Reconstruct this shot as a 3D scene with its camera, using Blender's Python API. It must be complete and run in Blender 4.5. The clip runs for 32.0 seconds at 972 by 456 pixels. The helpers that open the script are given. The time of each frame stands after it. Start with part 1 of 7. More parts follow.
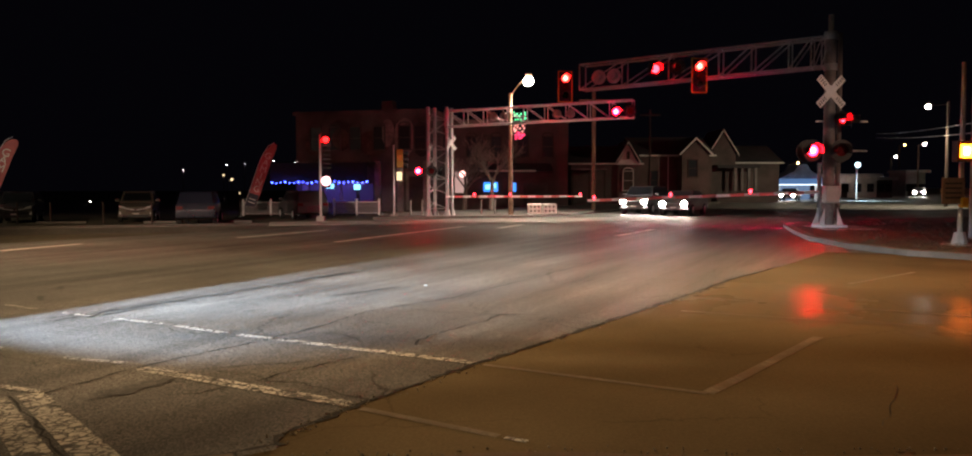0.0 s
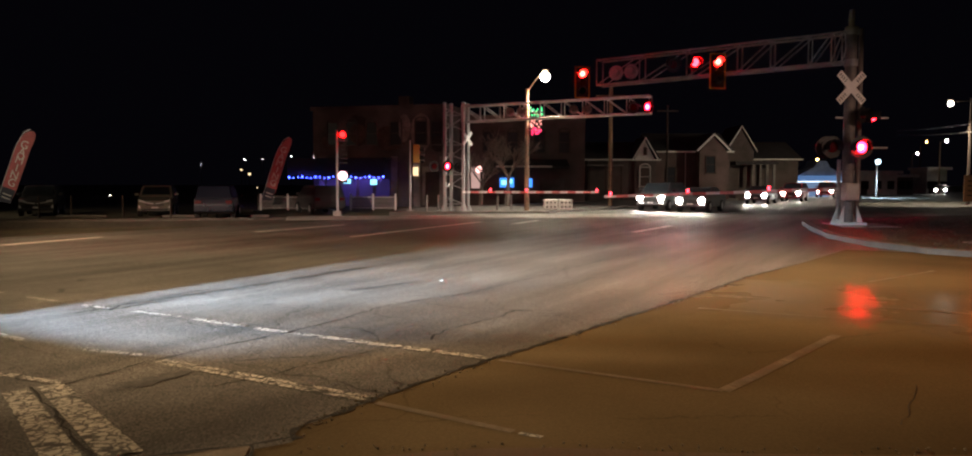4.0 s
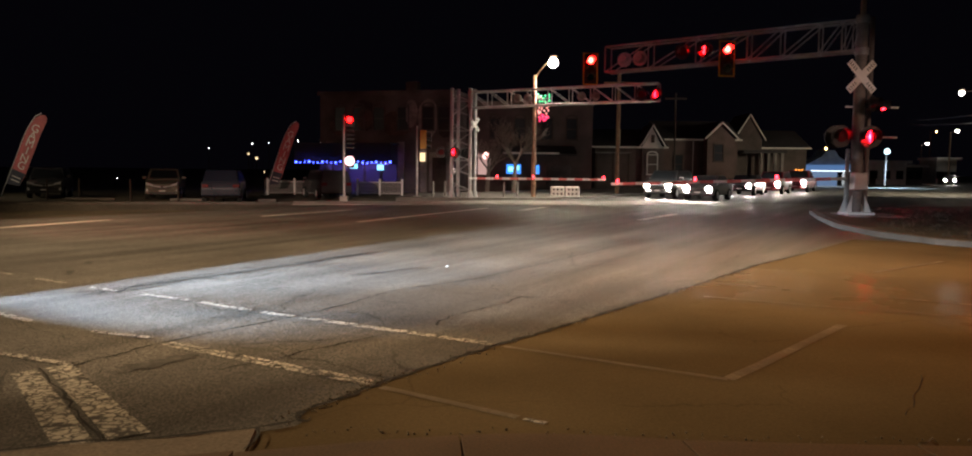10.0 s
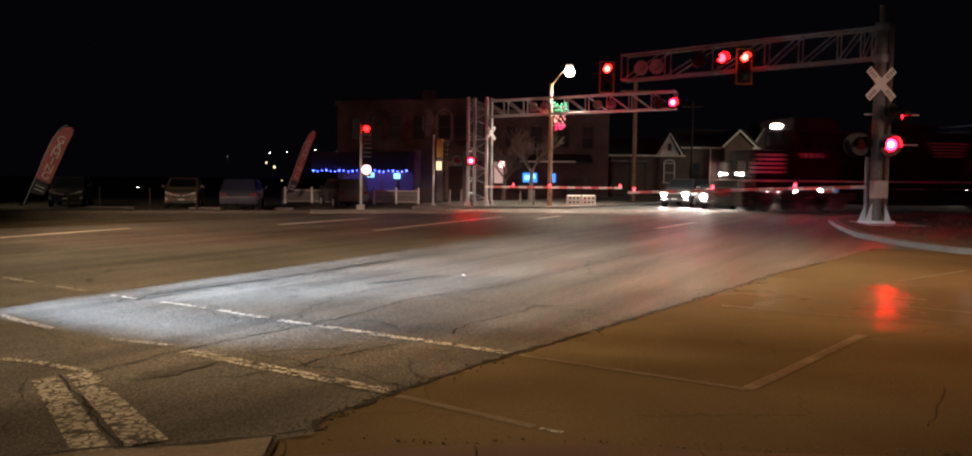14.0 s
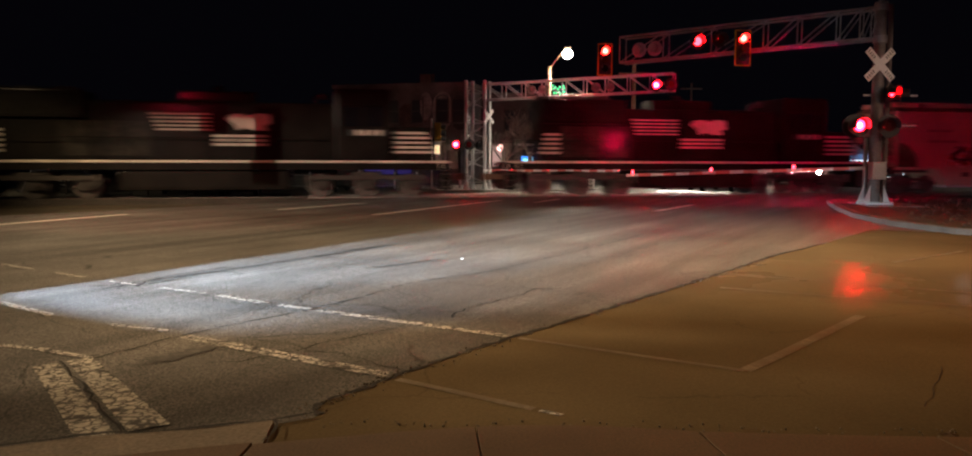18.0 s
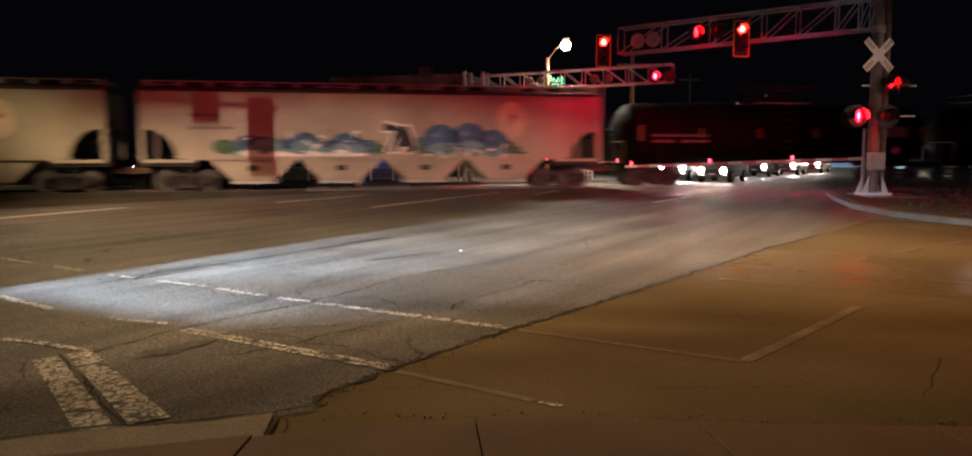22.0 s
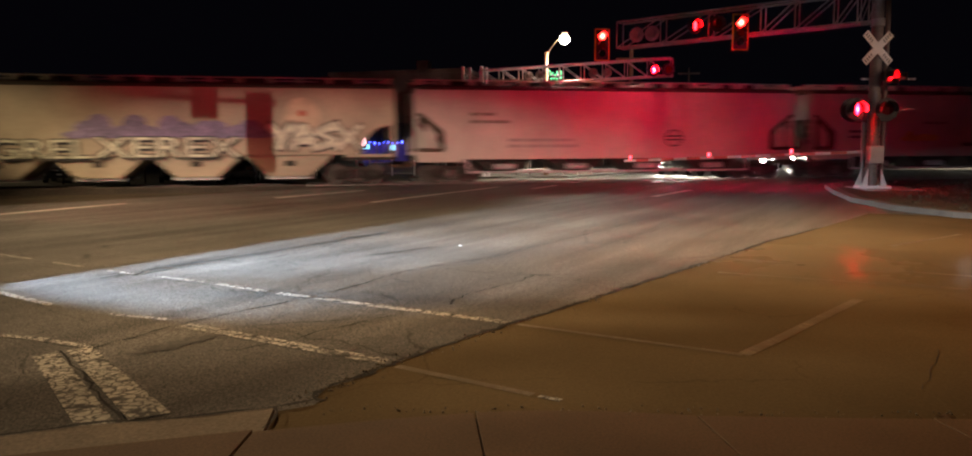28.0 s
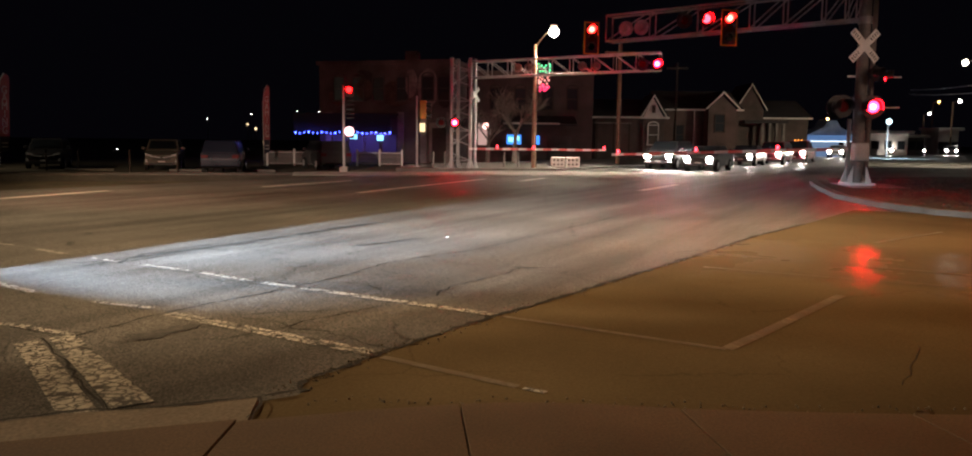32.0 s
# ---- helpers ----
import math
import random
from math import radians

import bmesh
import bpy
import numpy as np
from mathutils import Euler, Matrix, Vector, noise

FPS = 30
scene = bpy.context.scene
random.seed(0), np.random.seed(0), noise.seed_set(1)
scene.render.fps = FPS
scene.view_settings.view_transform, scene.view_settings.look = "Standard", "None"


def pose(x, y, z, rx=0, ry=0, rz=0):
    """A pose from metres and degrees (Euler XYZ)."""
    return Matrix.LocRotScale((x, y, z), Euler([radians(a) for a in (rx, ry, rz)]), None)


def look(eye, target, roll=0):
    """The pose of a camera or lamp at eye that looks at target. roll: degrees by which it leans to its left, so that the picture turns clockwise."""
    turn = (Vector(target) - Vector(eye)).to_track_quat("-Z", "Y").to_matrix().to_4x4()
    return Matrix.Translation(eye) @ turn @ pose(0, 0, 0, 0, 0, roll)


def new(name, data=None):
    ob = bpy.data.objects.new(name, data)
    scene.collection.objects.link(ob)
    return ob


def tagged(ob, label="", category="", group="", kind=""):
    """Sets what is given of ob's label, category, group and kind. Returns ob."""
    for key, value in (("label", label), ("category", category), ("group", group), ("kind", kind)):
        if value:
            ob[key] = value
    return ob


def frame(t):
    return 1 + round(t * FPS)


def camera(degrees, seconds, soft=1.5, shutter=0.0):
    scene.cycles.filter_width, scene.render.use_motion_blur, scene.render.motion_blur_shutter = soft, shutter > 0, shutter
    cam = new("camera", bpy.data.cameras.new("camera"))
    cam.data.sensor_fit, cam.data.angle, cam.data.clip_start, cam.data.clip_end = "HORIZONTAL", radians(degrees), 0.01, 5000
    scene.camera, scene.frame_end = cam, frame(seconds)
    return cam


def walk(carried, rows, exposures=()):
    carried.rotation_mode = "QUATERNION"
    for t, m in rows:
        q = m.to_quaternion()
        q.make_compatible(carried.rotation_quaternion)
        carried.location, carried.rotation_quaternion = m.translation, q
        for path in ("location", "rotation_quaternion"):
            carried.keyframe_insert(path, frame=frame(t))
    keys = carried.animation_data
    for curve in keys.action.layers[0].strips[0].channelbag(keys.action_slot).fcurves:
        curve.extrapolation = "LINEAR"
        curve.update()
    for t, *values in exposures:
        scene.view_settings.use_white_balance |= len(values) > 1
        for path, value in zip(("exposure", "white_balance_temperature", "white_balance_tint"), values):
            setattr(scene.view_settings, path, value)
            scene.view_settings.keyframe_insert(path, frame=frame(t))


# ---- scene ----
# ---- camera ----
EYE = (0.0, 0.0, 1.65)
TURNS = [
    (0, 1.371, -2.985, -0.186), (0.5, 1.031, -2.954, -0.323), (1, 0.606, -2.941, -0.412), (1.5, 0.236, -2.880, -0.551),
    (2, -0.121, -2.836, -0.462), (2.5, -0.250, -2.799, -0.394), (3, -0.226, -2.874, -0.340), (3.5, -0.019, -3.056, -0.159),
    (5.5, 0.512, -4.089, 0.465), (6, 0.466, -4.224, 0.489), (6.5, 0.405, -4.288, 0.463), (7, 0.311, -4.301, 0.463),
    (7.5, 0.203, -4.292, 0.482), (8, 0.108, -4.268, 0.465), (8.5, 0.054, -4.235, 0.493), (9, 0.000, -4.244, 0.500),
    (9.5, -0.105, -4.282, 0.573), (10, -0.257, -4.313, 0.570), (10.5, -0.478, -4.330, 0.587), (11, -0.775, -4.308, 0.550),
    (11.5, -1.066, -4.176, 0.569), (12, -1.266, -3.979, 0.510), (12.5, -1.395, -3.825, 0.549), (13, -1.481, -3.652, 0.513),
    (13.5, -1.505, -3.622, 0.568), (14, -1.455, -3.700, 0.513), (14.5, -1.346, -3.915, 0.437), (16.5, -1.260, -4.711, 0.123),
    (17, -1.335, -4.748, 0.104), (17.5, -1.356, -4.793, 0.104), (18, -1.354, -4.893, 0.145), (18.5, -1.341, -4.973, 0.116),
    (19, -1.341, -5.083, 0.065), (19.5, -1.333, -5.159, 0.079), (20, -1.319, -5.219, 0.004), (20.5, -1.307, -5.351, 0.064),
    (21, -1.257, -5.409, 0.027), (21.5, -1.266, -5.465, -0.037), (22, -1.263, -5.482, -0.064), (22.5, -1.265, -5.510, -0.131),
    (23, -1.276, -5.537, -0.122), (23.5, -1.279, -5.553, -0.182), (24, -1.298, -5.566, -0.173), (24.5, -1.277, -5.621, -0.182),
    (25, -1.254, -5.666, -0.141), (25.5, -1.245, -5.711, -0.163), (27.5, -1.216, -5.822, -0.285), (28, -1.210, -5.872, -0.259),
    (28.5, -1.178, -5.956, -0.229), (29, -1.124, -6.036, -0.179), (29.5, -1.026, -6.135, -0.041), (30, -0.838, -6.273, 0.143),
    (30.5, -0.632, -6.383, 0.323), (31, -0.426, -6.477, 0.463), (31.5, -0.284, -6.473, 0.559), (32, -0.247, -6.461, 0.557),
]
cam = camera(63.8, 32.0, soft=1.9, shutter=0.9)
walk(cam, [(t, pose(*EYE, 90 + pitch, 0, -yaw) @ pose(0, 0, 0, 0, 0, roll)) for t, yaw, pitch, roll in TURNS])

# ---- world and large lights ----
scene.view_settings.exposure = 0.0
world = bpy.data.worlds.new("night_sky")
scene.world = world
world.use_nodes = True
wn = world.node_tree.nodes
wn["Background"].inputs[0].default_value = (0.46, 0.4, 0.72, 1)
wn["Background"].inputs[1].default_value = 0.0026


def lamp(name, kind, at, target, power, color, size=0.2, angle=60, blend=0.5):
    d = bpy.data.lights.new(name, kind)
    d.energy, d.color = power, color
    if kind == "AREA":
        d.size = size
    else:
        d.shadow_soft_size = size
    if kind == "SPOT":
        d.spot_size, d.spot_blend = radians(angle), blend
    ob = new(name, d)
    ob.matrix_world = look(at, target)
    return ob


# headlamp of a vehicle that waits unseen beside the camera; added plates cut it below, above and on one side
BEAM_AT, BEAM_WAY, BEAM_SIDE = Vector((-8.4, 4.75, 0.95)), Vector((0.471, 0.882, 0)), Vector((0.882, -0.471, 0))
for turn, fall, power, wide_deg, flat_to in ((15, 0.95 / 6.4, 32000, 56, 0.32), (8, 0.95 / 11.0, 70000, 38, 0.19), (6, 0.95 / 22.0, 48000, 30, 0.1)):
    ahead = BEAM_WAY * math.cos(radians(turn)) + BEAM_SIDE * math.sin(radians(turn)) + Vector((0, 0, -fall))
    beam = lamp("low_beam", "SPOT", BEAM_AT, BEAM_AT + ahead, power, (0.62, 0.8, 1.0), 0.005, wide_deg, 1.0)
    beam.scale = (1.0, flat_to, 1.0)
# warm street lamp out of view, inferred from the arm's shadow on the train
high = lamp("unseen_warm_light", "SPOT", (-15.0, -9.0, 9.0), (-6.0, 33, 1.2), 40000, (1.0, 0.81, 0.63), 0.1, 37, 0.9)
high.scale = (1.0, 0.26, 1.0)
# unseen warm spots, added to light the slab, road, near corner and mast
lamp("unseen_warm_light", "SPOT", (12.0, 10.0, 9.0), (6.5, 11.5, 0), 2400, (1.0, 0.32, 0.04), 0.25, 96, 1.0)
lamp("unseen_warm_light", "SPOT", (2.5, 14.5, 9.0), (3.5, 16.5, 0), 5200, (1.0, 0.7, 0.41), 0.25, 106, 1.0)
lamp("unseen_warm_light", "SPOT", (-2.5, 8.0, 9.0), (-0.3, 12.0, 0), 2500, (1.0, 0.66, 0.34), 0.25, 112, 1.0)
lamp("unseen_warm_light", "SPOT", (20.0, 14.0, 8.0), (13.1, 27.9, 3.4), 2000, (1.0, 0.62, 0.45), 0.2, 24, 0.8)
# flattened unseen fill spot, added to brighten the road at the left
wide = lamp("unseen_warm_light", "SPOT", (-22.0, 12.0, 10.0), (-8.5, 19.5, 0), 27000, (1.0, 0.7, 0.4), 0.2, 130, 0.9)
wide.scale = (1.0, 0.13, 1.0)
# red signal on the mast arm, facing the far side of the track
lamp("signal_red_light", "SPOT", (-12.85, 10.85, 6.4), (-4.0, 36.0, 2.4), 3300, (1.0, 0.015, 0.08), 0.15, 75, 0.8)
# unseen fill added to brighten the flags and parked cars
lamp("car_park_fill", "SPOT", (-31.0, 38.5, 6.5), (-25.5, 45.0, 2.0), 950, (1.0, 0.84, 0.6), 0.2, 90, 0.9)
# the lit street lamp by the far pavement and the lamps further on
lamp("far_lamp_light", "SPOT", (3.45, 43.6, 7.2), (3.4, 43.2, 0), 4600, (1.0, 0.88, 0.68), 0.25, 140, 0.6)
lamp("far_lamp_light", "SPOT", (36.0, 60.2, 7.4), (34, 64, 0), 4800, (1.0, 0.84, 0.6), 0.25, 140, 0.5)
lamp("flood_light", "SPOT", (45.4, 89.3, 4.1), (45.3, 88, 0), 5000, (0.62, 0.86, 1.0), 0.4, 100, 0.5)

# ---- materials ----
MATS = {}


def mat(name, color, rough=0.7, metal=0.0, grain=30.0, vary=0.25, bump=0.1, blotch=1.2, stain=0.25, coat=0.0, spec=0.5):
    """A painted, mineral or metal surface with fine grain, broad stains and slight relief."""
    if name in MATS:
        return MATS[name]
    m = bpy.data.materials.new(name)
    m.use_nodes = True
    nt = m.node_tree
    n, l = nt.nodes, nt.links
    b = n["Principled BSDF"]
    tc = n.new("ShaderNodeTexCoord")
    fine = n.new("ShaderNodeTexNoise")
    fine.inputs["Scale"].default_value, fine.inputs["Detail"].default_value = grain, 6
    wide = n.new("ShaderNodeTexNoise")
    wide.inputs["Scale"].default_value, wide.inputs["Detail"].default_value = blotch, 4
    l.new(tc.outputs["Object"], fine.inputs["Vector"])
    l.new(tc.outputs["Object"], wide.inputs["Vector"])
    r1 = n.new("ShaderNodeMapRange")
    r1.inputs["From Min"].default_value, r1.inputs["From Max"].default_value = 0.3, 0.7
    r1.inputs["To Min"].default_value, r1.inputs["To Max"].default_value = 1 - vary, 1 + vary
    l.new(fine.outputs["Fac"], r1.inputs["Value"])
    r2 = n.new("ShaderNodeMapRange")
    r2.inputs["From Min"].default_value, r2.inputs["From Max"].default_value = 0.3, 0.7
    r2.inputs["To Min"].default_value, r2.inputs["To Max"].default_value = 1 - stain, 1 + stain
    l.new(wide.outputs["Fac"], r2.inputs["Value"])
    mul = n.new("ShaderNodeMath")
    mul.operation = "MULTIPLY"
    l.new(r1.outputs[0], mul.inputs[0])
    l.new(r2.outputs[0], mul.inputs[1])
    mix = n.new("ShaderNodeVectorMath")
    mix.operation = "SCALE"
    mix.inputs[0].default_value = color
    l.new(mul.outputs[0], mix.inputs["Scale"])
    l.new(mix.outputs[0], b.inputs["Base Color"])
    rr = n.new("ShaderNodeMapRange")
    rr.inputs["To Min"].default_value, rr.inputs["To Max"].default_value = max(0.02, rough - 0.12), min(1, rough + 0.12)
    l.new(wide.outputs["Fac"], rr.inputs["Value"])
    l.new(rr.outputs[0], b.inputs["Roughness"])
    b.inputs["Metallic"].default_value = metal
    b.inputs["Coat Weight"].default_value = coat
    b.inputs["Specular IOR Level"].default_value = spec
    if bump:
        bp = n.new("ShaderNodeBump")
        bp.inputs["Strength"].default_value, bp.inputs["Distance"].default_value = bump, 0.01
        l.new(fine.outputs["Fac"], bp.inputs["Height"])
        l.new(bp.outputs[0], b.inputs["Normal"])
    MATS[name] = m
    return m


def glow(name, color, strength):
    """A surface that gives off light."""
    if name in MATS:
        return MATS[name]
    m = bpy.data.materials.new(name)
    m.use_nodes = True
    b = m.node_tree.nodes["Principled BSDF"]
    b.inputs["Base Color"].default_value = (0.02, 0.02, 0.02, 1)
    b.inputs["Emission Color"].default_value = (*color, 1)
    b.inputs["Emission Strength"].default_value = strength
    MATS[name] = m
    return m


def glass(name, color=(0.02, 0.025, 0.03), rough=0.06):
    if name in MATS:
        return MATS[name]
    m = bpy.data.materials.new(name)
    m.use_nodes = True
    b = m.node_tree.nodes["Principled BSDF"]
    b.inputs["Base Color"].default_value = (*color, 1)
    b.inputs["Roughness"].default_value = rough
    b.inputs["Specular IOR Level"].default_value = 0.8
    MATS[name] = m
    return m


galv = mat("galvanised_steel", (0.46, 0.46, 0.47), 0.45, 0.45, 40, 0.12, 0.05, 2.0, 0.18)
alum = mat("aluminium_paint", (0.5, 0.5, 0.5), 0.5, 0.3, 30, 0.1, 0.04, 1.5, 0.2)
black = mat("black_paint", (0.012, 0.012, 0.013), 0.45, 0, 30, 0.2, 0.05)
yellow = mat("signal_yellow", (0.55, 0.33, 0.02), 0.5, 0, 25, 0.12, 0.03)
white = mat("white_paint", (0.72, 0.71, 0.68), 0.55, 0, 30, 0.1, 0.04, 1.5, 0.12)
rust = mat("rusty_steel", (0.13, 0.07, 0.045), 0.75, 0.4, 25, 0.35, 0.2, 3, 0.4)
wheelm = mat("wheel_steel", (0.12, 0.105, 0.095), 0.5, 0.7, 20, 0.25, 0.1, 3, 0.3)
wood = mat("pole_timber", (0.14, 0.09, 0.055), 0.85, 0, 18, 0.4, 0.4, 2, 0.3)
rubber = mat("rubber", (0.018, 0.018, 0.018), 0.8, 0, 30, 0.2, 0.1)
conc = mat("base_concrete", (0.36, 0.34, 0.31), 0.85, 0, 35, 0.2, 0.25, 2.5, 0.25)
darkglass = glass("dark_glass", rough=0.35)
darkglass.node_tree.nodes["Principled BSDF"].inputs["Specular IOR Level"].default_value = 0.2
red_on = glow("red_lamp_lit", (1.0, 0.0014, 0.005), 270.0)
red_core = glow("red_lamp_filament", (1.0, 0.0045, 0.008), 850.0)
red_back = glow("red_lamp_lit_wide", (1.0, 0.001, 0.065), 1850.0)
red_far = glow("red_lamp_lit_far", (1.0, 0.002, 0.004), 160.0)
red_wash = glow("red_lamp_lit_rear", (1.0, 0.001, 0.05), 540.0)
red_high = glow("red_lamp_lit_high", (1.0, 0.0016, 0.0026), 230.0)
dull = mat("weathered_steel", (0.32, 0.31, 0.31), 0.6, 0.5, 40, 0.15, 0.05, 2.0, 0.25)
red_off = glass("red_lens_dark", (0.09, 0.006, 0.008), 0.15)
amber_off = glass("amber_lens_dark", (0.06, 0.03, 0.004), 0.2)
green_off = glass("green_lens_dark", (0.004, 0.04, 0.02), 0.2)


# ---- mesh helpers ----
def box(bm, cx, cy, cz, sx, sy, sz, m=None, mi=0):
    r = bmesh.ops.create_cube(bm, size=1.0)
    k = Matrix.Translation((cx, cy, cz)) @ Matrix.Diagonal((sx, sy, sz, 1))
    bmesh.ops.transform(bm, matrix=(m @ k) if m else k, verts=r["verts"])
    if mi:
        for f in {f for v in r["verts"] for f in v.link_faces}:
            f.material_index = mi
    return r["verts"]


def bar(bm, p, q, r, r2=None, seg=8, mi=0):
    p, q = Vector(p), Vector(q)
    d = q - p
    c = bmesh.ops.create_cone(bm, cap_ends=True, segments=seg, radius1=r, radius2=r if r2 is None else r2, depth=d.length)
    bmesh.ops.transform(bm, matrix=Matrix.Translation((p + q) / 2) @ d.to_track_quat("Z", "Y").to_matrix().to_4x4(), verts=c["verts"])
    if mi:
        for f in {f for v in c["verts"] for f in v.link_faces}:
            f.material_index = mi
    return c["verts"]


def ball(bm, at, r, seg=10, sq=(1, 1, 1)):
    c = bmesh.ops.create_uvsphere(bm, u_segments=seg, v_segments=max(4, seg // 2), radius=r)
    bmesh.ops.transform(bm, matrix=Matrix.Translation(at) @ Matrix.Diagonal((*sq, 1)), verts=c["verts"])
    return c["verts"]


def prism(bm, outline, axis, a, b, mi=0):
    """A closed outline of (u, v) pairs drawn out along an axis from a to b. For x: u=y, v=z; for y: u=x, v=z; for z: u=x, v=y."""
    def at(u, v, w):
        return {"x": (w, u, v), "y": (u, w, v), "z": (u, v, w)}[axis]
    lo = [bm.verts.new(at(u, v, a)) for u, v in outline]
    hi = [bm.verts.new(at(u, v, b)) for u, v in outline]
    fs = [bm.faces.new(lo), bm.faces.new(hi)]
    n = len(outline)
    for i in range(n):
        fs.append(bm.faces.new((lo[i], lo[(i + 1) % n], hi[(i + 1) % n], hi[i])))
    bmesh.ops.recalc_face_normals(bm, faces=fs)
    for f in fs:
        f.material_index = mi
    return lo + hi


def bevel(bm, w, seg=1):
    bmesh.ops.bevel(bm, geom=bm.edges[:], offset=w, segments=seg, affect="EDGES", profile=0.7)


def part(name, bm, material, parent=None, label="", m=None, smooth=False):
    """Links a bmesh as one mesh object, under a thing or a part."""
    me = bpy.data.meshes.new(name)
    if smooth:
        for f in bm.faces:
            f.smooth = True
    bm.to_mesh(me)
    bm.free()
    for x in (material if isinstance(material, (list, tuple)) else [material]):
        me.materials.append(x)
    ob = new(name, me)
    if parent:
        ob.parent = parent
    if m:
        ob.matrix_basis = m
    if label:
        ob["label"] = label
    return ob


def again(ob, m, parent=None):
    """Another part on the same mesh."""
    o = new(ob.name.split(".")[0], ob.data)
    o.parent = parent or ob.parent
    o.matrix_basis = m
    return o


def thing(name, label, category, m, group="", kind=""):
    e = new(name)
    e.empty_display_size = 0.2
    e.matrix_basis = m
    return tagged(e, label, category, group, kind)


def flat(name, pts, z, material, label, category="", kind="structure", depth=0.0):
    bm = bmesh.new()
    if depth:
        prism(bm, pts, "z", z - depth, z)
    else:
        vs = [bm.verts.new((x, y, z)) for x, y in pts]
        f = bm.faces.new(vs)
        if f.normal.z < 0:
            f.normal_flip()
    ob = part(name, bm, material)
    return tagged(ob, label, category or name, "", kind)


def letters(body, size, thick=0.004):
    c = bpy.data.curves.new("letters", "FONT")
    c.body, c.size, c.extrude, c.align_x, c.align_y = body, size, thick, "CENTER", "CENTER"
    o = bpy.data.objects.new("letters", c)
    me = bpy.data.meshes.new_from_object(o)
    bm = bmesh.new()
    bm.from_mesh(me)
    bpy.data.objects.remove(o)
    bpy.data.curves.remove(c)
    return bm
# ---- ground and roads ----
TRACK_A, TRACK_B = 0.235, 36.7
TU = Vector((1, TRACK_A, 0)).normalized()
TN = Vector((-TRACK_A, 1, 0)).normalized()
T0 = Vector((0, TRACK_B, 0)) + TN * 1.6
TRACK_DEG = math.degrees(math.atan(TRACK_A))


def on_track(s, off=0.0, z=0.0):
    p = T0 + TU * s + TN * off
    return Vector((p.x, p.y, z))


dirt = mat("dry_grass_soil", (0.075, 0.06, 0.035), 0.95, 0, 9, 0.5, 0.8, 0.5, 0.45)
asphalt = mat("worn_asphalt", (0.122, 0.118, 0.11), 0.5, 0, 48, 0.55, 0.7, 0.35, 0.25, 0.0, 0.22)
slab = mat("old_concrete", (0.135, 0.104, 0.062), 0.27, 0, 45, 0.1, 0.06, 0.35, 0.25, 0.0, 0.02)
kerb_m = mat("kerb_concrete", (0.15, 0.138, 0.125), 0.8, 0, 40, 0.2, 0.3, 1.5, 0.25)
walk_m = mat("red_brown_concrete", (0.115, 0.074, 0.045), 0.8, 0, 60, 0.25, 0.3, 1.0, 0.25)


def cracked_paint(name, color, under, scale, wear):
    """Thick old road paint, broken by a net of cracks and worn away in spots."""
    m = mat(name, color, 0.7, 0, 24, 0.25, 0.4, 2.0, 0.2)
    nt = m.node_tree
    n, l = nt.nodes, nt.links
    b = n["Principled BSDF"]
    src = b.inputs["Base Color"].links[0].from_socket
    tc = n.new("ShaderNodeTexCoord")
    vor = n.new("ShaderNodeTexVoronoi")
    vor.feature = "DISTANCE_TO_EDGE"
    vor.inputs["Scale"].default_value = scale
    nz = n.new("ShaderNodeTexNoise")
    nz.inputs["Scale"].default_value, nz.inputs["Detail"].default_value = scale * 0.6, 6
    add = n.new("ShaderNodeVectorMath")
    add.operation = "MULTIPLY_ADD"
    add.inputs[1].default_value = (0.12, 0.12, 0.12)
    l.new(nz.outputs["Color"], add.inputs[0])
    l.new(tc.outputs["Object"], add.inputs[2])
    l.new(tc.outputs["Object"], nz.inputs["Vector"])
    l.new(add.outputs[0], vor.inputs["Vector"])
    edge = n.new("ShaderNodeMapRange")
    edge.inputs["From Min"].default_value, edge.inputs["From Max"].default_value = 0.02, 0.13
    l.new(vor.outputs["Distance"], edge.inputs["Value"])
    spot = n.new("ShaderNodeMapRange")
    spot.inputs["From Min"].default_value, spot.inputs["From Max"].default_value = wear - 0.06, wear + 0.02
    l.new(nz.outputs["Fac"], spot.inputs["Value"])
    mul = n.new("ShaderNodeMath")
    mul.operation = "MULTIPLY"
    l.new(edge.outputs[0], mul.inputs[0])
    l.new(spot.outputs[0], mul.inputs[1])
    mix = n.new("ShaderNodeMix")
    mix.data_type = "RGBA"
    mix.inputs[6].default_value = (*under, 1)
    l.new(mul.outputs[0], mix.inputs[0])
    l.new(src, mix.inputs[7])
    l.new(mix.outputs[2], b.inputs["Base Color"])
    return m


paint = cracked_paint("worn_road_paint", (0.52, 0.5, 0.45), (0.06, 0.058, 0.055), 15.0, 0.44)
faint = cracked_paint("faded_road_paint", (0.175, 0.142, 0.1), (0.138, 0.107, 0.066), 6.0, 0.5)
lane_paint = mat("lane_paint", (0.62, 0.6, 0.54), 0.7, 0, 10, 0.3, 0.3, 2.0, 0.3)
bar_paint = cracked_paint("cracked_bar_paint", (0.46, 0.44, 0.38), (0.05, 0.048, 0.045), 14.0, 0.44)
tar = mat("crack_tar", (0.018, 0.017, 0.015), 0.7, 0, 30, 0.3, 0.3)


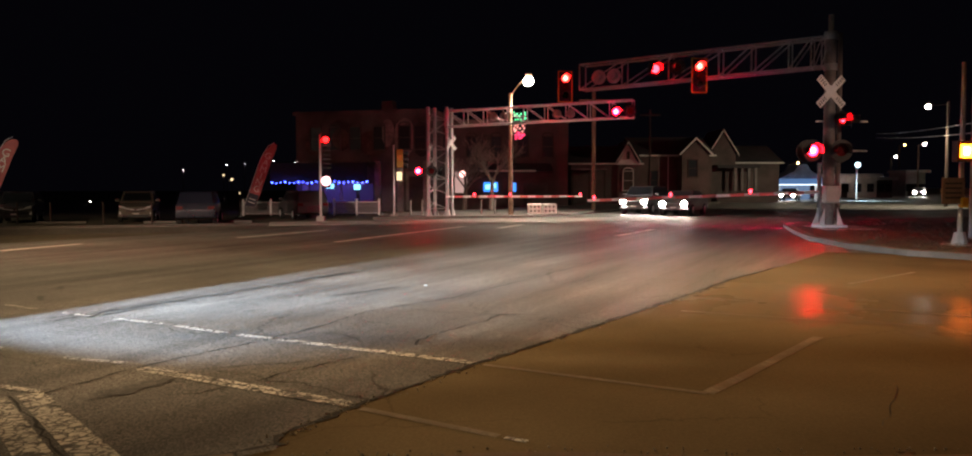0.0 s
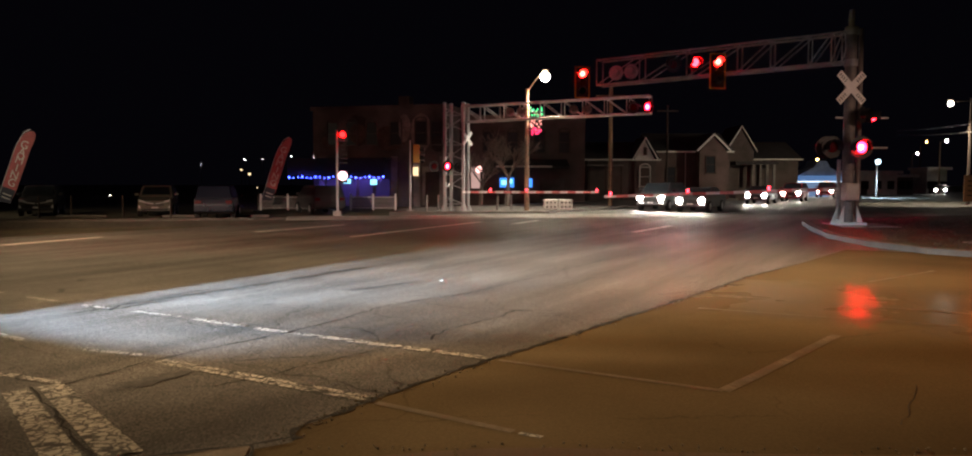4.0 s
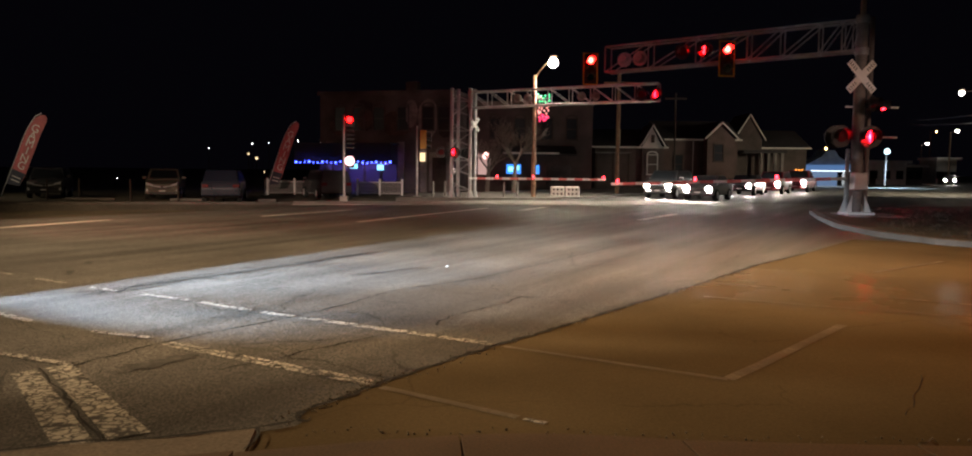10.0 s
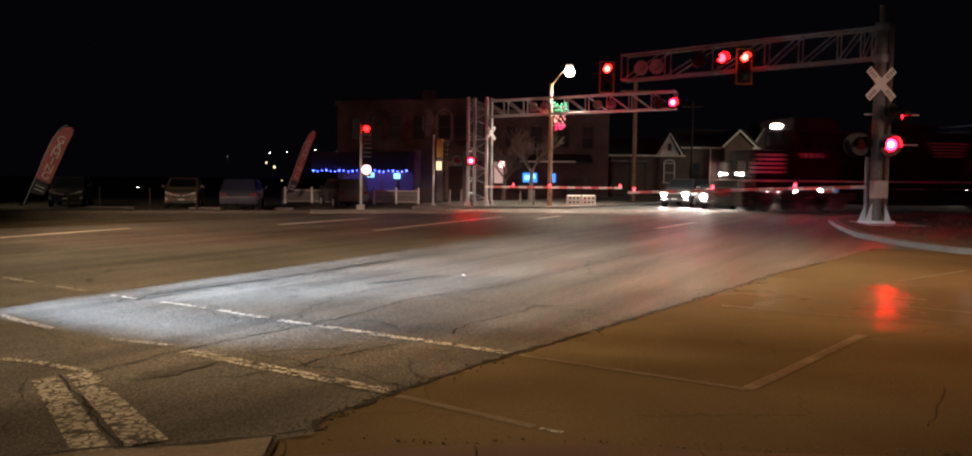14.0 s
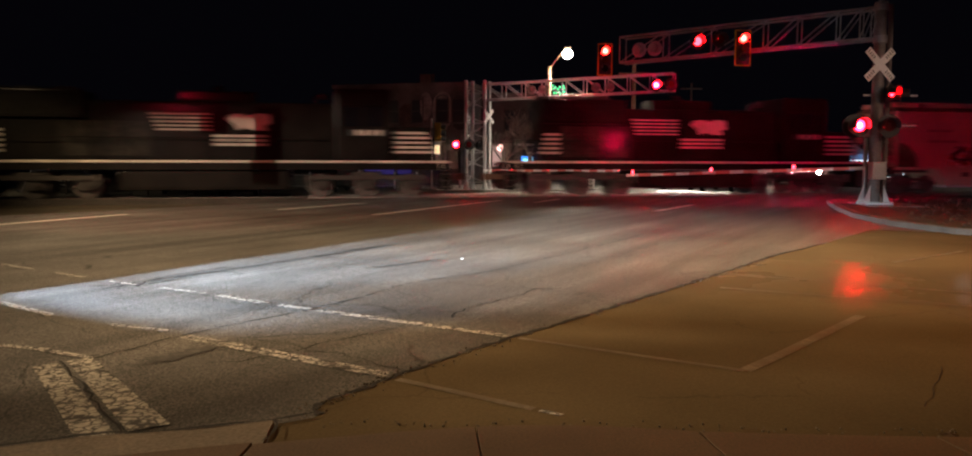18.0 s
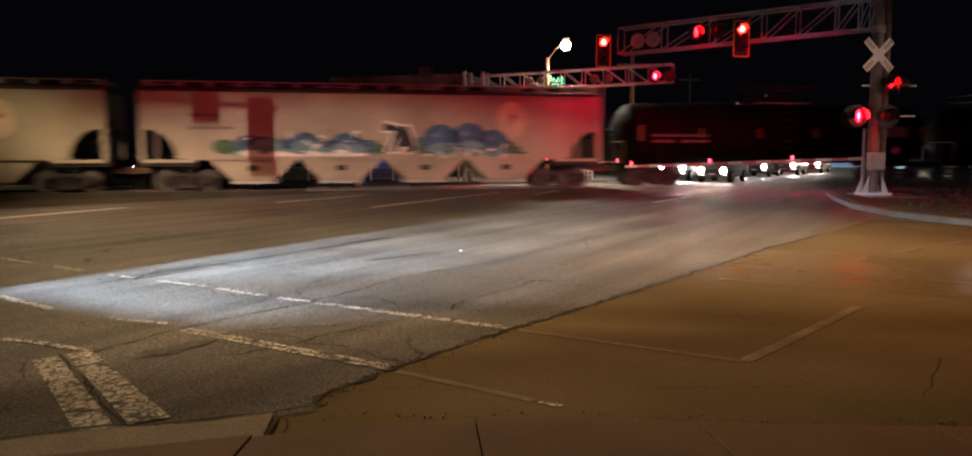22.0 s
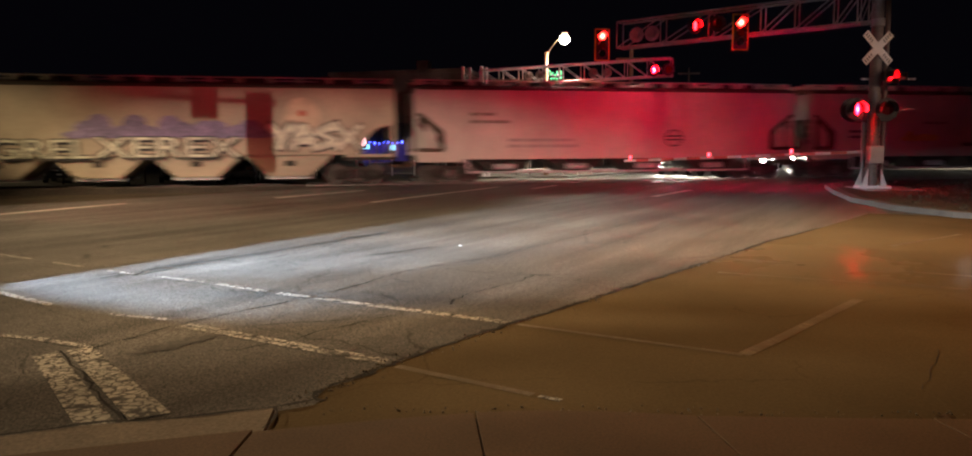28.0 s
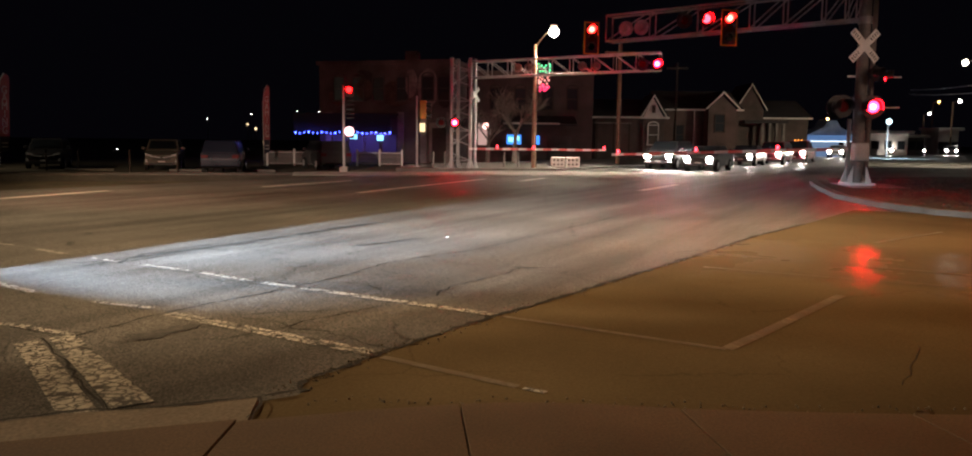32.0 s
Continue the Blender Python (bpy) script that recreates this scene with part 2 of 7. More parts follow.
def add_cracks(m, scale, width, dark):
    """A net of thin dark cracks, broken up by noise, over a mineral surface."""
    nt = m.node_tree
    n, l = nt.nodes, nt.links
    b = n["Principled BSDF"]
    src = b.inputs["Base Color"].links[0].from_socket
    tc = n.new("ShaderNodeTexCoord")
    nz = n.new("ShaderNodeTexNoise")
    nz.inputs["Scale"].default_value, nz.inputs["Detail"].default_value = 1.6, 5
    l.new(tc.outputs["Object"], nz.inputs["Vector"])
    add = n.new("ShaderNodeVectorMath")
    add.operation = "MULTIPLY_ADD"
    add.inputs[1].default_value = (0.7, 0.7, 0.0)
    l.new(nz.outputs["Color"], add.inputs[0])
    l.new(tc.outputs["Object"], add.inputs[2])
    vor = n.new("ShaderNodeTexVoronoi")
    vor.feature = "DISTANCE_TO_EDGE"
    vor.inputs["Scale"].default_value = scale
    l.new(add.outputs[0], vor.inputs["Vector"])
    edge = n.new("ShaderNodeMapRange")
    edge.inputs["From Min"].default_value, edge.inputs["From Max"].default_value = width * 0.3, width
    edge.inputs["To Min"].default_value = dark
    l.new(vor.outputs["Distance"], edge.inputs["Value"])
    gap = n.new("ShaderNodeTexNoise")
    gap.inputs["Scale"].default_value = 0.5
    l.new(tc.outputs["Object"], gap.inputs["Vector"])
    keep = n.new("ShaderNodeMapRange")
    keep.inputs["From Min"].default_value, keep.inputs["From Max"].default_value = 0.45, 0.55
    l.new(gap.outputs["Fac"], keep.inputs["Value"])
    mx = n.new("ShaderNodeMath")
    mx.operation = "MAXIMUM"
    l.new(edge.outputs[0], mx.inputs[0])
    l.new(keep.outputs[0], mx.inputs[1])
    sc = n.new("ShaderNodeVectorMath")
    sc.operation = "SCALE"
    l.new(src, sc.inputs[0])
    l.new(mx.outputs[0], sc.inputs["Scale"])
    l.new(sc.outputs[0], b.inputs["Base Color"])


def add_aggregate(m, scale, amount, deep, streak=0.26):
    """Small stones of uneven tone in a worn surface, with pits between them and long drawn-out tyre wear."""
    nt = m.node_tree
    n, l = nt.nodes, nt.links
    b = n["Principled BSDF"]
    src = b.inputs["Base Color"].links[0].from_socket
    tc = n.new("ShaderNodeTexCoord")
    vor = n.new("ShaderNodeTexVoronoi")
    vor.inputs["Scale"].default_value = scale
    l.new(tc.outputs["Object"], vor.inputs["Vector"])
    bw = n.new("ShaderNodeRGBToBW")
    l.new(vor.outputs["Color"], bw.inputs[0])
    rng = n.new("ShaderNodeMapRange")
    rng.inputs["From Min"].default_value, rng.inputs["From Max"].default_value = 0.2, 0.8
    rng.inputs["To Min"].default_value, rng.inputs["To Max"].default_value = 1 - amount, 1 + amount
    l.new(bw.outputs[0], rng.inputs["Value"])
    mp = n.new("ShaderNodeMapping")
    mp.vector_type = "TEXTURE"
    mp.inputs["Rotation"].default_value = (0, 0, radians(61.5))
    mp.inputs["Scale"].default_value = (11.0, 0.75, 1.0)
    l.new(tc.outputs["Object"], mp.inputs["Vector"])
    wear = n.new("ShaderNodeTexNoise")
    wear.inputs["Scale"].default_value, wear.inputs["Detail"].default_value = 1.0, 7
    l.new(mp.outputs[0], wear.inputs["Vector"])
    wr = n.new("ShaderNodeMapRange")
    wr.inputs["From Min"].default_value, wr.inputs["From Max"].default_value = 0.3, 0.7
    wr.inputs["To Min"].default_value, wr.inputs["To Max"].default_value = 1 - streak, 1 + streak
    l.new(wear.outputs["Fac"], wr.inputs["Value"])
    mul = n.new("ShaderNodeMath")
    mul.operation = "MULTIPLY"
    l.new(rng.outputs[0], mul.inputs[0])
    l.new(wr.outputs[0], mul.inputs[1])
    sc = n.new("ShaderNodeVectorMath")
    sc.operation = "SCALE"
    l.new(src, sc.inputs[0])
    l.new(mul.outputs[0], sc.inputs["Scale"])
    l.new(sc.outputs[0], b.inputs["Base Color"])
    old = b.inputs["Normal"].links[0].from_node
    bp = n.new("ShaderNodeBump")
    bp.inputs["Strength"].default_value, bp.inputs["Distance"].default_value = deep, 0.008
    bp.invert = True
    l.new(vor.outputs["Distance"], bp.inputs["Height"])
    l.new(old.outputs[0], bp.inputs["Normal"])
    l.new(bp.outputs[0], b.inputs["Normal"])


add_aggregate(asphalt, 70, 0.5, 0.5, 0.4)
add_aggregate(slab, 60, 0.06, 0.015, 0.035)


def polished_track(m, at, turn, half, share):
    """Matt all over but for a track that tyres have polished: a band through a point, with a rippled sheen."""
    nt = m.node_tree
    n, l = nt.nodes, nt.links
    b = n["Principled BSDF"]
    matt = n.new("ShaderNodeBsdfDiffuse")
    l.new(b.inputs["Base Color"].links[0].from_socket, matt.inputs["Color"])
    tc = n.new("ShaderNodeTexCoord")
    mp = n.new("ShaderNodeMapping")
    mp.vector_type = "TEXTURE"
    mp.inputs["Location"].default_value = (*at, 0)
    mp.inputs["Rotation"].default_value = (0, 0, radians(turn))
    l.new(tc.outputs["Object"], mp.inputs["Vector"])
    sep = n.new("ShaderNodeSeparateXYZ")
    l.new(mp.outputs[0], sep.inputs[0])
    dist = n.new("ShaderNodeMath")
    dist.operation = "ABSOLUTE"
    l.new(sep.outputs[1], dist.inputs[0])
    nz = n.new("ShaderNodeTexNoise")
    nz.inputs["Scale"].default_value, nz.inputs["Detail"].default_value = 2.2, 5
    l.new(tc.outputs["Object"], nz.inputs["Vector"])
    add = n.new("ShaderNodeMath")
    add.operation = "MULTIPLY_ADD"
    add.inputs[1].default_value = 1.1
    l.new(nz.outputs["Fac"], add.inputs[0])
    l.new(dist.outputs[0], add.inputs[2])
    band = n.new("ShaderNodeMapRange")
    band.interpolation_type = "SMOOTHSTEP"
    band.inputs["From Min"].default_value, band.inputs["From Max"].default_value = half + 0.9, half * 0.4 + 0.3
    band.inputs["To Min"].default_value, band.inputs["To Max"].default_value = 0.008, share
    l.new(add.outputs[0], band.inputs["Value"])
    mx = n.new("ShaderNodeMixShader")
    l.new(band.outputs[0], mx.inputs[0])
    l.new(matt.outputs[0], mx.inputs[1])
    l.new(b.outputs[0], mx.inputs[2])
    l.new(mx.outputs[0], n["Material Output"].inputs["Surface"])


add_cracks(asphalt, 0.5, 0.007, 0.4)
add_cracks(slab, 0.3, 0.004, 0.8)
polished_track(slab, (4.4, 11.2), -36, 2.3, 0.75)
flat("ground", [(-400, -300), (500, -300), (500, 600), (-400, 600)], -0.2, dirt, "dark dry grass and bare soil", "ground")
flat("road", [(-47, -20), (160, -20), (160, 150), (80.5, 150)], 0.0, asphalt, "worn grey asphalt of a wide street crossing", "road", depth=0.25)
flat("road_slab", [(-1.22, 4.87), (-1.2, 4.95), (-1.25, 5.04), (-1.24, 5.2), (-1.1, 5.37), (-0.86, 5.8), (-0.57, 6.28), (0.08, 7.19), (0.81, 8.17), (1.69, 9.39), (3.05, 11.32), (4.61, 13.58), (6.4, 15.8), (9.0, 19.3), (30, 8), (30, 3.9), (3, 3.9), (-1.36, 3.9), (-1.38, 4.4), (-1.43, 4.74)],
     0.004, slab, "stained brown concrete slab along the street corner", "road")


def strip(name, pts, w, z, material, label, cat="road marking"):
    bm = bmesh.new()
    for (x0, y0), (x1, y1) in zip(pts, pts[1:]):
        d = Vector((x1 - x0, y1 - y0, 0))
        n = Vector((-d.y, d.x, 0)).normalized() * w / 2
        vs = [bm.verts.new(v) for v in (Vector((x0, y0, z)) - n, Vector((x1, y1, z)) - n, Vector((x1, y1, z)) + n, Vector((x0, y0, z)) + n)]
        bm.faces.new(vs)
    return tagged(part(name, bm, material), label, cat, "", "structure")


def crack(pts, w, seed, z=0.006):
    """A wandering open joint: a thin dark ribbon of uneven width."""
    rnd = random.Random(seed)
    bm = bmesh.new()
    path = []
    for (x0, y0), (x1, y1) in zip(pts, pts[1:]):
        n = max(2, int(math.hypot(x1 - x0, y1 - y0) / 0.12))
        for i in range(n):
            path.append((x0 + (x1 - x0) * i / n, y0 + (y1 - y0) * i / n))
    path.append(pts[-1])
    prev = None
    for i, (x, y) in enumerate(path):
        j = path[min(i + 1, len(path) - 1)]
        k = path[max(i - 1, 0)]
        d = Vector((j[0] - k[0], j[1] - k[1], 0)).normalized()
        nn = Vector((-d.y, d.x, 0))
        c = Vector((x, y, z)) + nn * rnd.uniform(-0.025, 0.025)
        h = w * rnd.uniform(0.08, 0.5)
        cur = (bm.verts.new(c - nn * h), bm.verts.new(c + nn * h))
        if prev:
            bm.faces.new((prev[0], cur[0], cur[1], prev[1]))
        prev = cur
    return tagged(part("road_crack", bm, tar), "dark open crack in the road surface", "crack", "", "structure")


# crosswalk lines, most of them split along the middle by an open crack
def split_line(a, b, w, gap, material, label, name="crosswalk_line"):
    p, q = Vector((*a, 0)), Vector((*b, 0))
    d = (q - p).normalized()
    n = Vector((-d.y, d.x, 0)) * (w + gap) / 4
    for sg in (-1, 1):
        strip(name, [((p + n * sg).x, (p + n * sg).y), ((q + n * sg).x, (q + n * sg).y)], (w - gap) / 2, 0.009, material, label)


split_line((-2.98, 7.13), (-0.88, 5.87), 0.15, 0.02, paint, "cracked white crosswalk line, split along its middle")
strip("crosswalk_line", [(-5.85, 8.82), (-4.8, 8.08)], 0.1, 0.009, paint, "worn white crosswalk line")
strip("crosswalk_line", [(-3.95, 7.64), (-3.22, 7.36)], 0.08, 0.009, paint, "worn white crosswalk line")
for a, b, w in (((-2.06, 8.46), (0.08, 7.23), 0.12), ((-2.56, 8.75), (-2.16, 8.52), 0.11), ((-3.55, 9.42), (-2.75, 8.86), 0.1), ((-4.52, 9.95), (-3.7, 9.5), 0.09), ((-5.39, 10.44), (-4.9, 10.15), 0.08), ((-6.57, 11.19), (-5.91, 10.77), 0.1), ((-7.95, 12.06), (-7.15, 11.57), 0.09)):
    strip("crosswalk_line", [a, b], w, 0.009, paint, "worn white crosswalk line, partly gone")
strip("crosswalk_line", [(0.14, 7.17), (1.9, 6.09)], 0.07, 0.009, faint, "faint worn line on brown concrete")
strip("crosswalk_line", [(-0.8, 5.76), (0.2, 5.08)], 0.08, 0.009, faint, "faint worn line on brown concrete")
strip("crosswalk_line", [(0.24, 5.05), (0.38, 4.96)], 0.06, 0.009, paint, "last scrap of a worn white line")
strip("crosswalk_line", [(1.9, 6.09), (2.35, 6.6), (3.82, 8.35)], 0.11, 0.01, faint, "faint worn line on brown concrete")
for a, b in (((3.1, 11.6), (7.0, 9.2)), ((2.83, 10.2), (5.35, 8.92)), ((6.4, 12.9), (8.5, 14.6))):
    strip("lane_line", [a, b], 0.09, 0.01, faint, "faint worn line on brown concrete")
for outline, lab in (([(-3.75, 6.01), (-3.62, 6.15), (-2.34, 4.53), (-2.52, 4.42)], "broad cracked white stop line"), ([(-3.58, 6.2), (-3.44, 6.33), (-2.08, 4.71), (-2.28, 4.57)], "broad cracked white stop line beside an open crack")):
    flat("stop_line", outline, 0.009, bar_paint, lab, "road marking")
strip("stop_line", [(-4.5, 6.73), (-4.18, 6.66), (-3.77, 6.47), (-3.46, 6.35)], 0.09, 0.0085, paint, "worn white line at the stop line's end")
crack([(-3.62, 6.19), (-3.2, 5.68), (-2.75, 5.1), (-2.3, 4.55)], 0.03, 16, 0.013)
# lane lines along the street
for a, b in (((-13.6, 17.6), (-11.5, 23.5)), ((-4.0, 23.7), (-0.1, 33.0)), ((-7.6, 26.0), (-5.4, 30.5)), ((1.2, 31.2), (2.4, 34.2)), ((5.0, 26.0), (7.2, 30.0))):
    strip("lane_line", [a, b], 0.26, 0.009, lane_paint, "worn white lane line")
# open joint between asphalt and concrete, and cracks
crack([(-1.2, 4.93), (-1.25, 5.04), (-1.24, 5.2), (-1.1, 5.37), (-0.86, 5.8), (-0.57, 6.28), (0.08, 7.19), (0.81, 8.17), (1.69, 9.39), (3.05, 11.32), (4.61, 13.58), (6.4, 15.8)], 0.08, 1, 0.012)
crack([(-3.4, 4.0), (-2.86, 4.24), (-2.48, 4.42), (-1.92, 4.56), (-1.42, 4.76), (-1.22, 4.87)], 0.05, 2, 0.036)
crack([(-1.43, 4.72), (-1.39, 4.55), (-1.37, 4.36)], 0.03, 17, 0.04)
crack([(-3.45, 6.23), (-3.33, 6.52), (-3.20, 6.82), (-3.04, 7.17), (-2.77, 7.62), (-2.47, 8.03), (-2.15, 8.56), (-1.68, 9.38), (-1.35, 10.36), (-0.22, 11.61), (1.33, 14.30), (3.00, 17.43)], 0.035, 3)
crack([(-2.41, 6.21), (-2.18, 6.26), (-1.98, 6.42), (-1.81, 6.64), (-1.67, 6.88), (-1.45, 7.13), (-1.26, 7.35), (-0.99, 7.70)], 0.030, 4)
crack([(-0.54, 8.12), (-0.52, 8.39), (-0.37, 8.72), (-0.17, 9.04), (0.21, 9.57), (0.42, 10.05), (0.94, 9.98)], 0.035, 5)
crack([(-0.79, 10.61), (-0.35, 10.26), (0.06, 10.18), (0.38, 10.00)], 0.020, 6)
crack([(0.42, 10.05), (1.13, 9.61), (1.53, 9.41), (1.65, 9.33)], 0.015, 13)
crack([(-4.97, 9.81), (-5.03, 10.10), (-5.01, 10.31)], 0.050, 7)
crack([(-4.84, 10.01), (-4.87, 10.43), (-4.81, 10.77)], 0.060, 8)
crack([(-4.81, 10.77), (-4.60, 11.21), (-4.44, 11.48), (-4.24, 11.97), (-3.91, 12.75)], 0.025, 9)
crack([(-1.16, 17.34), (-0.36, 19.02), (0.76, 20.66), (2.27, 22.62)], 0.030, 10)
crack([(-6.39, 20.92), (-5.73, 22.92), (-4.64, 26.02)], 0.050, 14)
crack([(-5.15, 9.75), (-4.95, 10.3), (-4.5, 11.0), (-4.15, 11.7), (-3.7, 12.5), (-3.26, 13.2), (-2.8, 14.1), (-2.35, 15.0)], 0.06, 18, 0.008)
crack([(-5.3, 9.95), (-5.0, 10.45), (-4.7, 11.2), (-4.3, 11.9)], 0.05, 19, 0.008)
crack([(-4.75, 10.2), (-4.45, 10.75), (-4.2, 11.05)], 0.07, 21, 0.008)
crack([(-6.5, 8.6), (-5.9, 9.4), (-5.3, 10.1)], 0.03, 22, 0.008)
crack([(2.85, 5.23), (3.15, 5.67), (3.53, 6.29)], 0.014, 12)


def smear(at, length, width, seed, material=None):
    """A dark tar smear with a ragged outline, drawn out along the street."""
    rnd = random.Random(seed)
    bm = bmesh.new()
    d, n = Vector((0.6, 0.8, 0)), Vector((-0.8, 0.6, 0))
    k = 56
    ring = []
    for i in range(k):
        a = 2 * math.pi * i / k
        r = rnd.uniform(0.5, 1.15)
        ring.append(bm.verts.new(Vector((*at, 0.007)) + d * math.cos(a) * length / 2 * r + n * math.sin(a) * width / 2 * r))
    bm.faces.new(ring)
    tagged(part("tar_patch", bm, material or smear_m), "dark tar smear on the asphalt", "tar patch", "", "structure")


smear_m = mat("tar_smear", (0.035, 0.033, 0.03), 0.6, 0, 30, 0.4, 0.3, 6.0, 0.6)
for at, ln, wd, sd in (((-3.16, 13.49), 0.75, 0.12, 1), ((-2.70, 14.49), 1.5, 0.2, 2), ((-2.43, 14.94), 1.0, 0.1, 12), ((-1.55, 12.44), 1.5, 0.12, 3), ((-2.90, 10.49), 0.25, 0.07, 4), ((-3.9, 12.0), 0.9, 0.08, 21), ((-4.55, 11.1), 0.7, 0.09, 22), ((-1.9, 12.1), 0.8, 0.07, 23), ((-7.16, 21.74), 3.5, 0.2, 8), ((-6.50, 23.08), 3.0, 0.16, 9)):
    smear(at, ln, wd, sd)
smear((-2.76, 6.44), 0.8, 0.3, 5, mat("old_oil_stain", (0.085, 0.082, 0.076), 0.6, 0, 30, 0.4, 0.3, 6.0, 0.6))

bm = bmesh.new()
box(bm, -0.71, 13.06, 0.013, 0.05, 0.03, 0.008)
tagged(part("pale_chip", bm, conc), "small pale chip on the road", "litter")

# near pavement, in slabs with open joints
bm = bmesh.new()
prism(bm, [(-6.0, 2.45), (-2.62, 3.94), (-1.38, 4.32), (-1.44, 4.74), (-1.92, 4.55), (-2.48, 4.41), (-2.86, 4.23), (-6.2, 2.85)], "z", -0.1, 0.03)
tagged(part("gutter", bm, mat("gutter_concrete", (0.19, 0.155, 0.115), 0.75, 0, 40, 0.3, 0.4, 1.2, 0.3)), "brown-grey concrete gutter strip", "gutter", "", "structure")
pavement = tagged(flat("pavement", [(-6, -4), (7, -4), (7, 4.46), (1.2, 4.54), (0.2, 4.63), (-0.6, 4.48), (-1.4, 4.24), (-6, 2.45)], 0.0, mat("joint_grime", (0.035, 0.026, 0.02), 0.9, 0, 40, 0.3, 0.3), "red-brown concrete pavement slabs with dark joints", "pavement"), kind="structure")
pavement.location.z = 0.026


def slab_piece(pts):
    bm = bmesh.new()
    prism(bm, pts, "z", -0.08, 0.035)
    bevel(bm, 0.003)
    part("slab", bm, walk_m, pavement)


def gutter_edge(x):
    return 4.28 + (x + 1.4) * 0.33


def pave_edge(x):
    """The rounded front edge of the pavement."""
    return float(np.interp(x, (-1.42, -0.63, -0.19, 0.18, 0.71, 1.16, 1.78, 2.3, 6.8), (4.24, 4.47, 4.57, 4.62, 4.6, 4.53, 4.5, 4.485, 4.46)))


for x0, x1, x2, x3 in ((-1.41, -0.173, -1.41, -0.008), (-0.162, 1.147, 0.003, 1.347), (1.158, 2.507, 1.358, 2.747), (2.518, 3.907, 2.758, 4.107), (3.918, 5.307, 4.118, 5.407), (5.325, 6.8, 5.425, 6.8)):
    tops = [x1 + (x0 - x1) * i / 5 for i in range(6)]
    slab_piece([(x2, 3.02), (x3, 3.02)] + [(x, pave_edge(x)) for x in tops])
for x0, x1 in ((-2.78, -1.425), (-4.18, -2.8), (-5.6, -4.2)):
    slab_piece([(x0, min(3.02, gutter_edge(x0) - 0.3)), (x1, min(3.02, gutter_edge(x1) - 0.3)), (x1, gutter_edge(x1)), (x0, gutter_edge(x0))])
for j in range(5):
    for i in range(9):
        x0, y1 = -5.6 + i * 1.385, 3.0 - j * 1.38
        slab_piece([(x0, y1 - 1.36), (x0 + 1.365, y1 - 1.36), (x0 + 1.365, min(y1, gutter_edge(x0 + 1.365) - 0.32)), (x0, min(y1, gutter_edge(x0) - 0.32))])

# traffic island with the near crossing mast
ISLE = [(14.6, 34.0), (12.8, 31.3), (11.5, 27.4), (10.35, 23.4), (10.05, 20.3), (10.35, 18.1), (11.2, 16.9), (12.6, 16.2), (15, 15.4), (30, 9), (60, 9), (60, 40), (32, 40)]
flat("island_kerb", ISLE, 0.14, kerb_m, "pale concrete kerb round a grass island", "kerb", depth=0.3)
flat("island_grass", [(x + 0.22 * (1 if x < 20 else -1), y + (0.1 if y < 20 else -0.2)) for x, y in ISLE], 0.15, dirt, "trampled dry grass on the island", "grass", depth=0.05)

# concrete pad under the near mast, dry grass and litter on the island
bm = bmesh.new()
prism(bm, [(12.3, 26.6), (14.2, 26.4), (14.6, 29.0), (12.7, 29.2)], "z", 0.1, 0.17)
tagged(part("mast_pad", bm, conc), "worn concrete pad under the crossing mast", "pad", "", "structure")


def tufts(name, label, count, spread, height, material, seed):
    """Short bent blades in loose tufts."""
    rnd = random.Random(seed)
    verts, faces = [], []
    while len(faces) < count * 6:
        x, y = spread(rnd)
        thick = rnd.random() ** 2
        for k in range(6):
            a = rnd.uniform(0, 6.28)
            h = height * rnd.uniform(0.35, 1.0) * (0.4 + thick)
            bx, by = x + rnd.uniform(-0.06, 0.06), y + rnd.uniform(-0.06, 0.06)
            lx, ly = math.cos(a) * h * rnd.uniform(0.3, 1.3), math.sin(a) * h * rnd.uniform(0.3, 1.3)
            wx, wy = -math.sin(a) * 0.012, math.cos(a) * 0.012
            i = len(verts)
            verts += [(bx - wx, by - wy, 0.14), (bx + wx, by + wy, 0.14), (bx + lx, by + ly, 0.14 + h)]
            faces.append((i, i + 1, i + 2))
    me = bpy.data.meshes.new(name)
    me.from_pydata(verts, [], faces)
    me.materials.append(material)
    tagged(new(name, me), label, "grass", "", "stuff")


def isle_spot(rnd):
    while True:
        x, y = rnd.uniform(10.6, 30), rnd.uniform(15.5, 33)
        left = 10.35 + abs(y - 20) * (0.3 if y > 20 else 0.15) + 0.25
        if x > left and y > 17.6 - (x - 10.6) * 0.42 and not (12.3 < x < 14.4 and 26.4 < y < 29.2):
            return x, y


tufts("dry_grass", "pale dry trampled grass on the island", 3200, isle_spot, 0.12, mat("dry_grass_blade", (0.1, 0.085, 0.06), 0.9, 0, 6, 0.4, 0.0), 3)
tufts("leaf_litter", "dark fallen leaves in the island grass", 700, isle_spot, 0.07, mat("leaf_brown", (0.04, 0.03, 0.02), 0.9, 0, 6, 0.4, 0.0), 5)


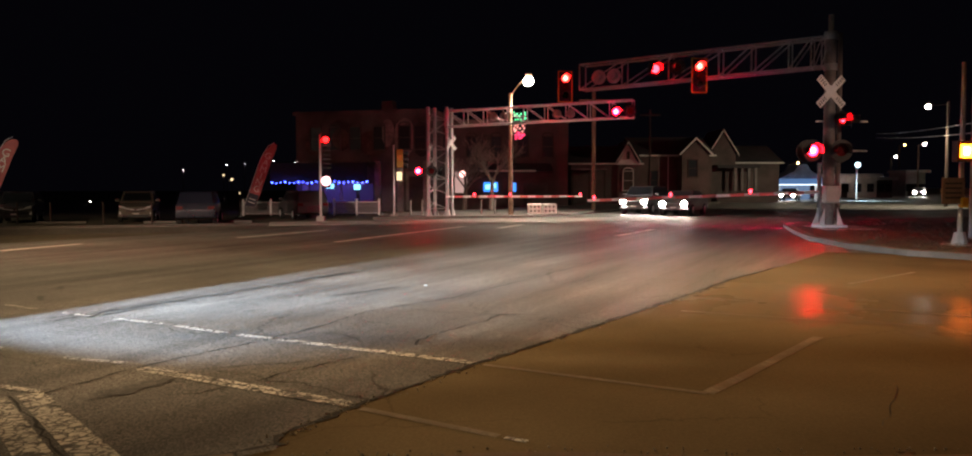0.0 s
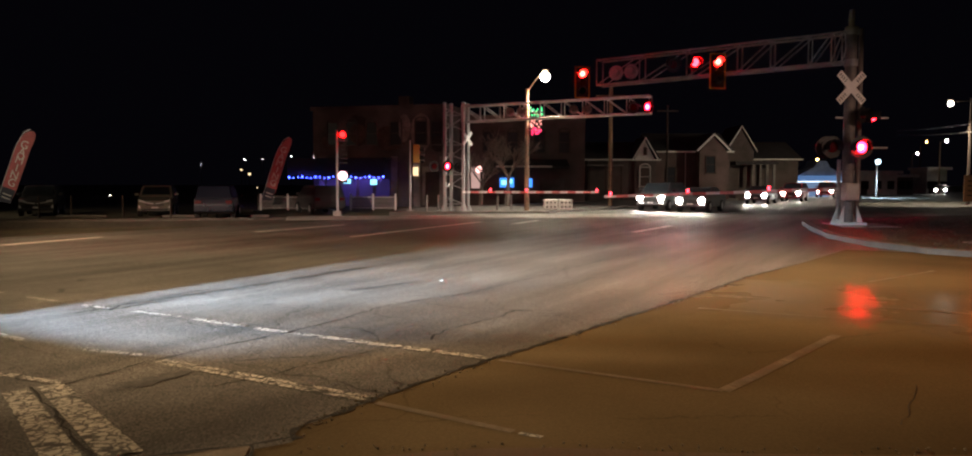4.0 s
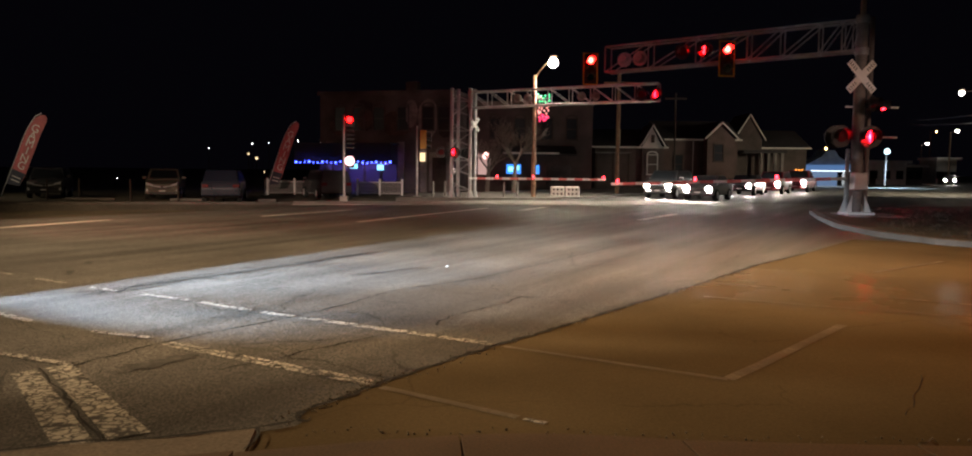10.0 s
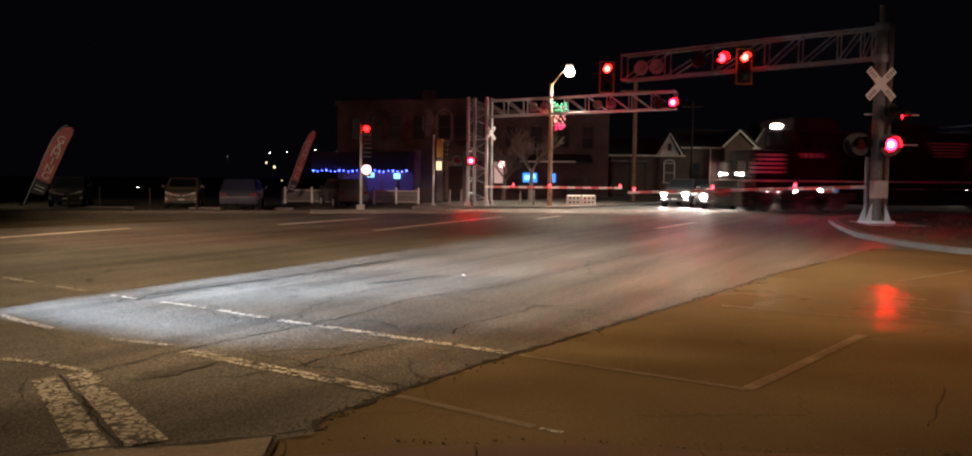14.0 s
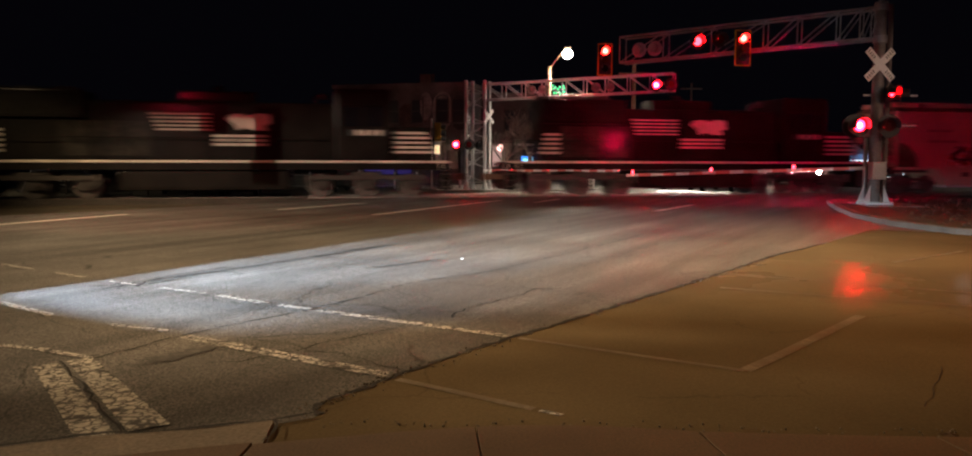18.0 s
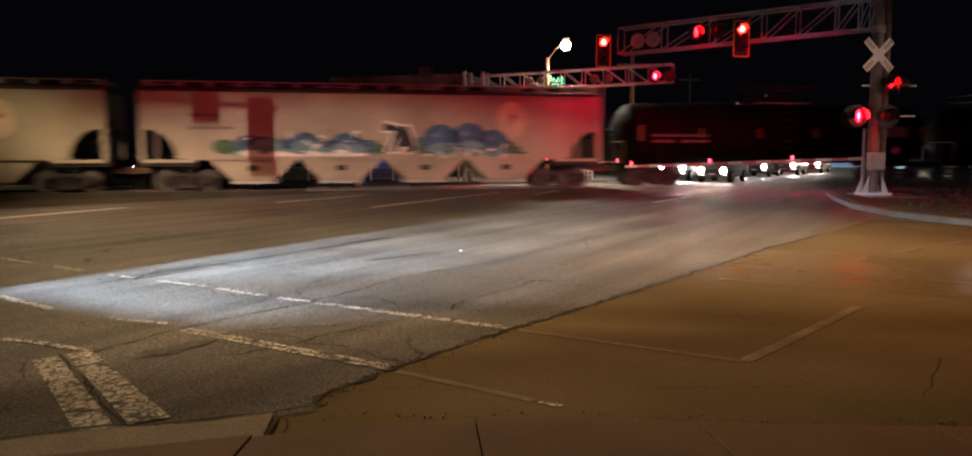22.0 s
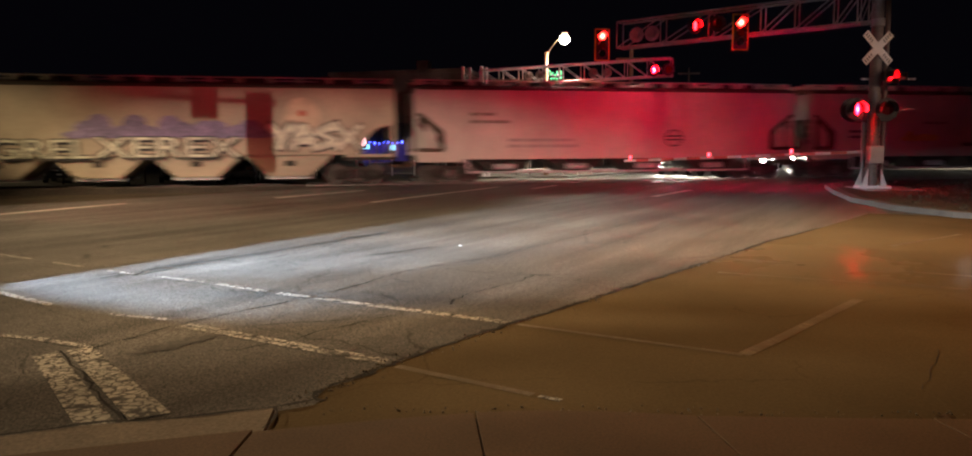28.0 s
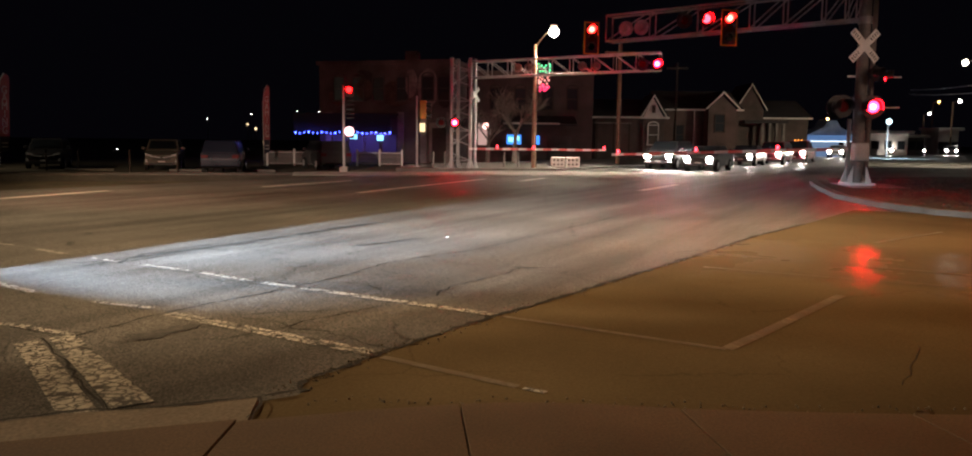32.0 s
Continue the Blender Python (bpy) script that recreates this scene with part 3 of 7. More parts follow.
def crumbs(name, label, spots, count, spread, size, material, seed):
    """Loose bits of stone along a line."""
    rnd = random.Random(seed)
    bm = bmesh.new()
    for i in range(count):
        k = rnd.randrange(len(spots) - 1)
        f = rnd.random()
        (x0, y0), (x1, y1) = spots[k], spots[k + 1]
        r = size * rnd.uniform(0.4, 1.3)
        m = Matrix.Translation((x0 + (x1 - x0) * f + rnd.gauss(0, spread), y0 + (y1 - y0) * f + rnd.gauss(0, spread), 0.012 + r * 0.3)) @ pose(0, 0, 0, rnd.uniform(0, 90), rnd.uniform(0, 90), rnd.uniform(0, 90))
        bmesh.ops.create_icosphere(bm, subdivisions=1, radius=r, matrix=m)
    tagged(part(name, bm, material), label, "gravel", "", "stuff")


grit = mat("loose_grit", (0.17, 0.15, 0.12), 0.9, 0, 30, 0.4, 0.2)
crumbs("loose_gravel", "loose pale stone crumbs along the road joint", [(-1.3, 4.95), (-0.86, 5.8), (0.1, 7.2), (1.7, 9.4), (4.5, 13.2)], 260, 0.06, 0.008, grit, 1)
crumbs("loose_gravel", "loose stone crumbs by the gutter", [(-1.2, 4.75), (2.0, 4.72), (5.0, 4.66)], 150, 0.05, 0.008, grit, 2)
bm = bmesh.new()
rnd = random.Random(12)
ring = [bm.verts.new((2.62 + 0.06 * math.cos(a) * rnd.uniform(0.6, 1.3), 4.53 + 0.04 * math.sin(a) * rnd.uniform(0.6, 1.3), 0.045 + rnd.uniform(0, 0.02))) for a in [i * 0.524 for i in range(12)]]
mid = bm.verts.new((2.62, 4.53, 0.062))
for i in range(12):
    bm.faces.new((ring[i], ring[(i + 1) % 12], mid))
tagged(part("fallen_leaf", bm, mat("dead_leaf", (0.09, 0.05, 0.025), 0.8, 0, 30, 0.3, 0.2)), "curled brown dead leaf on the pavement", "leaf")

# far pavement past the track
flat("far_pavement", [(-5.0, 41.6), (3.6, 42.6), (6.4, 46.4), (12, 56), (31, 88), (26, 91), (-5.0, 47.5)], 0.1, kerb_m, "pale concrete pavement past the track", "pavement", depth=0.35)

# railway track
ballast = mat("ballast", (0.06, 0.052, 0.042), 0.95, 0, 12, 0.6, 1.0, 0.8, 0.3)
bm = bmesh.new()
prism(bm, [(-2.6, -0.2), (-1.7, -0.02), (1.7, -0.02), (2.6, -0.2)], "x", -140, 260)
tb = tagged(part("track_bed", bm, ballast), "grey stone ballast under the rails", "ballast", "", "structure")
tb.matrix_basis = Matrix.Translation(T0) @ pose(0, 0, 0, 0, 0, TRACK_DEG)
for off in (-0.72, 0.72):
    bm = bmesh.new()
    prism(bm, [(off - 0.07, -0.02), (off + 0.07, -0.02), (off + 0.07, 0.0), (off + 0.035, 0.012), (off - 0.035, 0.012), (off - 0.07, 0.0)], "x", -140, 260)
    r = tagged(part("rail", bm, wheelm), "worn steel rail", "rail", "rails", "structure")
    r.matrix_basis = tb.matrix_basis.copy()
for k, off in enumerate((-1.35, 0.0, 1.35)):
    bm = bmesh.new()
    box(bm, 1.5, off, 0.0, 21, 1.1 if off == 0 else 0.8, 0.02)
    p = tagged(part("crossing_panel", bm, conc), "concrete crossing panel between the rails", "panel", "crossing panels", "structure")
    p.matrix_basis = tb.matrix_basis.copy()


# ---- crossing lights ----
FLASH = []  # (lens, phase)


def flasher(parent, at, turn, phase, size=1.0, hood=True, lit=None, shell=None):
    """A round crossing light: black target, deep can and hood, with a lamp drum that turns its lit face forward."""
    bm = bmesh.new()
    s = size
    n = 24
    ring = [(0.15, 0.0), (0.3, 0.0), (0.3, 0.015), (0.185, 0.015), (0.185, 0.21), (0.0, 0.21)]
    inner = [(0.15, 0.0), (0.15, 0.004), (0.17, 0.004), (0.17, 0.2), (0.0, 0.2)]
    for prof in (ring, inner):
        for (r0, y0), (r1, y1) in zip(prof, prof[1:]):
            for i in range(n):
                a0, a1 = 2 * math.pi * i / n, 2 * math.pi * (i + 1) / n
                q = [(math.cos(a) * r * s, y * s, math.sin(a) * r * s) for a, r, y in ((a0, r0, y0), (a1, r0, y0), (a1, r1, y1), (a0, r1, y1))]
                if r1 == 0.0:
                    q = q[:3]
                bm.faces.new([bm.verts.new(v) for v in q])
    if shell:
        bar(bm, (0, 0.205 * s, 0), (0, 0.3 * s, 0), 0.187 * s, 0.15 * s, 24)
    if hood == "tube":
        n = 20
        for i in range(n):
            a0, a1 = 2 * math.pi * i / n, 2 * math.pi * (i + 1) / n
            q = [(math.cos(a) * 0.27 * s, y, math.sin(a) * 0.27 * s) for a, y in ((a0, 0.0), (a1, 0.0), (a1, -0.13), (a0, -0.13))]
            bm.faces.new([bm.verts.new(v) for v in q])
    elif hood:
        n = 14
        for i in range(n):
            a0, a1 = math.pi * (-0.12 + 1.24 * i / n), math.pi * (-0.12 + 1.24 * (i + 1) / n)
            for r in (0.2 * s, 0.206 * s):
                q = [(math.cos(a) * r, y, math.sin(a) * r) for a, y in ((a0, 0.0), (a1, 0.0), (a1, -0.28), (a0, -0.28))]
                bm.faces.new([bm.verts.new(v) for v in q])
    unit = part("crossing_light", bm, shell or black, parent, "round grey back of a crossing light" if shell else "round black crossing light with a hood", pose(*at, 0, 0, turn))
    bm = bmesh.new()
    bar(bm, (0, -0.02, 0), (0, -0.001, 0), 0.155 * s, seg=20)
    bar(bm, (0, 0.001, 0), (0, 0.02, 0), 0.155 * s, seg=20, mi=1)
    bar(bm, (0, -0.026, 0), (0, -0.02, 0), 0.075 * s, seg=16, mi=2)
    lens = part("lens", bm, [lit or red_on, red_off, lit or red_core], unit, "red lens")
    FLASH.append((lens, phase))
    return unit


buck_white = mat("crossbuck_sheeting", (0.85, 0.82, 0.8), 0.5, 0, 30, 0.08, 0.02, 1.5, 0.1)


def crossbuck(parent, at, turn=0.0, size=1.0, sheet=None):
    for k, a in enumerate((45, -45)):
        bm = bmesh.new()
        box(bm, 0, 0.012 * k, 0, 1.22 * size, 0.01, 0.23 * size)
        bld = part("crossbuck_blade", bm, sheet or buck_white, parent, "white crossbuck blade with dark lettering", pose(*at, 0, 0, turn) @ pose(0, 0, 0, 0, a, 0))
        for sx in (-0.42, 0.42):
            bm = bmesh.new()
            for i in range(4):
                box(bm, sx * size + (i - 1.5) * 0.085 * size, 0.012 * k - 0.008, 0, 0.028 * size, 0.006, 0.11 * size)
            part("lettering", bm, black, bld)


def truss(parent, a, b, z0, z1, depth, posts, material, drop=0.0, lean=1):
    """A lattice arm between two points of the plan: four chords, posts at given shares of its length, diagonals that all lean one way;
    its tip hangs lower by drop."""
    bays = len(posts) - 1
    a, b = Vector((*a, 0)), Vector((*b, 0))
    d = (b - a).normalized()
    n = Vector((-d.y, d.x, 0)) * depth / 2

    def at(i, z):
        return a + (b - a) * posts[i] + Vector((0, 0, z - drop * posts[i]))

    for nm, off in (("front_lattice", -1), ("rear_lattice", 1)):
        bm = bmesh.new()
        for z in (z0, z1):
            bar(bm, at(0, z) + n * off, at(bays, z) + n * off, 0.045, seg=6)
        for i in range(bays + 1):
            bar(bm, at(i, z0) + n * off, at(i, z1) + n * off, 0.026, seg=5)
            if i < bays:
                lo, hi = (z0, z1) if lean > 0 else (z1, z0)
                bar(bm, at(i, lo) + n * off, at(i + 1, hi) + n * off, 0.022, seg=5)
        part(nm, bm, material, parent, "galvanised lattice side")
    bm = bmesh.new()
    bar(bm, -n, n, 0.025, seg=5)
    tie = None
    for i in range(bays + 1):
        for z in (z0, z1):
            spot = Matrix.Translation(at(i, z))
            tie = again(tie, spot) if tie else part("cross_tie", bm, material, parent, "", spot)
    bm = bmesh.new()
    ln = (at(bays, 0) - at(0, 0))
    box(bm, 0, 0, 0, ln.length, depth * 0.7, 0.02, Matrix.Translation((at(0, z0) + at(bays, z0)) / 2 + Vector((0, 0, 0.05))) @ ln.to_track_quat("X", "Z").to_matrix().to_4x4())
    part("catwalk", bm, material, parent, "grated catwalk")


def traffic_signal(parent, at, turn, lit="red"):
    """A three-lens head with a yellow-edged black backplate."""
    bm = bmesh.new()
    box(bm, 0, 0.05, 0, 0.56, 0.02, 1.25)
    head = part("signal_head", bm, black, parent, "black three-lens traffic signal with a yellow border", pose(*at, 0, 0, turn))
    bm = bmesh.new()
    for sx in (-0.3, 0.3):
        box(bm, sx, 0.04, 0, 0.05, 0.025, 1.34)
    for sz in (-0.65, 0.65):
        box(bm, 0, 0.04, sz, 0.56, 0.025, 0.05)
    part("yellow_border", bm, yellow, head, "reflective yellow border")
    bm = bmesh.new()
    box(bm, 0, 0.14, 0, 0.34, 0.18, 1.06)
    bevel(bm, 0.02)
    part("housing", bm, black, head)
    for i, (z, c) in enumerate(((0.36, "red"), (0.0, "amber"), (-0.36, "green"))):
        bm = bmesh.new()
        bar(bm, (0, 0.0, z), (0, 0.04, z), 0.15, seg=18)
        on = c == lit
        if on:
            bar(bm, (0, -0.008, z), (0, 0.0, z), 0.075, seg=14, mi=1)
        part("lens", bm, [sig_red, sig_core] if on else [{"red": red_off, "amber": amber_off, "green": green_off}[c]], head)
        bm = bmesh.new()
        n = 10
        for k in range(n):
            a0, a1 = math.pi * k / n, math.pi * (k + 1) / n
            q = [(math.cos(a) * 0.17, y, z + math.sin(a) * 0.17) for a, y in ((a0, 0.04), (a1, 0.04), (a1, -0.2), (a0, -0.2))]
            bm.faces.new([bm.verts.new(v) for v in q])
        part("visor", bm, black, head)
    return head


sig_red = glow("traffic_red_lit", (1.0, 0.006, 0.004), 110.0)
sig_core = glow("traffic_red_core", (1.0, 0.02, 0.015), 140.0)

# near cantilever with crossbuck, gate and lights
NM = Vector((13.3, 27.9, 0))
mast_grey = mat("weathered_mast_zinc", (0.19, 0.165, 0.155), 0.6, 0.25, 18, 0.2, 0.06, 1.2, 0.3)
near = thing("crossing_cantilever", "galvanised railway crossing cantilever with red lights beside the road", "crossing signal", pose(0, 0, 0), "crossing cantilevers")
bm = bmesh.new()
bar(bm, (NM.x - 0.28, NM.y, 0.15), (NM.x - 0.28, NM.y, 7.12), 0.21, 0.19, 18)
part("mast", bm, mast_grey, near, "thick weathered galvanised mast")
bm = bmesh.new()
bar(bm, (NM.x - 0.28, NM.y, 7.1), (NM.x - 0.28, NM.y, 7.75), 0.1, 0.09, 10)
bar(bm, (NM.x - 0.28, NM.y, 7.08), (NM.x - 0.28, NM.y, 7.16), 0.24, 0.22, 18)
part("mast_cap", bm, mast_grey, near, "mast cap with a short spigot")
for z in (5.9, 7.0):
    bm = bmesh.new()
    bar(bm, (NM.x - 0.28, NM.y, z - 0.12), (NM.x - 0.28, NM.y, z + 0.12), 0.235, seg=18)
    part("clamp_band", bm, dull, near)
bm = bmesh.new()
bar(bm, (NM.x + 0.3, NM.y + 0.5, 0.15), (NM.x + 0.3, NM.y + 0.5, 7.2), 0.085, 0.085, 12)
part("rear_post", bm, mast_grey, near)
bm = bmesh.new()
bar(bm, (NM.x - 0.45, NM.y + 0.35, 0.15), (NM.x - 0.45, NM.y + 0.35, 2.5), 0.07, 0.07, 10)
part("gate_post", bm, galv, near)
bm = bmesh.new()
box(bm, NM.x - 0.22, NM.y, 0.19, 0.95, 0.85, 0.14)
bevel(bm, 0.02)
part("foundation", bm, white, near, "white-painted mast foundation")
for sx, sy in ((-0.3, -0.25), (0.3, -0.25), (-0.3, 0.25), (0.3, 0.25)):
    bm = bmesh.new()
    prism(bm, [(NM.x - 0.28 + sx * 1.5, 0.26), (NM.x - 0.28 + sx * 0.75, 0.26), (NM.x - 0.28 + sx * 0.75, 0.85)], "y", NM.y + sy - 0.02, NM.y + sy + 0.02)
    part("gusset", bm, white, near, "pale base gusset")
ND = Vector((-0.82, 0.572, 0))
NE = NM + ND * 10.25
truss(near, (NM.x, NM.y), (NE.x, NE.y), 5.95, 7.0, 0.6, (0.02, 0.05, 0.085, 0.16, 0.29, 0.41, 0.605, 0.8, 0.99), dull, 0.16, -1)
crossbuck(near, (NM.x - 0.38, NM.y - 0.3, 5.0), 12, 1.16)
flasher(near, (NM.x - 1.0, NM.y - 0.3, 2.92), 8, 0, 1.3)
flasher(near, (NM.x - 0.12, NM.y - 0.62, 2.9), -4, 1, 1.3)
flasher(near, (NM.x - 0.02, NM.y - 0.45, 4.05), 34, 0, 0.95, True, red_far)
flasher(near, (NM.x + 0.5, NM.y - 0.05, 4.0), 62, 1, 0.95, True, red_far)
flasher(near, (NM.x - 0.9, NM.y + 0.35, 2.92), 186, 0, 1.4, "tube", red_back)
flasher(near, (NM.x + 0.3, NM.y + 0.4, 2.92), 186, 1, 1.4, "tube", red_back)


def on_near(d):
    p = NM + ND * d
    return p.x, p.y


for d, ph, tn, off in ((6.7, 0, 12, -0.45), (5.8, 1, 12, -0.45), (9.6, 0, 152, 0.45), (8.9, 1, 152, 0.45)):
    x, y = on_near(d)
    flasher(near, (x + off * 0.57, y + off * 0.82, 6.36), tn, ph, 1.05, True, red_high if tn < 90 else red_wash, None if tn < 90 else dull)
x, y = on_near(5.0)
traffic_signal(near, (x - 0.2, y - 0.55, 5.94), 10)
x, y = on_near(10.75)
traffic_signal(near, (x - 0.25, y - 0.4, 5.95), 10)
bm = bmesh.new()
bar(bm, (NM.x - 0.12, NM.y - 0.36, 2.9), (NM.x - 0.1, NM.y - 0.05, 2.9), 0.03, seg=6)
part("lamp_bracket", bm, galv, near)
for sgn, z in ((1, 3.98), (1, 2.92)):
    bm = bmesh.new()
    bar(bm, (NM.x - 0.75, NM.y + 0.05, z), (NM.x + 1.2, NM.y + 0.2, z), 0.035, seg=6)
    part("crossarm", bm, galv, near)
bm = bmesh.new()
box(bm, NM.x - 0.25, NM.y - 0.15, 1.35, 0.5, 0.4, 0.62)
bevel(bm, 0.03)
part("gate_mechanism", bm, alum, near, "grey gate mechanism box")


def gate(parent, a, b, z0, z1, lamps, tall):
    a, b = Vector((*a, z0)), Vector((*b, z1))
    n = 17
    for i in range(n):
        bm = bmesh.new()
        p, q = a + (b - a) * i / n, a + (b - a) * (i + 1) / n
        d = q - p
        box(bm, 0, 0, 0, d.length, 0.03, tall, Matrix.Translation((p + q) / 2) @ d.to_track_quat("X", "Z").to_matrix().to_4x4())
        part("gate_stripe", bm, gate_stripe_red if i % 2 else gate_stripe_white, parent)
    for k, f in enumerate(lamps):
        p = a + (b - a) * f
        bm = bmesh.new()
        bar(bm, (p.x, p.y - 0.06, p.z + 0.14), (p.x, p.y - 0.01, p.z + 0.14), 0.055, seg=10)
        box(bm, p.x, p.y, p.z + 0.08, 0.05, 0.05, 0.1)
        part("gate_lamp", bm, gate_red, parent, "small red gate lamp")


gate_red = glow("gate_lamp_lit", (1.0, 0.03, 0.05), 12.0)
gate_stripe_white = mat("gate_white_sheeting", (0.8, 0.79, 0.77), 0.5, 0, 30, 0.08, 0.02, 1.5, 0.1)
gate_stripe_red = mat("gate_red_sheeting", (0.68, 0.2, 0.19), 0.5, 0, 30, 0.1, 0.02)
ng = thing("crossing_gate", "lowered red and white striped crossing gate arm", "crossing gate", pose(0, 0, 0), "crossing gates")
gate(ng, (NM.x - 0.5, NM.y + 0.2), (5.05, 32.6), 1.44, 1.08, (0.27, 0.61, 0.97), 0.11)

# far cantilever
FM = Vector((-1.15, 42.9, 0))
far = thing("crossing_cantilever", "far galvanised railway crossing cantilever on a lattice tower", "crossing signal", pose(0, 0, 0), "crossing cantilevers")
for k, (dx, dy) in enumerate(((-0.95, -0.25), (0.06, -0.25), (-0.62, 0.35), (0.3, 0.35))):
    bm = bmesh.new()
    bar(bm, (FM.x + dx, FM.y + dy, 0.1), (FM.x + dx, FM.y + dy, 6.0), 0.1, 0.1, 10)
    bar(bm, (FM.x + dx, FM.y + dy, 0.1), (FM.x + dx, FM.y + dy, 0.5), 0.22, 0.1, 10)
    part("tower_leg", bm, galv, far)
bm = bmesh.new()
for i in range(7):
    z = 0.5 + i * 0.8
    bar(bm, (FM.x - 0.95, FM.y - 0.25, z), (FM.x + 0.06, FM.y - 0.25, z + 0.7 * (1 if i % 2 else -0.0)), 0.025, seg=5)
    bar(bm, (FM.x - 0.95, FM.y - 0.25, z + 0.4), (FM.x + 0.06, FM.y - 0.25, z), 0.025, seg=5)
    bar(bm, (FM.x - 0.95, FM.y - 0.25, z), (FM.x - 0.62, FM.y + 0.35, z + 0.4), 0.025, seg=5)
part("tower_lattice", bm, galv, far)
FE = Vector((8.3, 39.0, 0))
truss(far, (FM.x + 0.06, FM.y), (FE.x, FE.y), 4.95, 5.8, 0.6, [i / 9 for i in range(10)], galv, -0.16, -1)
FDV = (FE - FM).normalized()
crossbuck(far, (FM.x + 0.3, FM.y - 0.4, 4.05), 48, 0.8, alum)
for d, ph in ((0.915, 0), (0.985, 1)):
    p = FM.lerp(FE, d)
    flasher(far, (p.x - 0.1, p.y - 0.5, 5.38), 0, ph, 1.05)
for d, ph in ((0.27, 0), (0.33, 1), (0.61, 0), (0.68, 1)):
    p = FM.lerp(FE, d)
    flasher(far, (p.x, p.y - 0.36, 5.38), 190, ph, 0.8, True, red_far, mast_grey)
flasher(far, (FM.x - 1.5, FM.y - 0.5, 2.54), 4, 0, 1.0)
flasher(far, (FM.x - 0.78, FM.y - 0.5, 2.54), 4, 1, 1.0)
flasher(far, (FM.x - 0.85, FM.y + 0.6, 2.52), 200, 0, 1.0, True, red_far)
flasher(far, (FM.x - 0.2, FM.y + 0.6, 2.52), 200, 1, 1.0, True, red_far)
fg = thing("crossing_gate", "far lowered red and white striped crossing gate arm", "crossing gate", pose(0, 0, 0), "crossing gates")
gate(fg, (FM.x, FM.y - 0.55), (6.55, 44.4), 1.15, 1.12, (0.2, 0.46, 0.985), 0.12)
# ---- the train ----
TRAIN = []
loco_black = mat("locomotive_black", (0.009, 0.0075, 0.006), 0.7, 0, 14, 0.3, 0.1, 0.8, 0.5, 0.0, 0.06)
loco_white = mat("locomotive_white", (0.5, 0.45, 0.36), 0.6, 0, 20, 0.2, 0.05, 1.0, 0.25)
# paler black: light falling on the hood put into the colour
loco_paler = mat("locomotive_paler_black", (0.021, 0.019, 0.015), 0.75, 0, 8, 0.5, 0.1, 1.1, 0.7, 0.0, 0.08)
for m in (loco_black, loco_paler):
    m.node_tree.nodes["Principled BSDF"].inputs["Coat Weight"].default_value = 0.08
    m.node_tree.nodes["Principled BSDF"].inputs["Coat Roughness"].default_value = 0.16
# dark brown with shade put into it, for hopper roofs and end recesses
shade_brown = mat("car_shaded_brown", (0.1, 0.075, 0.055), 0.8, 0, 12, 0.3, 0.1, 0.8, 0.4, 0.0, 0.1)
cab_glass = glass("cab_glass", (0.008, 0.008, 0.01), 0.04)
truckm = mat("truck_dust", (0.042, 0.037, 0.031), 0.85, 0.1, 14, 0.4, 0.3, 2.5, 0.35)
wheel_dark = mat("dusty_wheel_steel", (0.075, 0.066, 0.058), 0.7, 0.3, 20, 0.3, 0.1, 3, 0.3)
tan = mat("hopper_tan", (0.4, 0.35, 0.255), 0.65, 0, 16, 0.14, 0.08, 0.45, 0.22)
grey = mat("hopper_pale_grey", (0.5, 0.465, 0.4), 0.65, 0, 16, 0.12, 0.08, 0.45, 0.18)
tankm = mat("tank_black", (0.005, 0.0045, 0.004), 0.7, 0, 12, 0.35, 0.1, 0.7, 0.4, 0.0, 0.06)
markw = mat("stencil_grey", (0.17, 0.15, 0.12), 0.7, 0, 20, 0.2, 0.0)
marky = mat("reflector_yellow", (0.24, 0.15, 0.025), 0.5, 0, 20, 0.2, 0.0)
spray_w = mat("spray_white", (0.82, 0.78, 0.68), 0.7, 0, 14, 0.2, 0.0)
spray_b = mat("spray_black", (0.015, 0.015, 0.02), 0.7, 0, 14, 0.2, 0.0)
spray_r = mat("spray_red", (0.5, 0.07, 0.04), 0.7, 0, 14, 0.2, 0.0)
spray_bl = mat("spray_blue", (0.05, 0.11, 0.19), 0.7, 0, 8, 0.4, 0.0)
spray_t = mat("spray_teal", (0.16, 0.27, 0.3), 0.7, 0, 8, 0.4, 0.0)
spray_v = mat("spray_violet", (0.2, 0.17, 0.28), 0.7, 0, 8, 0.4, 0.0)
spray_g = mat("spray_green", (0.06, 0.13, 0.06), 0.7, 0, 8, 0.4, 0.0)
spray_pg = mat("spray_pale_green", (0.62, 0.64, 0.5), 0.7, 0, 5, 0.4, 0.0)
spray_p = mat("spray_pale", (0.58, 0.47, 0.33), 0.7, 0, 14, 0.2, 0.0)
spray_y = mat("spray_yellow", (0.55, 0.45, 0.12), 0.7, 0, 8, 0.3, 0.0)
head_glow = glow("train_headlight", (1.0, 0.95, 0.85), 60.0)


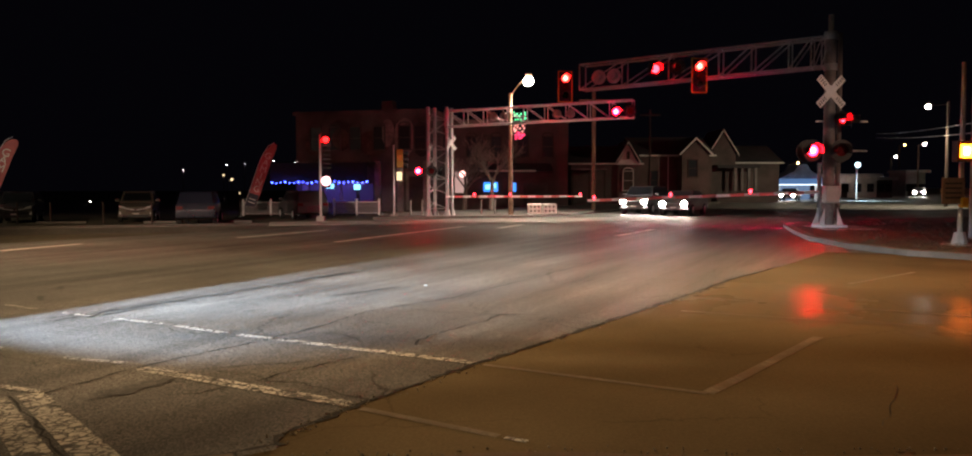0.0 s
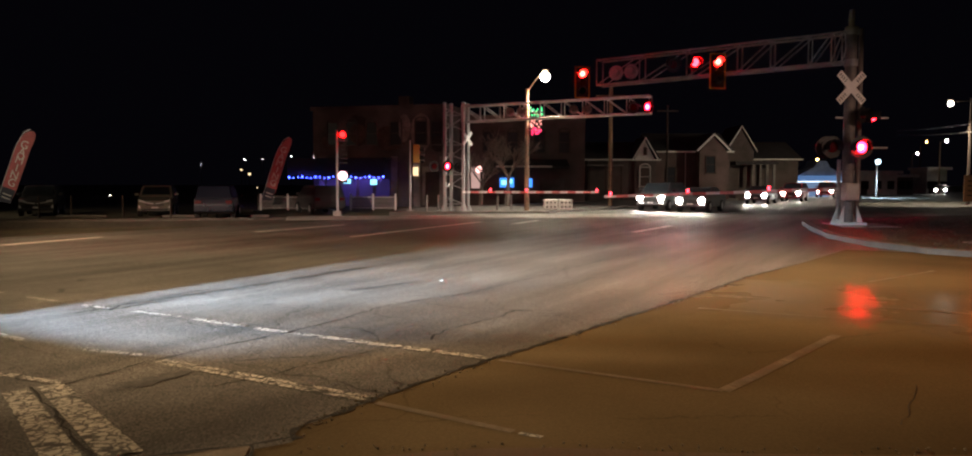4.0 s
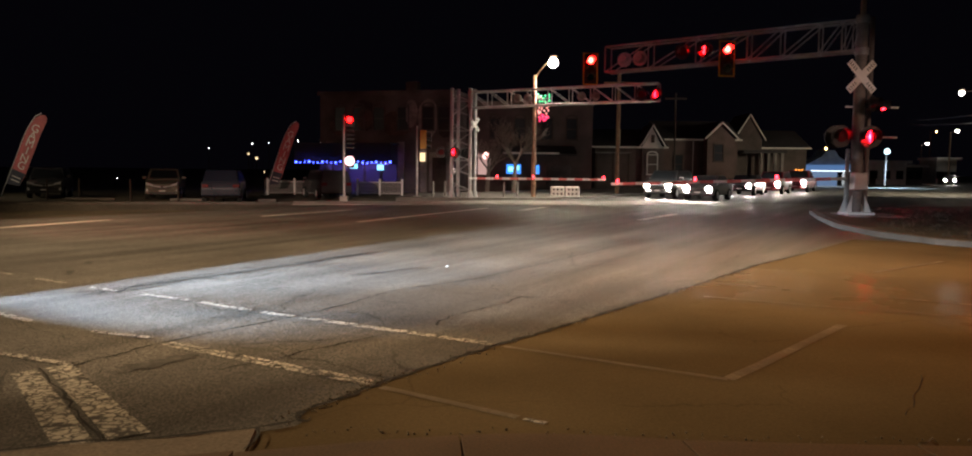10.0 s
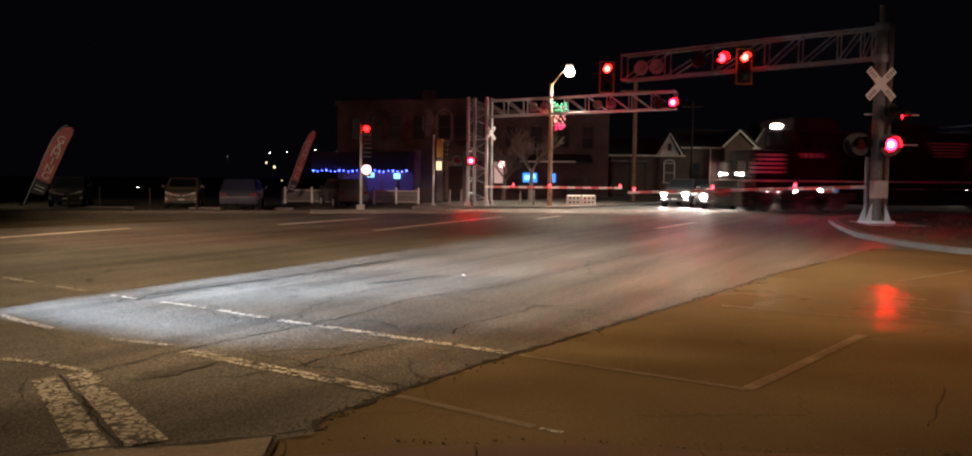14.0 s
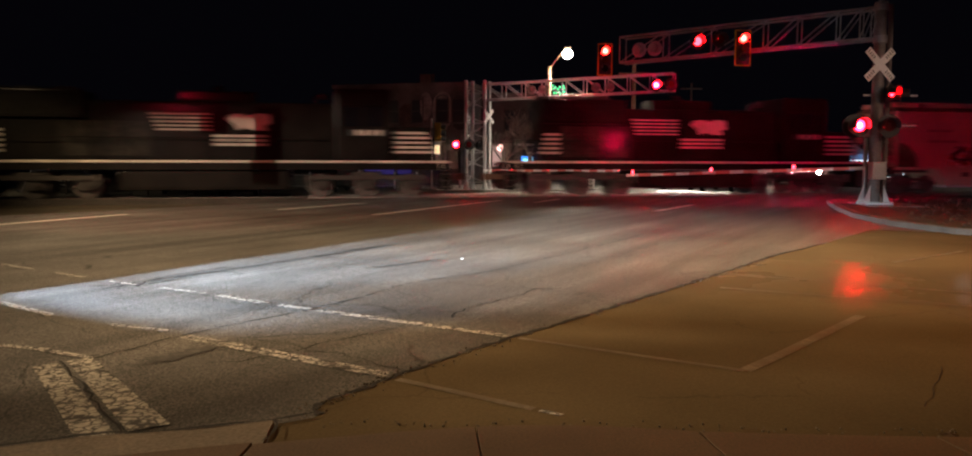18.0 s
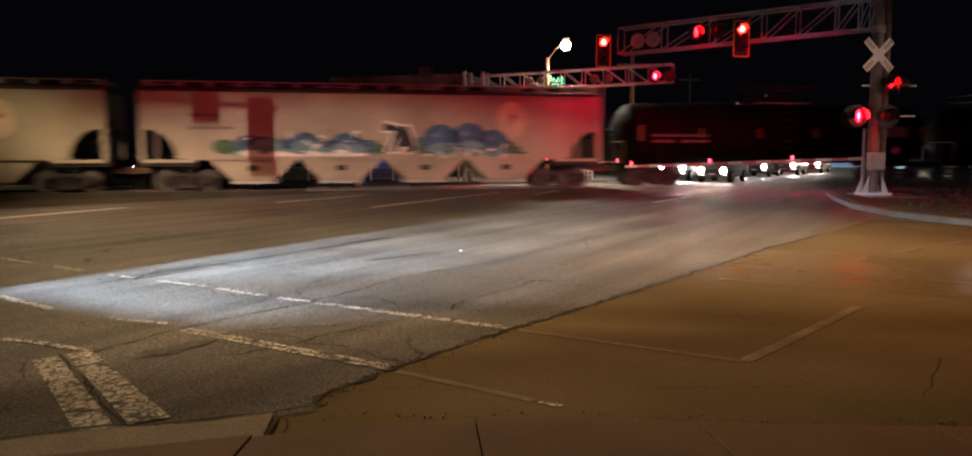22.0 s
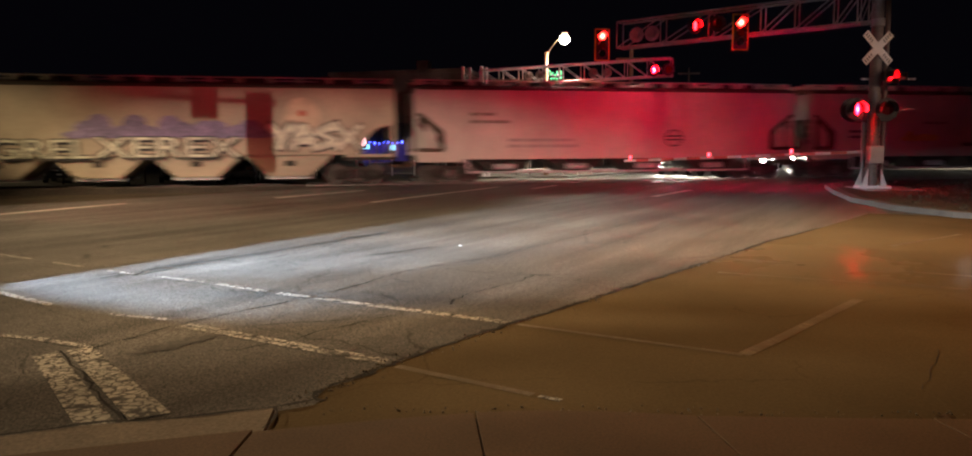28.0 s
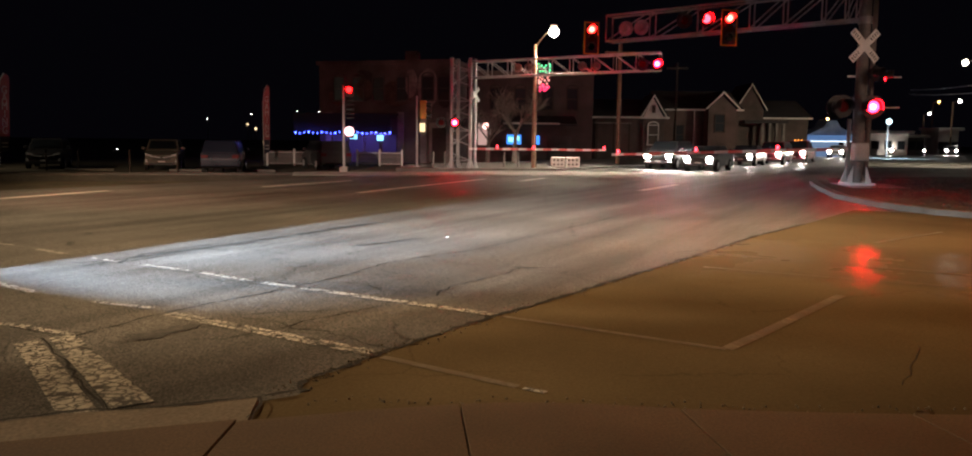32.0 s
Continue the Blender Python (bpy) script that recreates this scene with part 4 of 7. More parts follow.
def truck(car, xc, axles, spacing, r):
    """A bogie: side frames with springs, and a wheelset for each axle."""
    half = spacing * (axles - 1) / 2
    for side in (-1, 1):
        y = side * 1.08
        bm = bmesh.new()
        if axles == 2:
            # arched top chord, lower chord with a spring window between
            top = [(-half - 0.3, r * 1.25), (-half * 0.45, r * 1.72), (half * 0.45, r * 1.72), (half + 0.3, r * 1.25), (half + 0.3, r * 1.02), (half * 0.4, r * 1.45), (-half * 0.4, r * 1.45), (-half - 0.3, r * 1.02)]
            low = [(-half + 0.1, r * 1.02), (-half * 0.42, r * 0.5), (half * 0.42, r * 0.5), (half - 0.1, r * 1.02), (half - 0.2, r * 0.72), (half * 0.38, r * 0.28), (-half * 0.38, r * 0.28), (-half + 0.2, r * 0.72)]
            prism(bm, top, "y", y - 0.08, y + 0.08)
            prism(bm, low, "y", y - 0.08, y + 0.08)
            for x in (-half * 0.44, half * 0.44):
                box(bm, x, y, r, 0.1, 0.14, r * 1.1)
        else:
            box(bm, 0, y, r * 1.75, 2 * half + 1.1, 0.14, 0.2)
            for a in range(axles):
                for dx in (-0.27, 0.27):
                    box(bm, -half + a * spacing + dx, y, r * 1.25, 0.1, 0.14, r * 0.9)
            box(bm, 0, y + side * 0.08, r * 2.1, 1.3, 0.1, 0.14)
        frame_part = part("truck_frame", bm, truckm, car, "dusty cast truck frame", pose(xc, 0, 0))
        for x in (-half - 0.5, half + 0.5) if axles == 3 else ():
            bm = bmesh.new()
            bar(bm, (x, y + side * 0.1, r * 1.2), (x, y + side * 0.1, r * 2.0), 0.09, seg=8)
            part("brake_cylinder", bm, wheel_dark, frame_part)
        bm = bmesh.new()
        for k in range(3) if axles == 2 else ():
            for j in range(4):
                bar(bm, ((k - 1) * 0.16, y + side * 0.06, r * (0.5 + 0.22 * j)), ((k - 1) * 0.16, y + side * 0.06, r * (0.63 + 0.22 * j)), 0.07, seg=8)
        if axles == 2:
            part("spring", bm, wheelm, frame_part)["kind"] = "stuff"
        for a in range(axles):
            bm = bmesh.new()
            box(bm, -half + a * spacing, y + side * 0.06, r * 1.05, 0.36, 0.16, 0.34)
            bar(bm, (-half + a * spacing, y + side * 0.12, r), (-half + a * spacing, y + side * 0.2, r), 0.12, seg=10)
            part("journal_box", bm, truckm, frame_part)
    for a in range(axles):
        for side in (-1, 1):
            bm = bmesh.new()
            y = side * 0.76
            bar(bm, (0, y - 0.065, 0), (0, y + 0.065, 0), r, seg=24)
            bar(bm, (0, y - side * 0.1, 0), (0, y - side * 0.06, 0), r + 0.03, seg=24)
            bar(bm, (0, y + side * 0.03, 0), (0, y + side * 0.09, 0), r * 0.35, seg=12)
            part("wheel", bm, wheel_dark, car, "", pose(xc - half + a * spacing, 0, r))
        bm = bmesh.new()
        bar(bm, (0, -1.1, 0), (0, 1.1, 0), 0.08, seg=8)
        part("axle", bm, truckm, car, "", pose(xc - half + a * spacing, 0, r))


def coupler(car, x, sgn):
    bm = bmesh.new()
    box(bm, x + sgn * 0.3, 0, 0.9, 0.8, 0.22, 0.25)
    box(bm, x + sgn * 0.72, 0, 0.9, 0.25, 0.34, 0.32)
    part("coupler", bm, rust, car, "rusty coupler")


def locomotive(length, cab_front, s_front, label, lit=False):
    """A six-axle road switcher: frame, hood, cab, nose, tank, trucks, rails, steps."""
    c = thing("locomotive", label, "locomotive", pose(0, 0, 0), "train")
    TRAIN.append((c, s_front))
    L = length
    fx = (lambda x: x) if cab_front else (lambda x: L - x)
    s0, e0 = (11.4, 14.9) if cab_front else (10.9, 8.3)

    def bx(name, x0, x1, y0, y1, z0, z1, m, lab="", bev=0.0):
        bm = bmesh.new()
        a, b = sorted((fx(x0), fx(x1)))
        box(bm, (a + b) / 2, (y0 + y1) / 2, (z0 + z1) / 2, b - a, y1 - y0, z1 - z0)
        if bev:
            bevel(bm, bev, 2)
        return part(name, bm, m, c, lab)

    bx("frame", 0.3, L - 0.3, -1.5, 1.5, 1.25, 1.62, loco_black, "black underframe")
    for y in (-1.53, 1.53):
        bx("sill_stripe", 0.35, L - 0.35, y - 0.015, y + 0.015, 1.56, 1.66, loco_white, "white sill stripe")
    bx("nose", 1.0, 3.0, -1.0, 1.0, 1.66, 3.2, loco_black, "", 0.12)
    cab = bx("cab", 3.0, 5.5, -1.52, 1.52, 1.66, 4.45, loco_black, "black driver's cab", 0.12)
    for y in (-1.54, 1.54):
        for x0, x1 in ((3.35, 4.15), (4.35, 5.15)):
            bx("cab_window", x0, x1, y - 0.01, y + 0.01, 3.2, 3.95, cab_glass)
        bx("number_board", 3.2, 4.9, y - 0.008, y + 0.008, 2.78, 3.05, black, "dark panel for the number")
        for i in range(4):
            bx("number_bar", 3.45 + i * 0.32, 3.65 + i * 0.32, y - 0.02, y + 0.02, 2.8, 3.03, loco_white)
    bx("hood", 5.5, L - 1.95, -0.92, 0.92, 1.66, 4.05, loco_black, "long black engine hood", 0.1)
    bx("radiator", L - 6.2, L - 2.0, -1.2, 1.2, 3.45, 4.3, loco_black, "black flared radiator", 0.04)
    bx("exhaust_housing", 9.0, 12.2, -0.7, 0.7, 4.05, 4.35, loco_black, "", 0.06)
    for y in (-1.21, 1.21):
        bm = bmesh.new()
        for i in range(22):
            box(bm, fx(L - 6.1 + i * 0.19), y, 3.86, 0.07, 0.03, 0.56)
        part("radiator_grille", bm, loco_paler, c, "vertical radiator slats")["kind"] = "stuff"
    bm = bmesh.new()
    bar(bm, (fx(10.6), 0, 4.3), (fx(10.6), 0, 4.52), 0.22, seg=14)
    part("exhaust_stack", bm, loco_black, c)
    bm = bmesh.new()
    for dy, ln in ((-0.16, 0.5), (0.0, 0.62), (0.16, 0.44)):
        bar(bm, (fx(6.4), dy, 4.28), (fx(6.4 - ln), dy, 4.28), 0.03, 0.09, 10)
    box(bm, fx(6.4), 0, 4.17, 0.1, 0.45, 0.22)
    part("air_horn", bm, truckm, c, "three-trumpet air horn")
    for y in (-0.62, 0.62):
        bx("front_window", 2.985, 3.0, y - 0.38, y + 0.38, 3.45, 4.05, cab_glass)
        bx("cab_sunshade", 3.3, 5.2, y * 2.55 - 0.12, y * 2.55 + 0.12, 4.0, 4.03, loco_black)
    for i in range(3):
        bm = bmesh.new()
        x = fx(L - 5.2 + i * 1.35)
        bar(bm, (x, 0, 4.3), (x, 0, 4.4), 0.6, seg=16)
        part("roof_fan", bm, truckm, c)
    for y in (-0.94, 0.94):
        # doors past 13 m take the paler black that holds this light
        for i in range(9):
            x = 5.9 + i * 1.25
            if x < L - 2.4:
                bx("hood_door", x, x + 1.12, y - 0.012, y + 0.012, 1.85, 3.35, loco_paler if x > 13 else loco_black)
        for i in range(5):
            bx("white_stripe", s0 + (0.1 * i if cab_front else 0), s0 + 2.5 - i * 0.06, y - 0.02, y + 0.02, 3.64 - i * 0.17, 3.72 - i * 0.17, loco_white, "white stripe")
        for i in range(3):
            bx("white_stripe", e0 + (-0.7 if cab_front else 0.2), e0 + (1.6 if cab_front else 2.5), y - 0.02, y + 0.02, 2.68 - i * 0.19, 2.79 - i * 0.19, loco_white, "white stripe")
        bm = bmesh.new()
        pts = [(11.2, 3.5), (10.9, 3.68), (10.2, 3.74), (9.9, 3.62), (9.3, 3.74), (8.6, 3.7), (8.5, 3.3), (8.9, 3.2), (8.75, 2.98), (9.6, 3.0), (10.1, 3.1), (10.5, 2.98), (10.75, 3.25)]
        prism(bm, [(fx(e0 + (u - 8.5) * 0.72), v) for u, v in pts], "y", y - 0.02, y + 0.02)
        part("emblem", bm, loco_white, c, "plain white emblem shape")
    for x0, x1, half in ((0.98, 2.9, 1.02), (L - 2.95, L - 1.93, 0.94)):
        for i in range(5):
            for y in (-half, half):
                bx("nose_stripe", x0 + (0.08 * i if x0 < 2 else 0.0), x1 - (0.0 if x0 < 2 else 0.06 * i), y - 0.02, y + 0.02, 2.0 + i * 0.22, 2.11 + i * 0.22, loco_white, "white end stripe")
    bx("fuel_tank", L * 0.34, L * 0.66, -1.35, 1.35, 0.35, 1.2, loco_black, "dark fuel tank", 0.15)
    truck(c, 4.1, 3, 2.1, 0.51)
    truck(c, L - 4.1, 3, 2.1, 0.51)
    # handrails
    for y in (-1.48, 1.48):
        bm = bmesh.new()
        bar(bm, (0.6, y, 2.62), (L - 0.6, y, 2.62), 0.022, seg=5)
        for i in range(int(L / 1.5) + 1):
            x = 0.6 + i * (L - 1.2) / int(L / 1.5)
            bar(bm, (x, y, 1.64), (x, y, 2.62), 0.018, seg=5)
        part("handrail", bm, loco_black, c)
    for x in (0.45, L - 0.45):
        for y in (-1.3, 1.3):
            for i in range(4):
                bm = bmesh.new()
                box(bm, x, y, 0.45 + i * 0.3, 0.6, 0.4, 0.05)
                part("step", bm, truckm, c)
            for dx in (-0.31, 0.31):
                bm = bmesh.new()
                box(bm, x + dx, y, 0.95, 0.03, 0.4, 1.2)
                part("stepwell_side", bm, truckm, c)
            bm = bmesh.new()
            for dx in (-0.3, 0.3):
                bar(bm, (x + dx, y - 0.2 * (1 if y < 0 else -1), 1.3), (x + dx, y - 0.2 * (1 if y < 0 else -1), 2.6), 0.03, seg=5)
            part("grab_rail", bm, loco_white, c, "white grab rail")
        bm = bmesh.new()
        box(bm, x, 0, 0.75, 0.35, 2.9, 0.9)
        part("pilot", bm, loco_black, c)
    coupler(c, 0.2, -1)
    coupler(c, L - 0.2, 1)
    if lit:
        for y in (-0.16, 0.16):
            bm = bmesh.new()
            ball(bm, (2.95, y, 4.2), 0.085, 12)
            part("headlight", bm, head_glow, c, "lit white headlight")
            bm = bmesh.new()
            ball(bm, (0.42, y * 5.5, 1.95), 0.085, 12)
            part("ditch_light", bm, head_glow, c, "lit white ditch light")
    # the roofs stand higher than the hood sides' lettering
    for me in {o.data for o in c.children}:
        for v in me.vertices:
            if v.co.z > 3.75:
                v.co.z = 3.75 + (v.co.z - 3.75) * 1.6
    return c


locomotive(22.2, True, -106.1, "black diesel locomotive with lit headlights and white stripes", True)
locomotive(22.2, False, -83.2, "black diesel locomotive with white side stripes, cab trailing")
locomotive(20.0, False, -58.8, "black diesel locomotive with white stripes and emblem, cab trailing")


def cloud(car, x0, x1, z0, z1, m, seed, y=-1.577, n=26):
    rnd = random.Random(seed)
    bm = bmesh.new()
    for i in range(n):
        x = x0 + (x1 - x0) * (i + 0.5) / n
        top = z0 + (z1 - z0) * (0.55 + 0.45 * math.sin(i * 1.9 + seed) * rnd.uniform(0.3, 1))
        r = (x1 - x0) / n * 1.1
        seg = 9
        pts = [(x + r * math.cos(a), (z0 + top) / 2 + (top - z0) / 2 * math.sin(a)) for a in [2 * math.pi * j / seg for j in range(seg)]]
        bm.faces.new([bm.verts.new((u, y - 0.0005 * (i % 5), v)) for u, v in pts])
    part("spray_paint", bm, m, car, "spray-painted shape")["kind"] = "stuff"


STROKES = {
    "X": (((0, 1), (1, 0)), ((0, 0), (1, 1))), "A": (((0, 0), (0.5, 1)), ((0.5, 1), (1, 0)), ((0.2, 0.35), (0.8, 0.35))),
    "Y": (((0, 1), (0.5, 0.5)), ((1, 1), (0.5, 0.5)), ((0.5, 0.5), (0.4, 0))), "<": (((1, 0.9), (0.1, 0.45)), ((0.1, 0.45), (1, 0.1))),
    ">": (((0, 0.9), (0.9, 0.5)), ((0.9, 0.5), (0, 0.1))), "S": (((1, 1), (0.1, 0.7)), ((0.1, 0.7), (0.9, 0.35)), ((0.9, 0.35), (0, 0))),
    "V": (((0, 1), (0.5, 0)), ((0.5, 0), (1, 1))), "7": (((0, 1), (1, 0.9)), ((1, 0.9), (0.3, 0))), "/": (((0, 0), (1, 1)),)}


def wild_tag(car, shapes, x0, x1, z0, z1, seed, tones=None):
    """Interlocked heavy black strokes, each with a ragged white edge: unreadable spray-paint shapes."""
    rnd = random.Random(seed)
    n = len(shapes)
    cw = (x1 - x0) / n
    under, over = tones or (spray_w, spray_b)
    for k, (m, grow) in enumerate(((under, 0.055), (over, 0.0))):
        bm = bmesh.new()
        rnd.seed(seed)
        for i, ch in enumerate(shapes):
            for j, ((ax, az), (bx_, bz)) in enumerate(STROKES[ch]):
                p = Vector((x0 + cw * (i + ax * 1.15 - 0.07), 0, z0 + (z1 - z0) * az))
                q = Vector((x0 + cw * (i + bx_ * 1.15 - 0.07), 0, z0 + (z1 - z0) * bz))
                d = (q - p).normalized()
                nn = Vector((-d.z, 0, d.x))
                w0, w1 = rnd.uniform(0.09, 0.21) + grow * rnd.uniform(0.2, 2.4), rnd.uniform(0.09, 0.21) + grow * rnd.uniform(0.2, 2.4)
                y = -1.58 - 0.004 * k - 0.0004 * (i * 3 + j)
                pts = (p - d * grow - nn * w0, q + d * grow - nn * w1, q + d * grow + nn * w1, p - d * grow + nn * w0)
                bm.faces.new([bm.verts.new((v.x, y, v.z)) for v in pts])
        part("spray_paint", bm, m, car, "spray-painted tag strokes")["kind"] = "stuff"


def flecks(car, x0, x1, z0, z1, tones, seed):
    """Short torn strokes over and round a tag."""
    rnd = random.Random(seed)
    for k, m in enumerate(tones):
        bm = bmesh.new()
        for i in range(int((x1 - x0) * 3.2)):
            x, z = rnd.uniform(x0, x1), rnd.uniform(z0, z1)
            a = rnd.uniform(0, math.pi)
            ln, w = rnd.uniform(0.1, 0.3), rnd.uniform(0.02, 0.07)
            dx, dz = math.cos(a) * ln, math.sin(a) * ln
            nx, nz = -math.sin(a) * w, math.cos(a) * w
            y = -1.591 - 0.0004 * i - 0.002 * k
            bm.faces.new([bm.verts.new((x + u * dx + v * nx, y, z + u * dz + v * nz)) for u, v in ((-1, -0.4), (0.2, -1), (1, 0.1), (-0.2, 1))])
        part("spray_paint", bm, m, car, "torn spray strokes")["kind"] = "stuff"


def disc(car, x, z, rx, rz, m, label, y=-1.58):
    bm = bmesh.new()
    bm.faces.new([bm.verts.new((x + rx * math.cos(2 * math.pi * i / 28), y, z + rz * math.sin(2 * math.pi * i / 28))) for i in range(28)])
    part("emblem", bm, m, car, label)


def tag_word(car, body, x, z, size, m, outline, shear=0.0, wide=1.0, y=-1.585):
    for k, (dx, dz) in enumerate(((-0.06, 0.05), (0.06, 0.05), (-0.06, -0.05), (0.07, -0.07), (0.11, -0.11), (0, 0))):
        bm = letters(body, size, 0.001)
        bmesh.ops.transform(bm, matrix=Matrix.Translation((x + dx, y - 0.002 * k, z + dz)) @ pose(0, 0, 0, 90, 0, 0) @ Matrix.Diagonal((wide, 1, 1, 1)), verts=bm.verts)
        part("spray_paint", bm, m if k == 5 else outline, car, "spray-painted word" if k == 5 else "dark outline of the word")


def stencils(car, x, z, w, rows, y=-1.575, m=None):
    bm = bmesh.new()
    rnd = random.Random(int(x * 10))
    for i in range(rows):
        u = x
        while u < x + w:
            d = rnd.uniform(0.12, 0.3)
            box(bm, u + d / 2, y, z - i * 0.28, d, 0.006, 0.14)
            u += d + 0.06
    part("stencil", bm, m or markw, car, "faded stencilled writing")["kind"] = "stuff"


def covered_hopper(length, s_front, label, style, m):
    c = thing("covered_hopper", label, "freight car", pose(0, 0, 0), "train")
    TRAIN.append((c, s_front))
    L = length
    zs = 1.38 if style == "bays" else 1.12
    cut = 2.1
    bm = bmesh.new()
    k = cut + 0.45
    prism(bm, [(k, zs), (L - k, zs), (L - k, 3.05), (L - 0.18, 3.05), (L - 0.18, 4.3), (0.18, 4.3), (0.18, 3.05), (k, 3.05)], "y", -1.53, 1.53)
    part("body", bm, m, c, "smooth pale steel body")
    # slope sheets are inset and coloured dark for the shade in the ends
    for sgn, x in ((1, 0.0), (-1, L)):
        bm = bmesh.new()
        prism(bm, [(x + sgn * u, v) for u, v in ((k, zs), (k, 3.04), (0.35, 3.04), (0.35, 2.85))], "y", -1.2, 1.2)
        bmesh.ops.recalc_face_normals(bm, faces=bm.faces[:])
        part("slope_sheet", bm, shade_brown, c, "sloping end sheet, its shade put into a dark colour")
    # side sheet ends with rounded cut-outs
    for sgn, x in ((1, 0.0), (-1, L)):
        for y in (-1.55, 1.55):
            bm = bmesh.new()
            box(bm, x + sgn * 0.09, y, (zs + 4.3) / 2, 0.18, 0.06, 4.3 - zs)
            part("end_post", bm, m, c)
            bm = bmesh.new()
            n = 8
            if style == "pipes":
                low, tall, wide_to = zs + 0.42, zs + 1.25, 1.3
                for pts in ([(0.1, zs), (2.6, zs), (2.6, low), (0.1, low)], [(wide_to, low), (2.6, low), (2.6, 3.3), (wide_to, 3.3)], [(0.1, 3.3), (0.1, 3.2), (0.3, 3.15), (wide_to, tall), (wide_to, 3.3)]):
                    prism(bm, [(x + sgn * u, v) for u, v in pts], "y", y - 0.012, y + 0.012)
                part("end_sheet", bm, m, c)
                # dark bars for the shadow that rims this opening
                bm = bmesh.new()
                for (u0, v0), (u1, v1) in zip(((0.12, low), (wide_to, low), (wide_to, tall), (0.3, 3.15)), ((wide_to, low), (wide_to, tall), (0.3, 3.15), (0.12, 3.2))):
                    bar(bm, (x + sgn * u0, y, v0), (x + sgn * u1, y, v1), 0.085, seg=6)
                part("opening_shadow", bm, shade_brown, c, "dark bars standing in for the shadow round the end opening")
                bm = bmesh.new()
                prism(bm, [(x + sgn * u, v) for u, v in ((0.5, low + 0.1), (wide_to - 0.3, low + 0.1), (wide_to - 0.28, tall - 0.1), (0.5, 2.8))], "y", y * 0.95 - 0.012, y * 0.95 + 0.012)
                part("slope_sheet", bm, m, c)
                continue
            arc = [(x + sgn * (0.2 + 1.25 * math.sin(math.pi / 2 * i / n)), zs + 1.25 * math.cos(math.pi / 2 * i / n) + 0.05) for i in range(n + 1)]
            prism(bm, [(x + sgn * 0.1, 3.1), (x + sgn * 0.1, zs + 1.3)] + arc + [(x + sgn * 2.6, zs), (x + sgn * 2.6, 3.1)], "y", y - 0.012, y + 0.012)
            part("end_sheet", bm, m, c)
        bm = bmesh.new()
        for i in range(9):
            bar(bm, (x + sgn * 0.04, -1.45, zs + 0.2 + i * 0.36), (x + sgn * 0.04, -1.0, zs + 0.2 + i * 0.36), 0.02, seg=5)
        for yy in (-1.45, -1.0):
            bar(bm, (x + sgn * 0.04, yy, zs), (x + sgn * 0.04, yy, 4.4), 0.025, seg=5)
        part("end_ladder", bm, m, c)
        bm = bmesh.new()
        box(bm, x + sgn * 1.1, 0, 1.2, 2.4, 2.6, 0.2)
        part("end_platform", bm, truckm, c)
        coupler(c, x, -sgn)
        bm = bmesh.new()
        box(bm, x + sgn * 1.15, -1.5, zs - 0.06, 2.2, 0.08, 0.14)
        part("end_sill", bm, m, c)
    # roof darkened to hold the shade under its eave
    bm = bmesh.new()
    n = 10
    prism(bm, [(1.58 * math.cos(math.pi * i / n), 4.3 + 0.3 * math.sin(math.pi * i / n)) for i in range(n + 1)], "x", 0.1, L - 0.1)
    part("roof", bm, shade_brown, c, "rounded roof, eave shade put into its dark colour")
    bm = bmesh.new()
    for y in (-1.5, 1.5):
        box(bm, L / 2, y, 4.36, L - 0.2, 0.12, 0.09)
    part("eave_rail", bm, truckm, c)
    bm = bmesh.new()
    for y in (-0.9, 0.9):
        box(bm, L / 2, y, 4.78, L - 0.1, 0.35, 0.04)
    k = int(L / 1.25)
    for i in range(k + 1):
        box(bm, 0.3 + i * (L - 0.6) / k, 0, 4.66, 0.22, 2.6, 0.22)
    part("roof_walkway", bm, m, c, "roof walkway on brackets")
    for i in range(5):
        bm = bmesh.new()
        box(bm, 2.5 + i * (L - 5) / 4, 0, 4.68, 1.9, 0.8, 0.18)
        part("hatch_cover", bm, truckm, c)
    bm = bmesh.new()
    for y in (-1.54, 1.54):
        box(bm, L / 2, y, zs + 0.05, L - 2 * cut + 0.4, 0.06, 0.12)
    part("side_sill", bm, m, c)
    if style == "bays":
        n = 4
        w = (L - 2 * cut - 1.2) / n
        for i in range(n):
            x0 = cut + 0.6 + i * w
            bm = bmesh.new()
            prism(bm, [(x0 + 0.03, zs), (x0 + w - 0.03, zs), (x0 + w * 0.5 + 0.85, 0.42), (x0 + w * 0.5 - 0.85, 0.42)], "y", -1.35, 1.35)
            bay = part("outlet_bay", bm, m, c, "sloped discharge hopper")
            bm = bmesh.new()
            box(bm, x0 + w / 2, -1.37, 1.0, 0.42, 0.06, 0.24)
            part("hatch", bm, truckm, bay)
            bm = bmesh.new()
            box(bm, x0 + w / 2, 0, 0.36, 1.9, 2.3, 0.12)
            part("outlet_gate", bm, alum, bay, "pale outlet gate")
    else:
        n = 4
        w = (L - 2 * cut - 0.8) / n
        for i in range(n):
            x0 = cut + 0.4 + i * w
            bm = bmesh.new()
            prism(bm, [(x0 + 0.25, zs), (x0 + w - 0.25, zs), (x0 + w * 0.5 + 0.6, 0.45), (x0 + w * 0.5 - 0.6, 0.45)], "y", -0.95, 0.95)
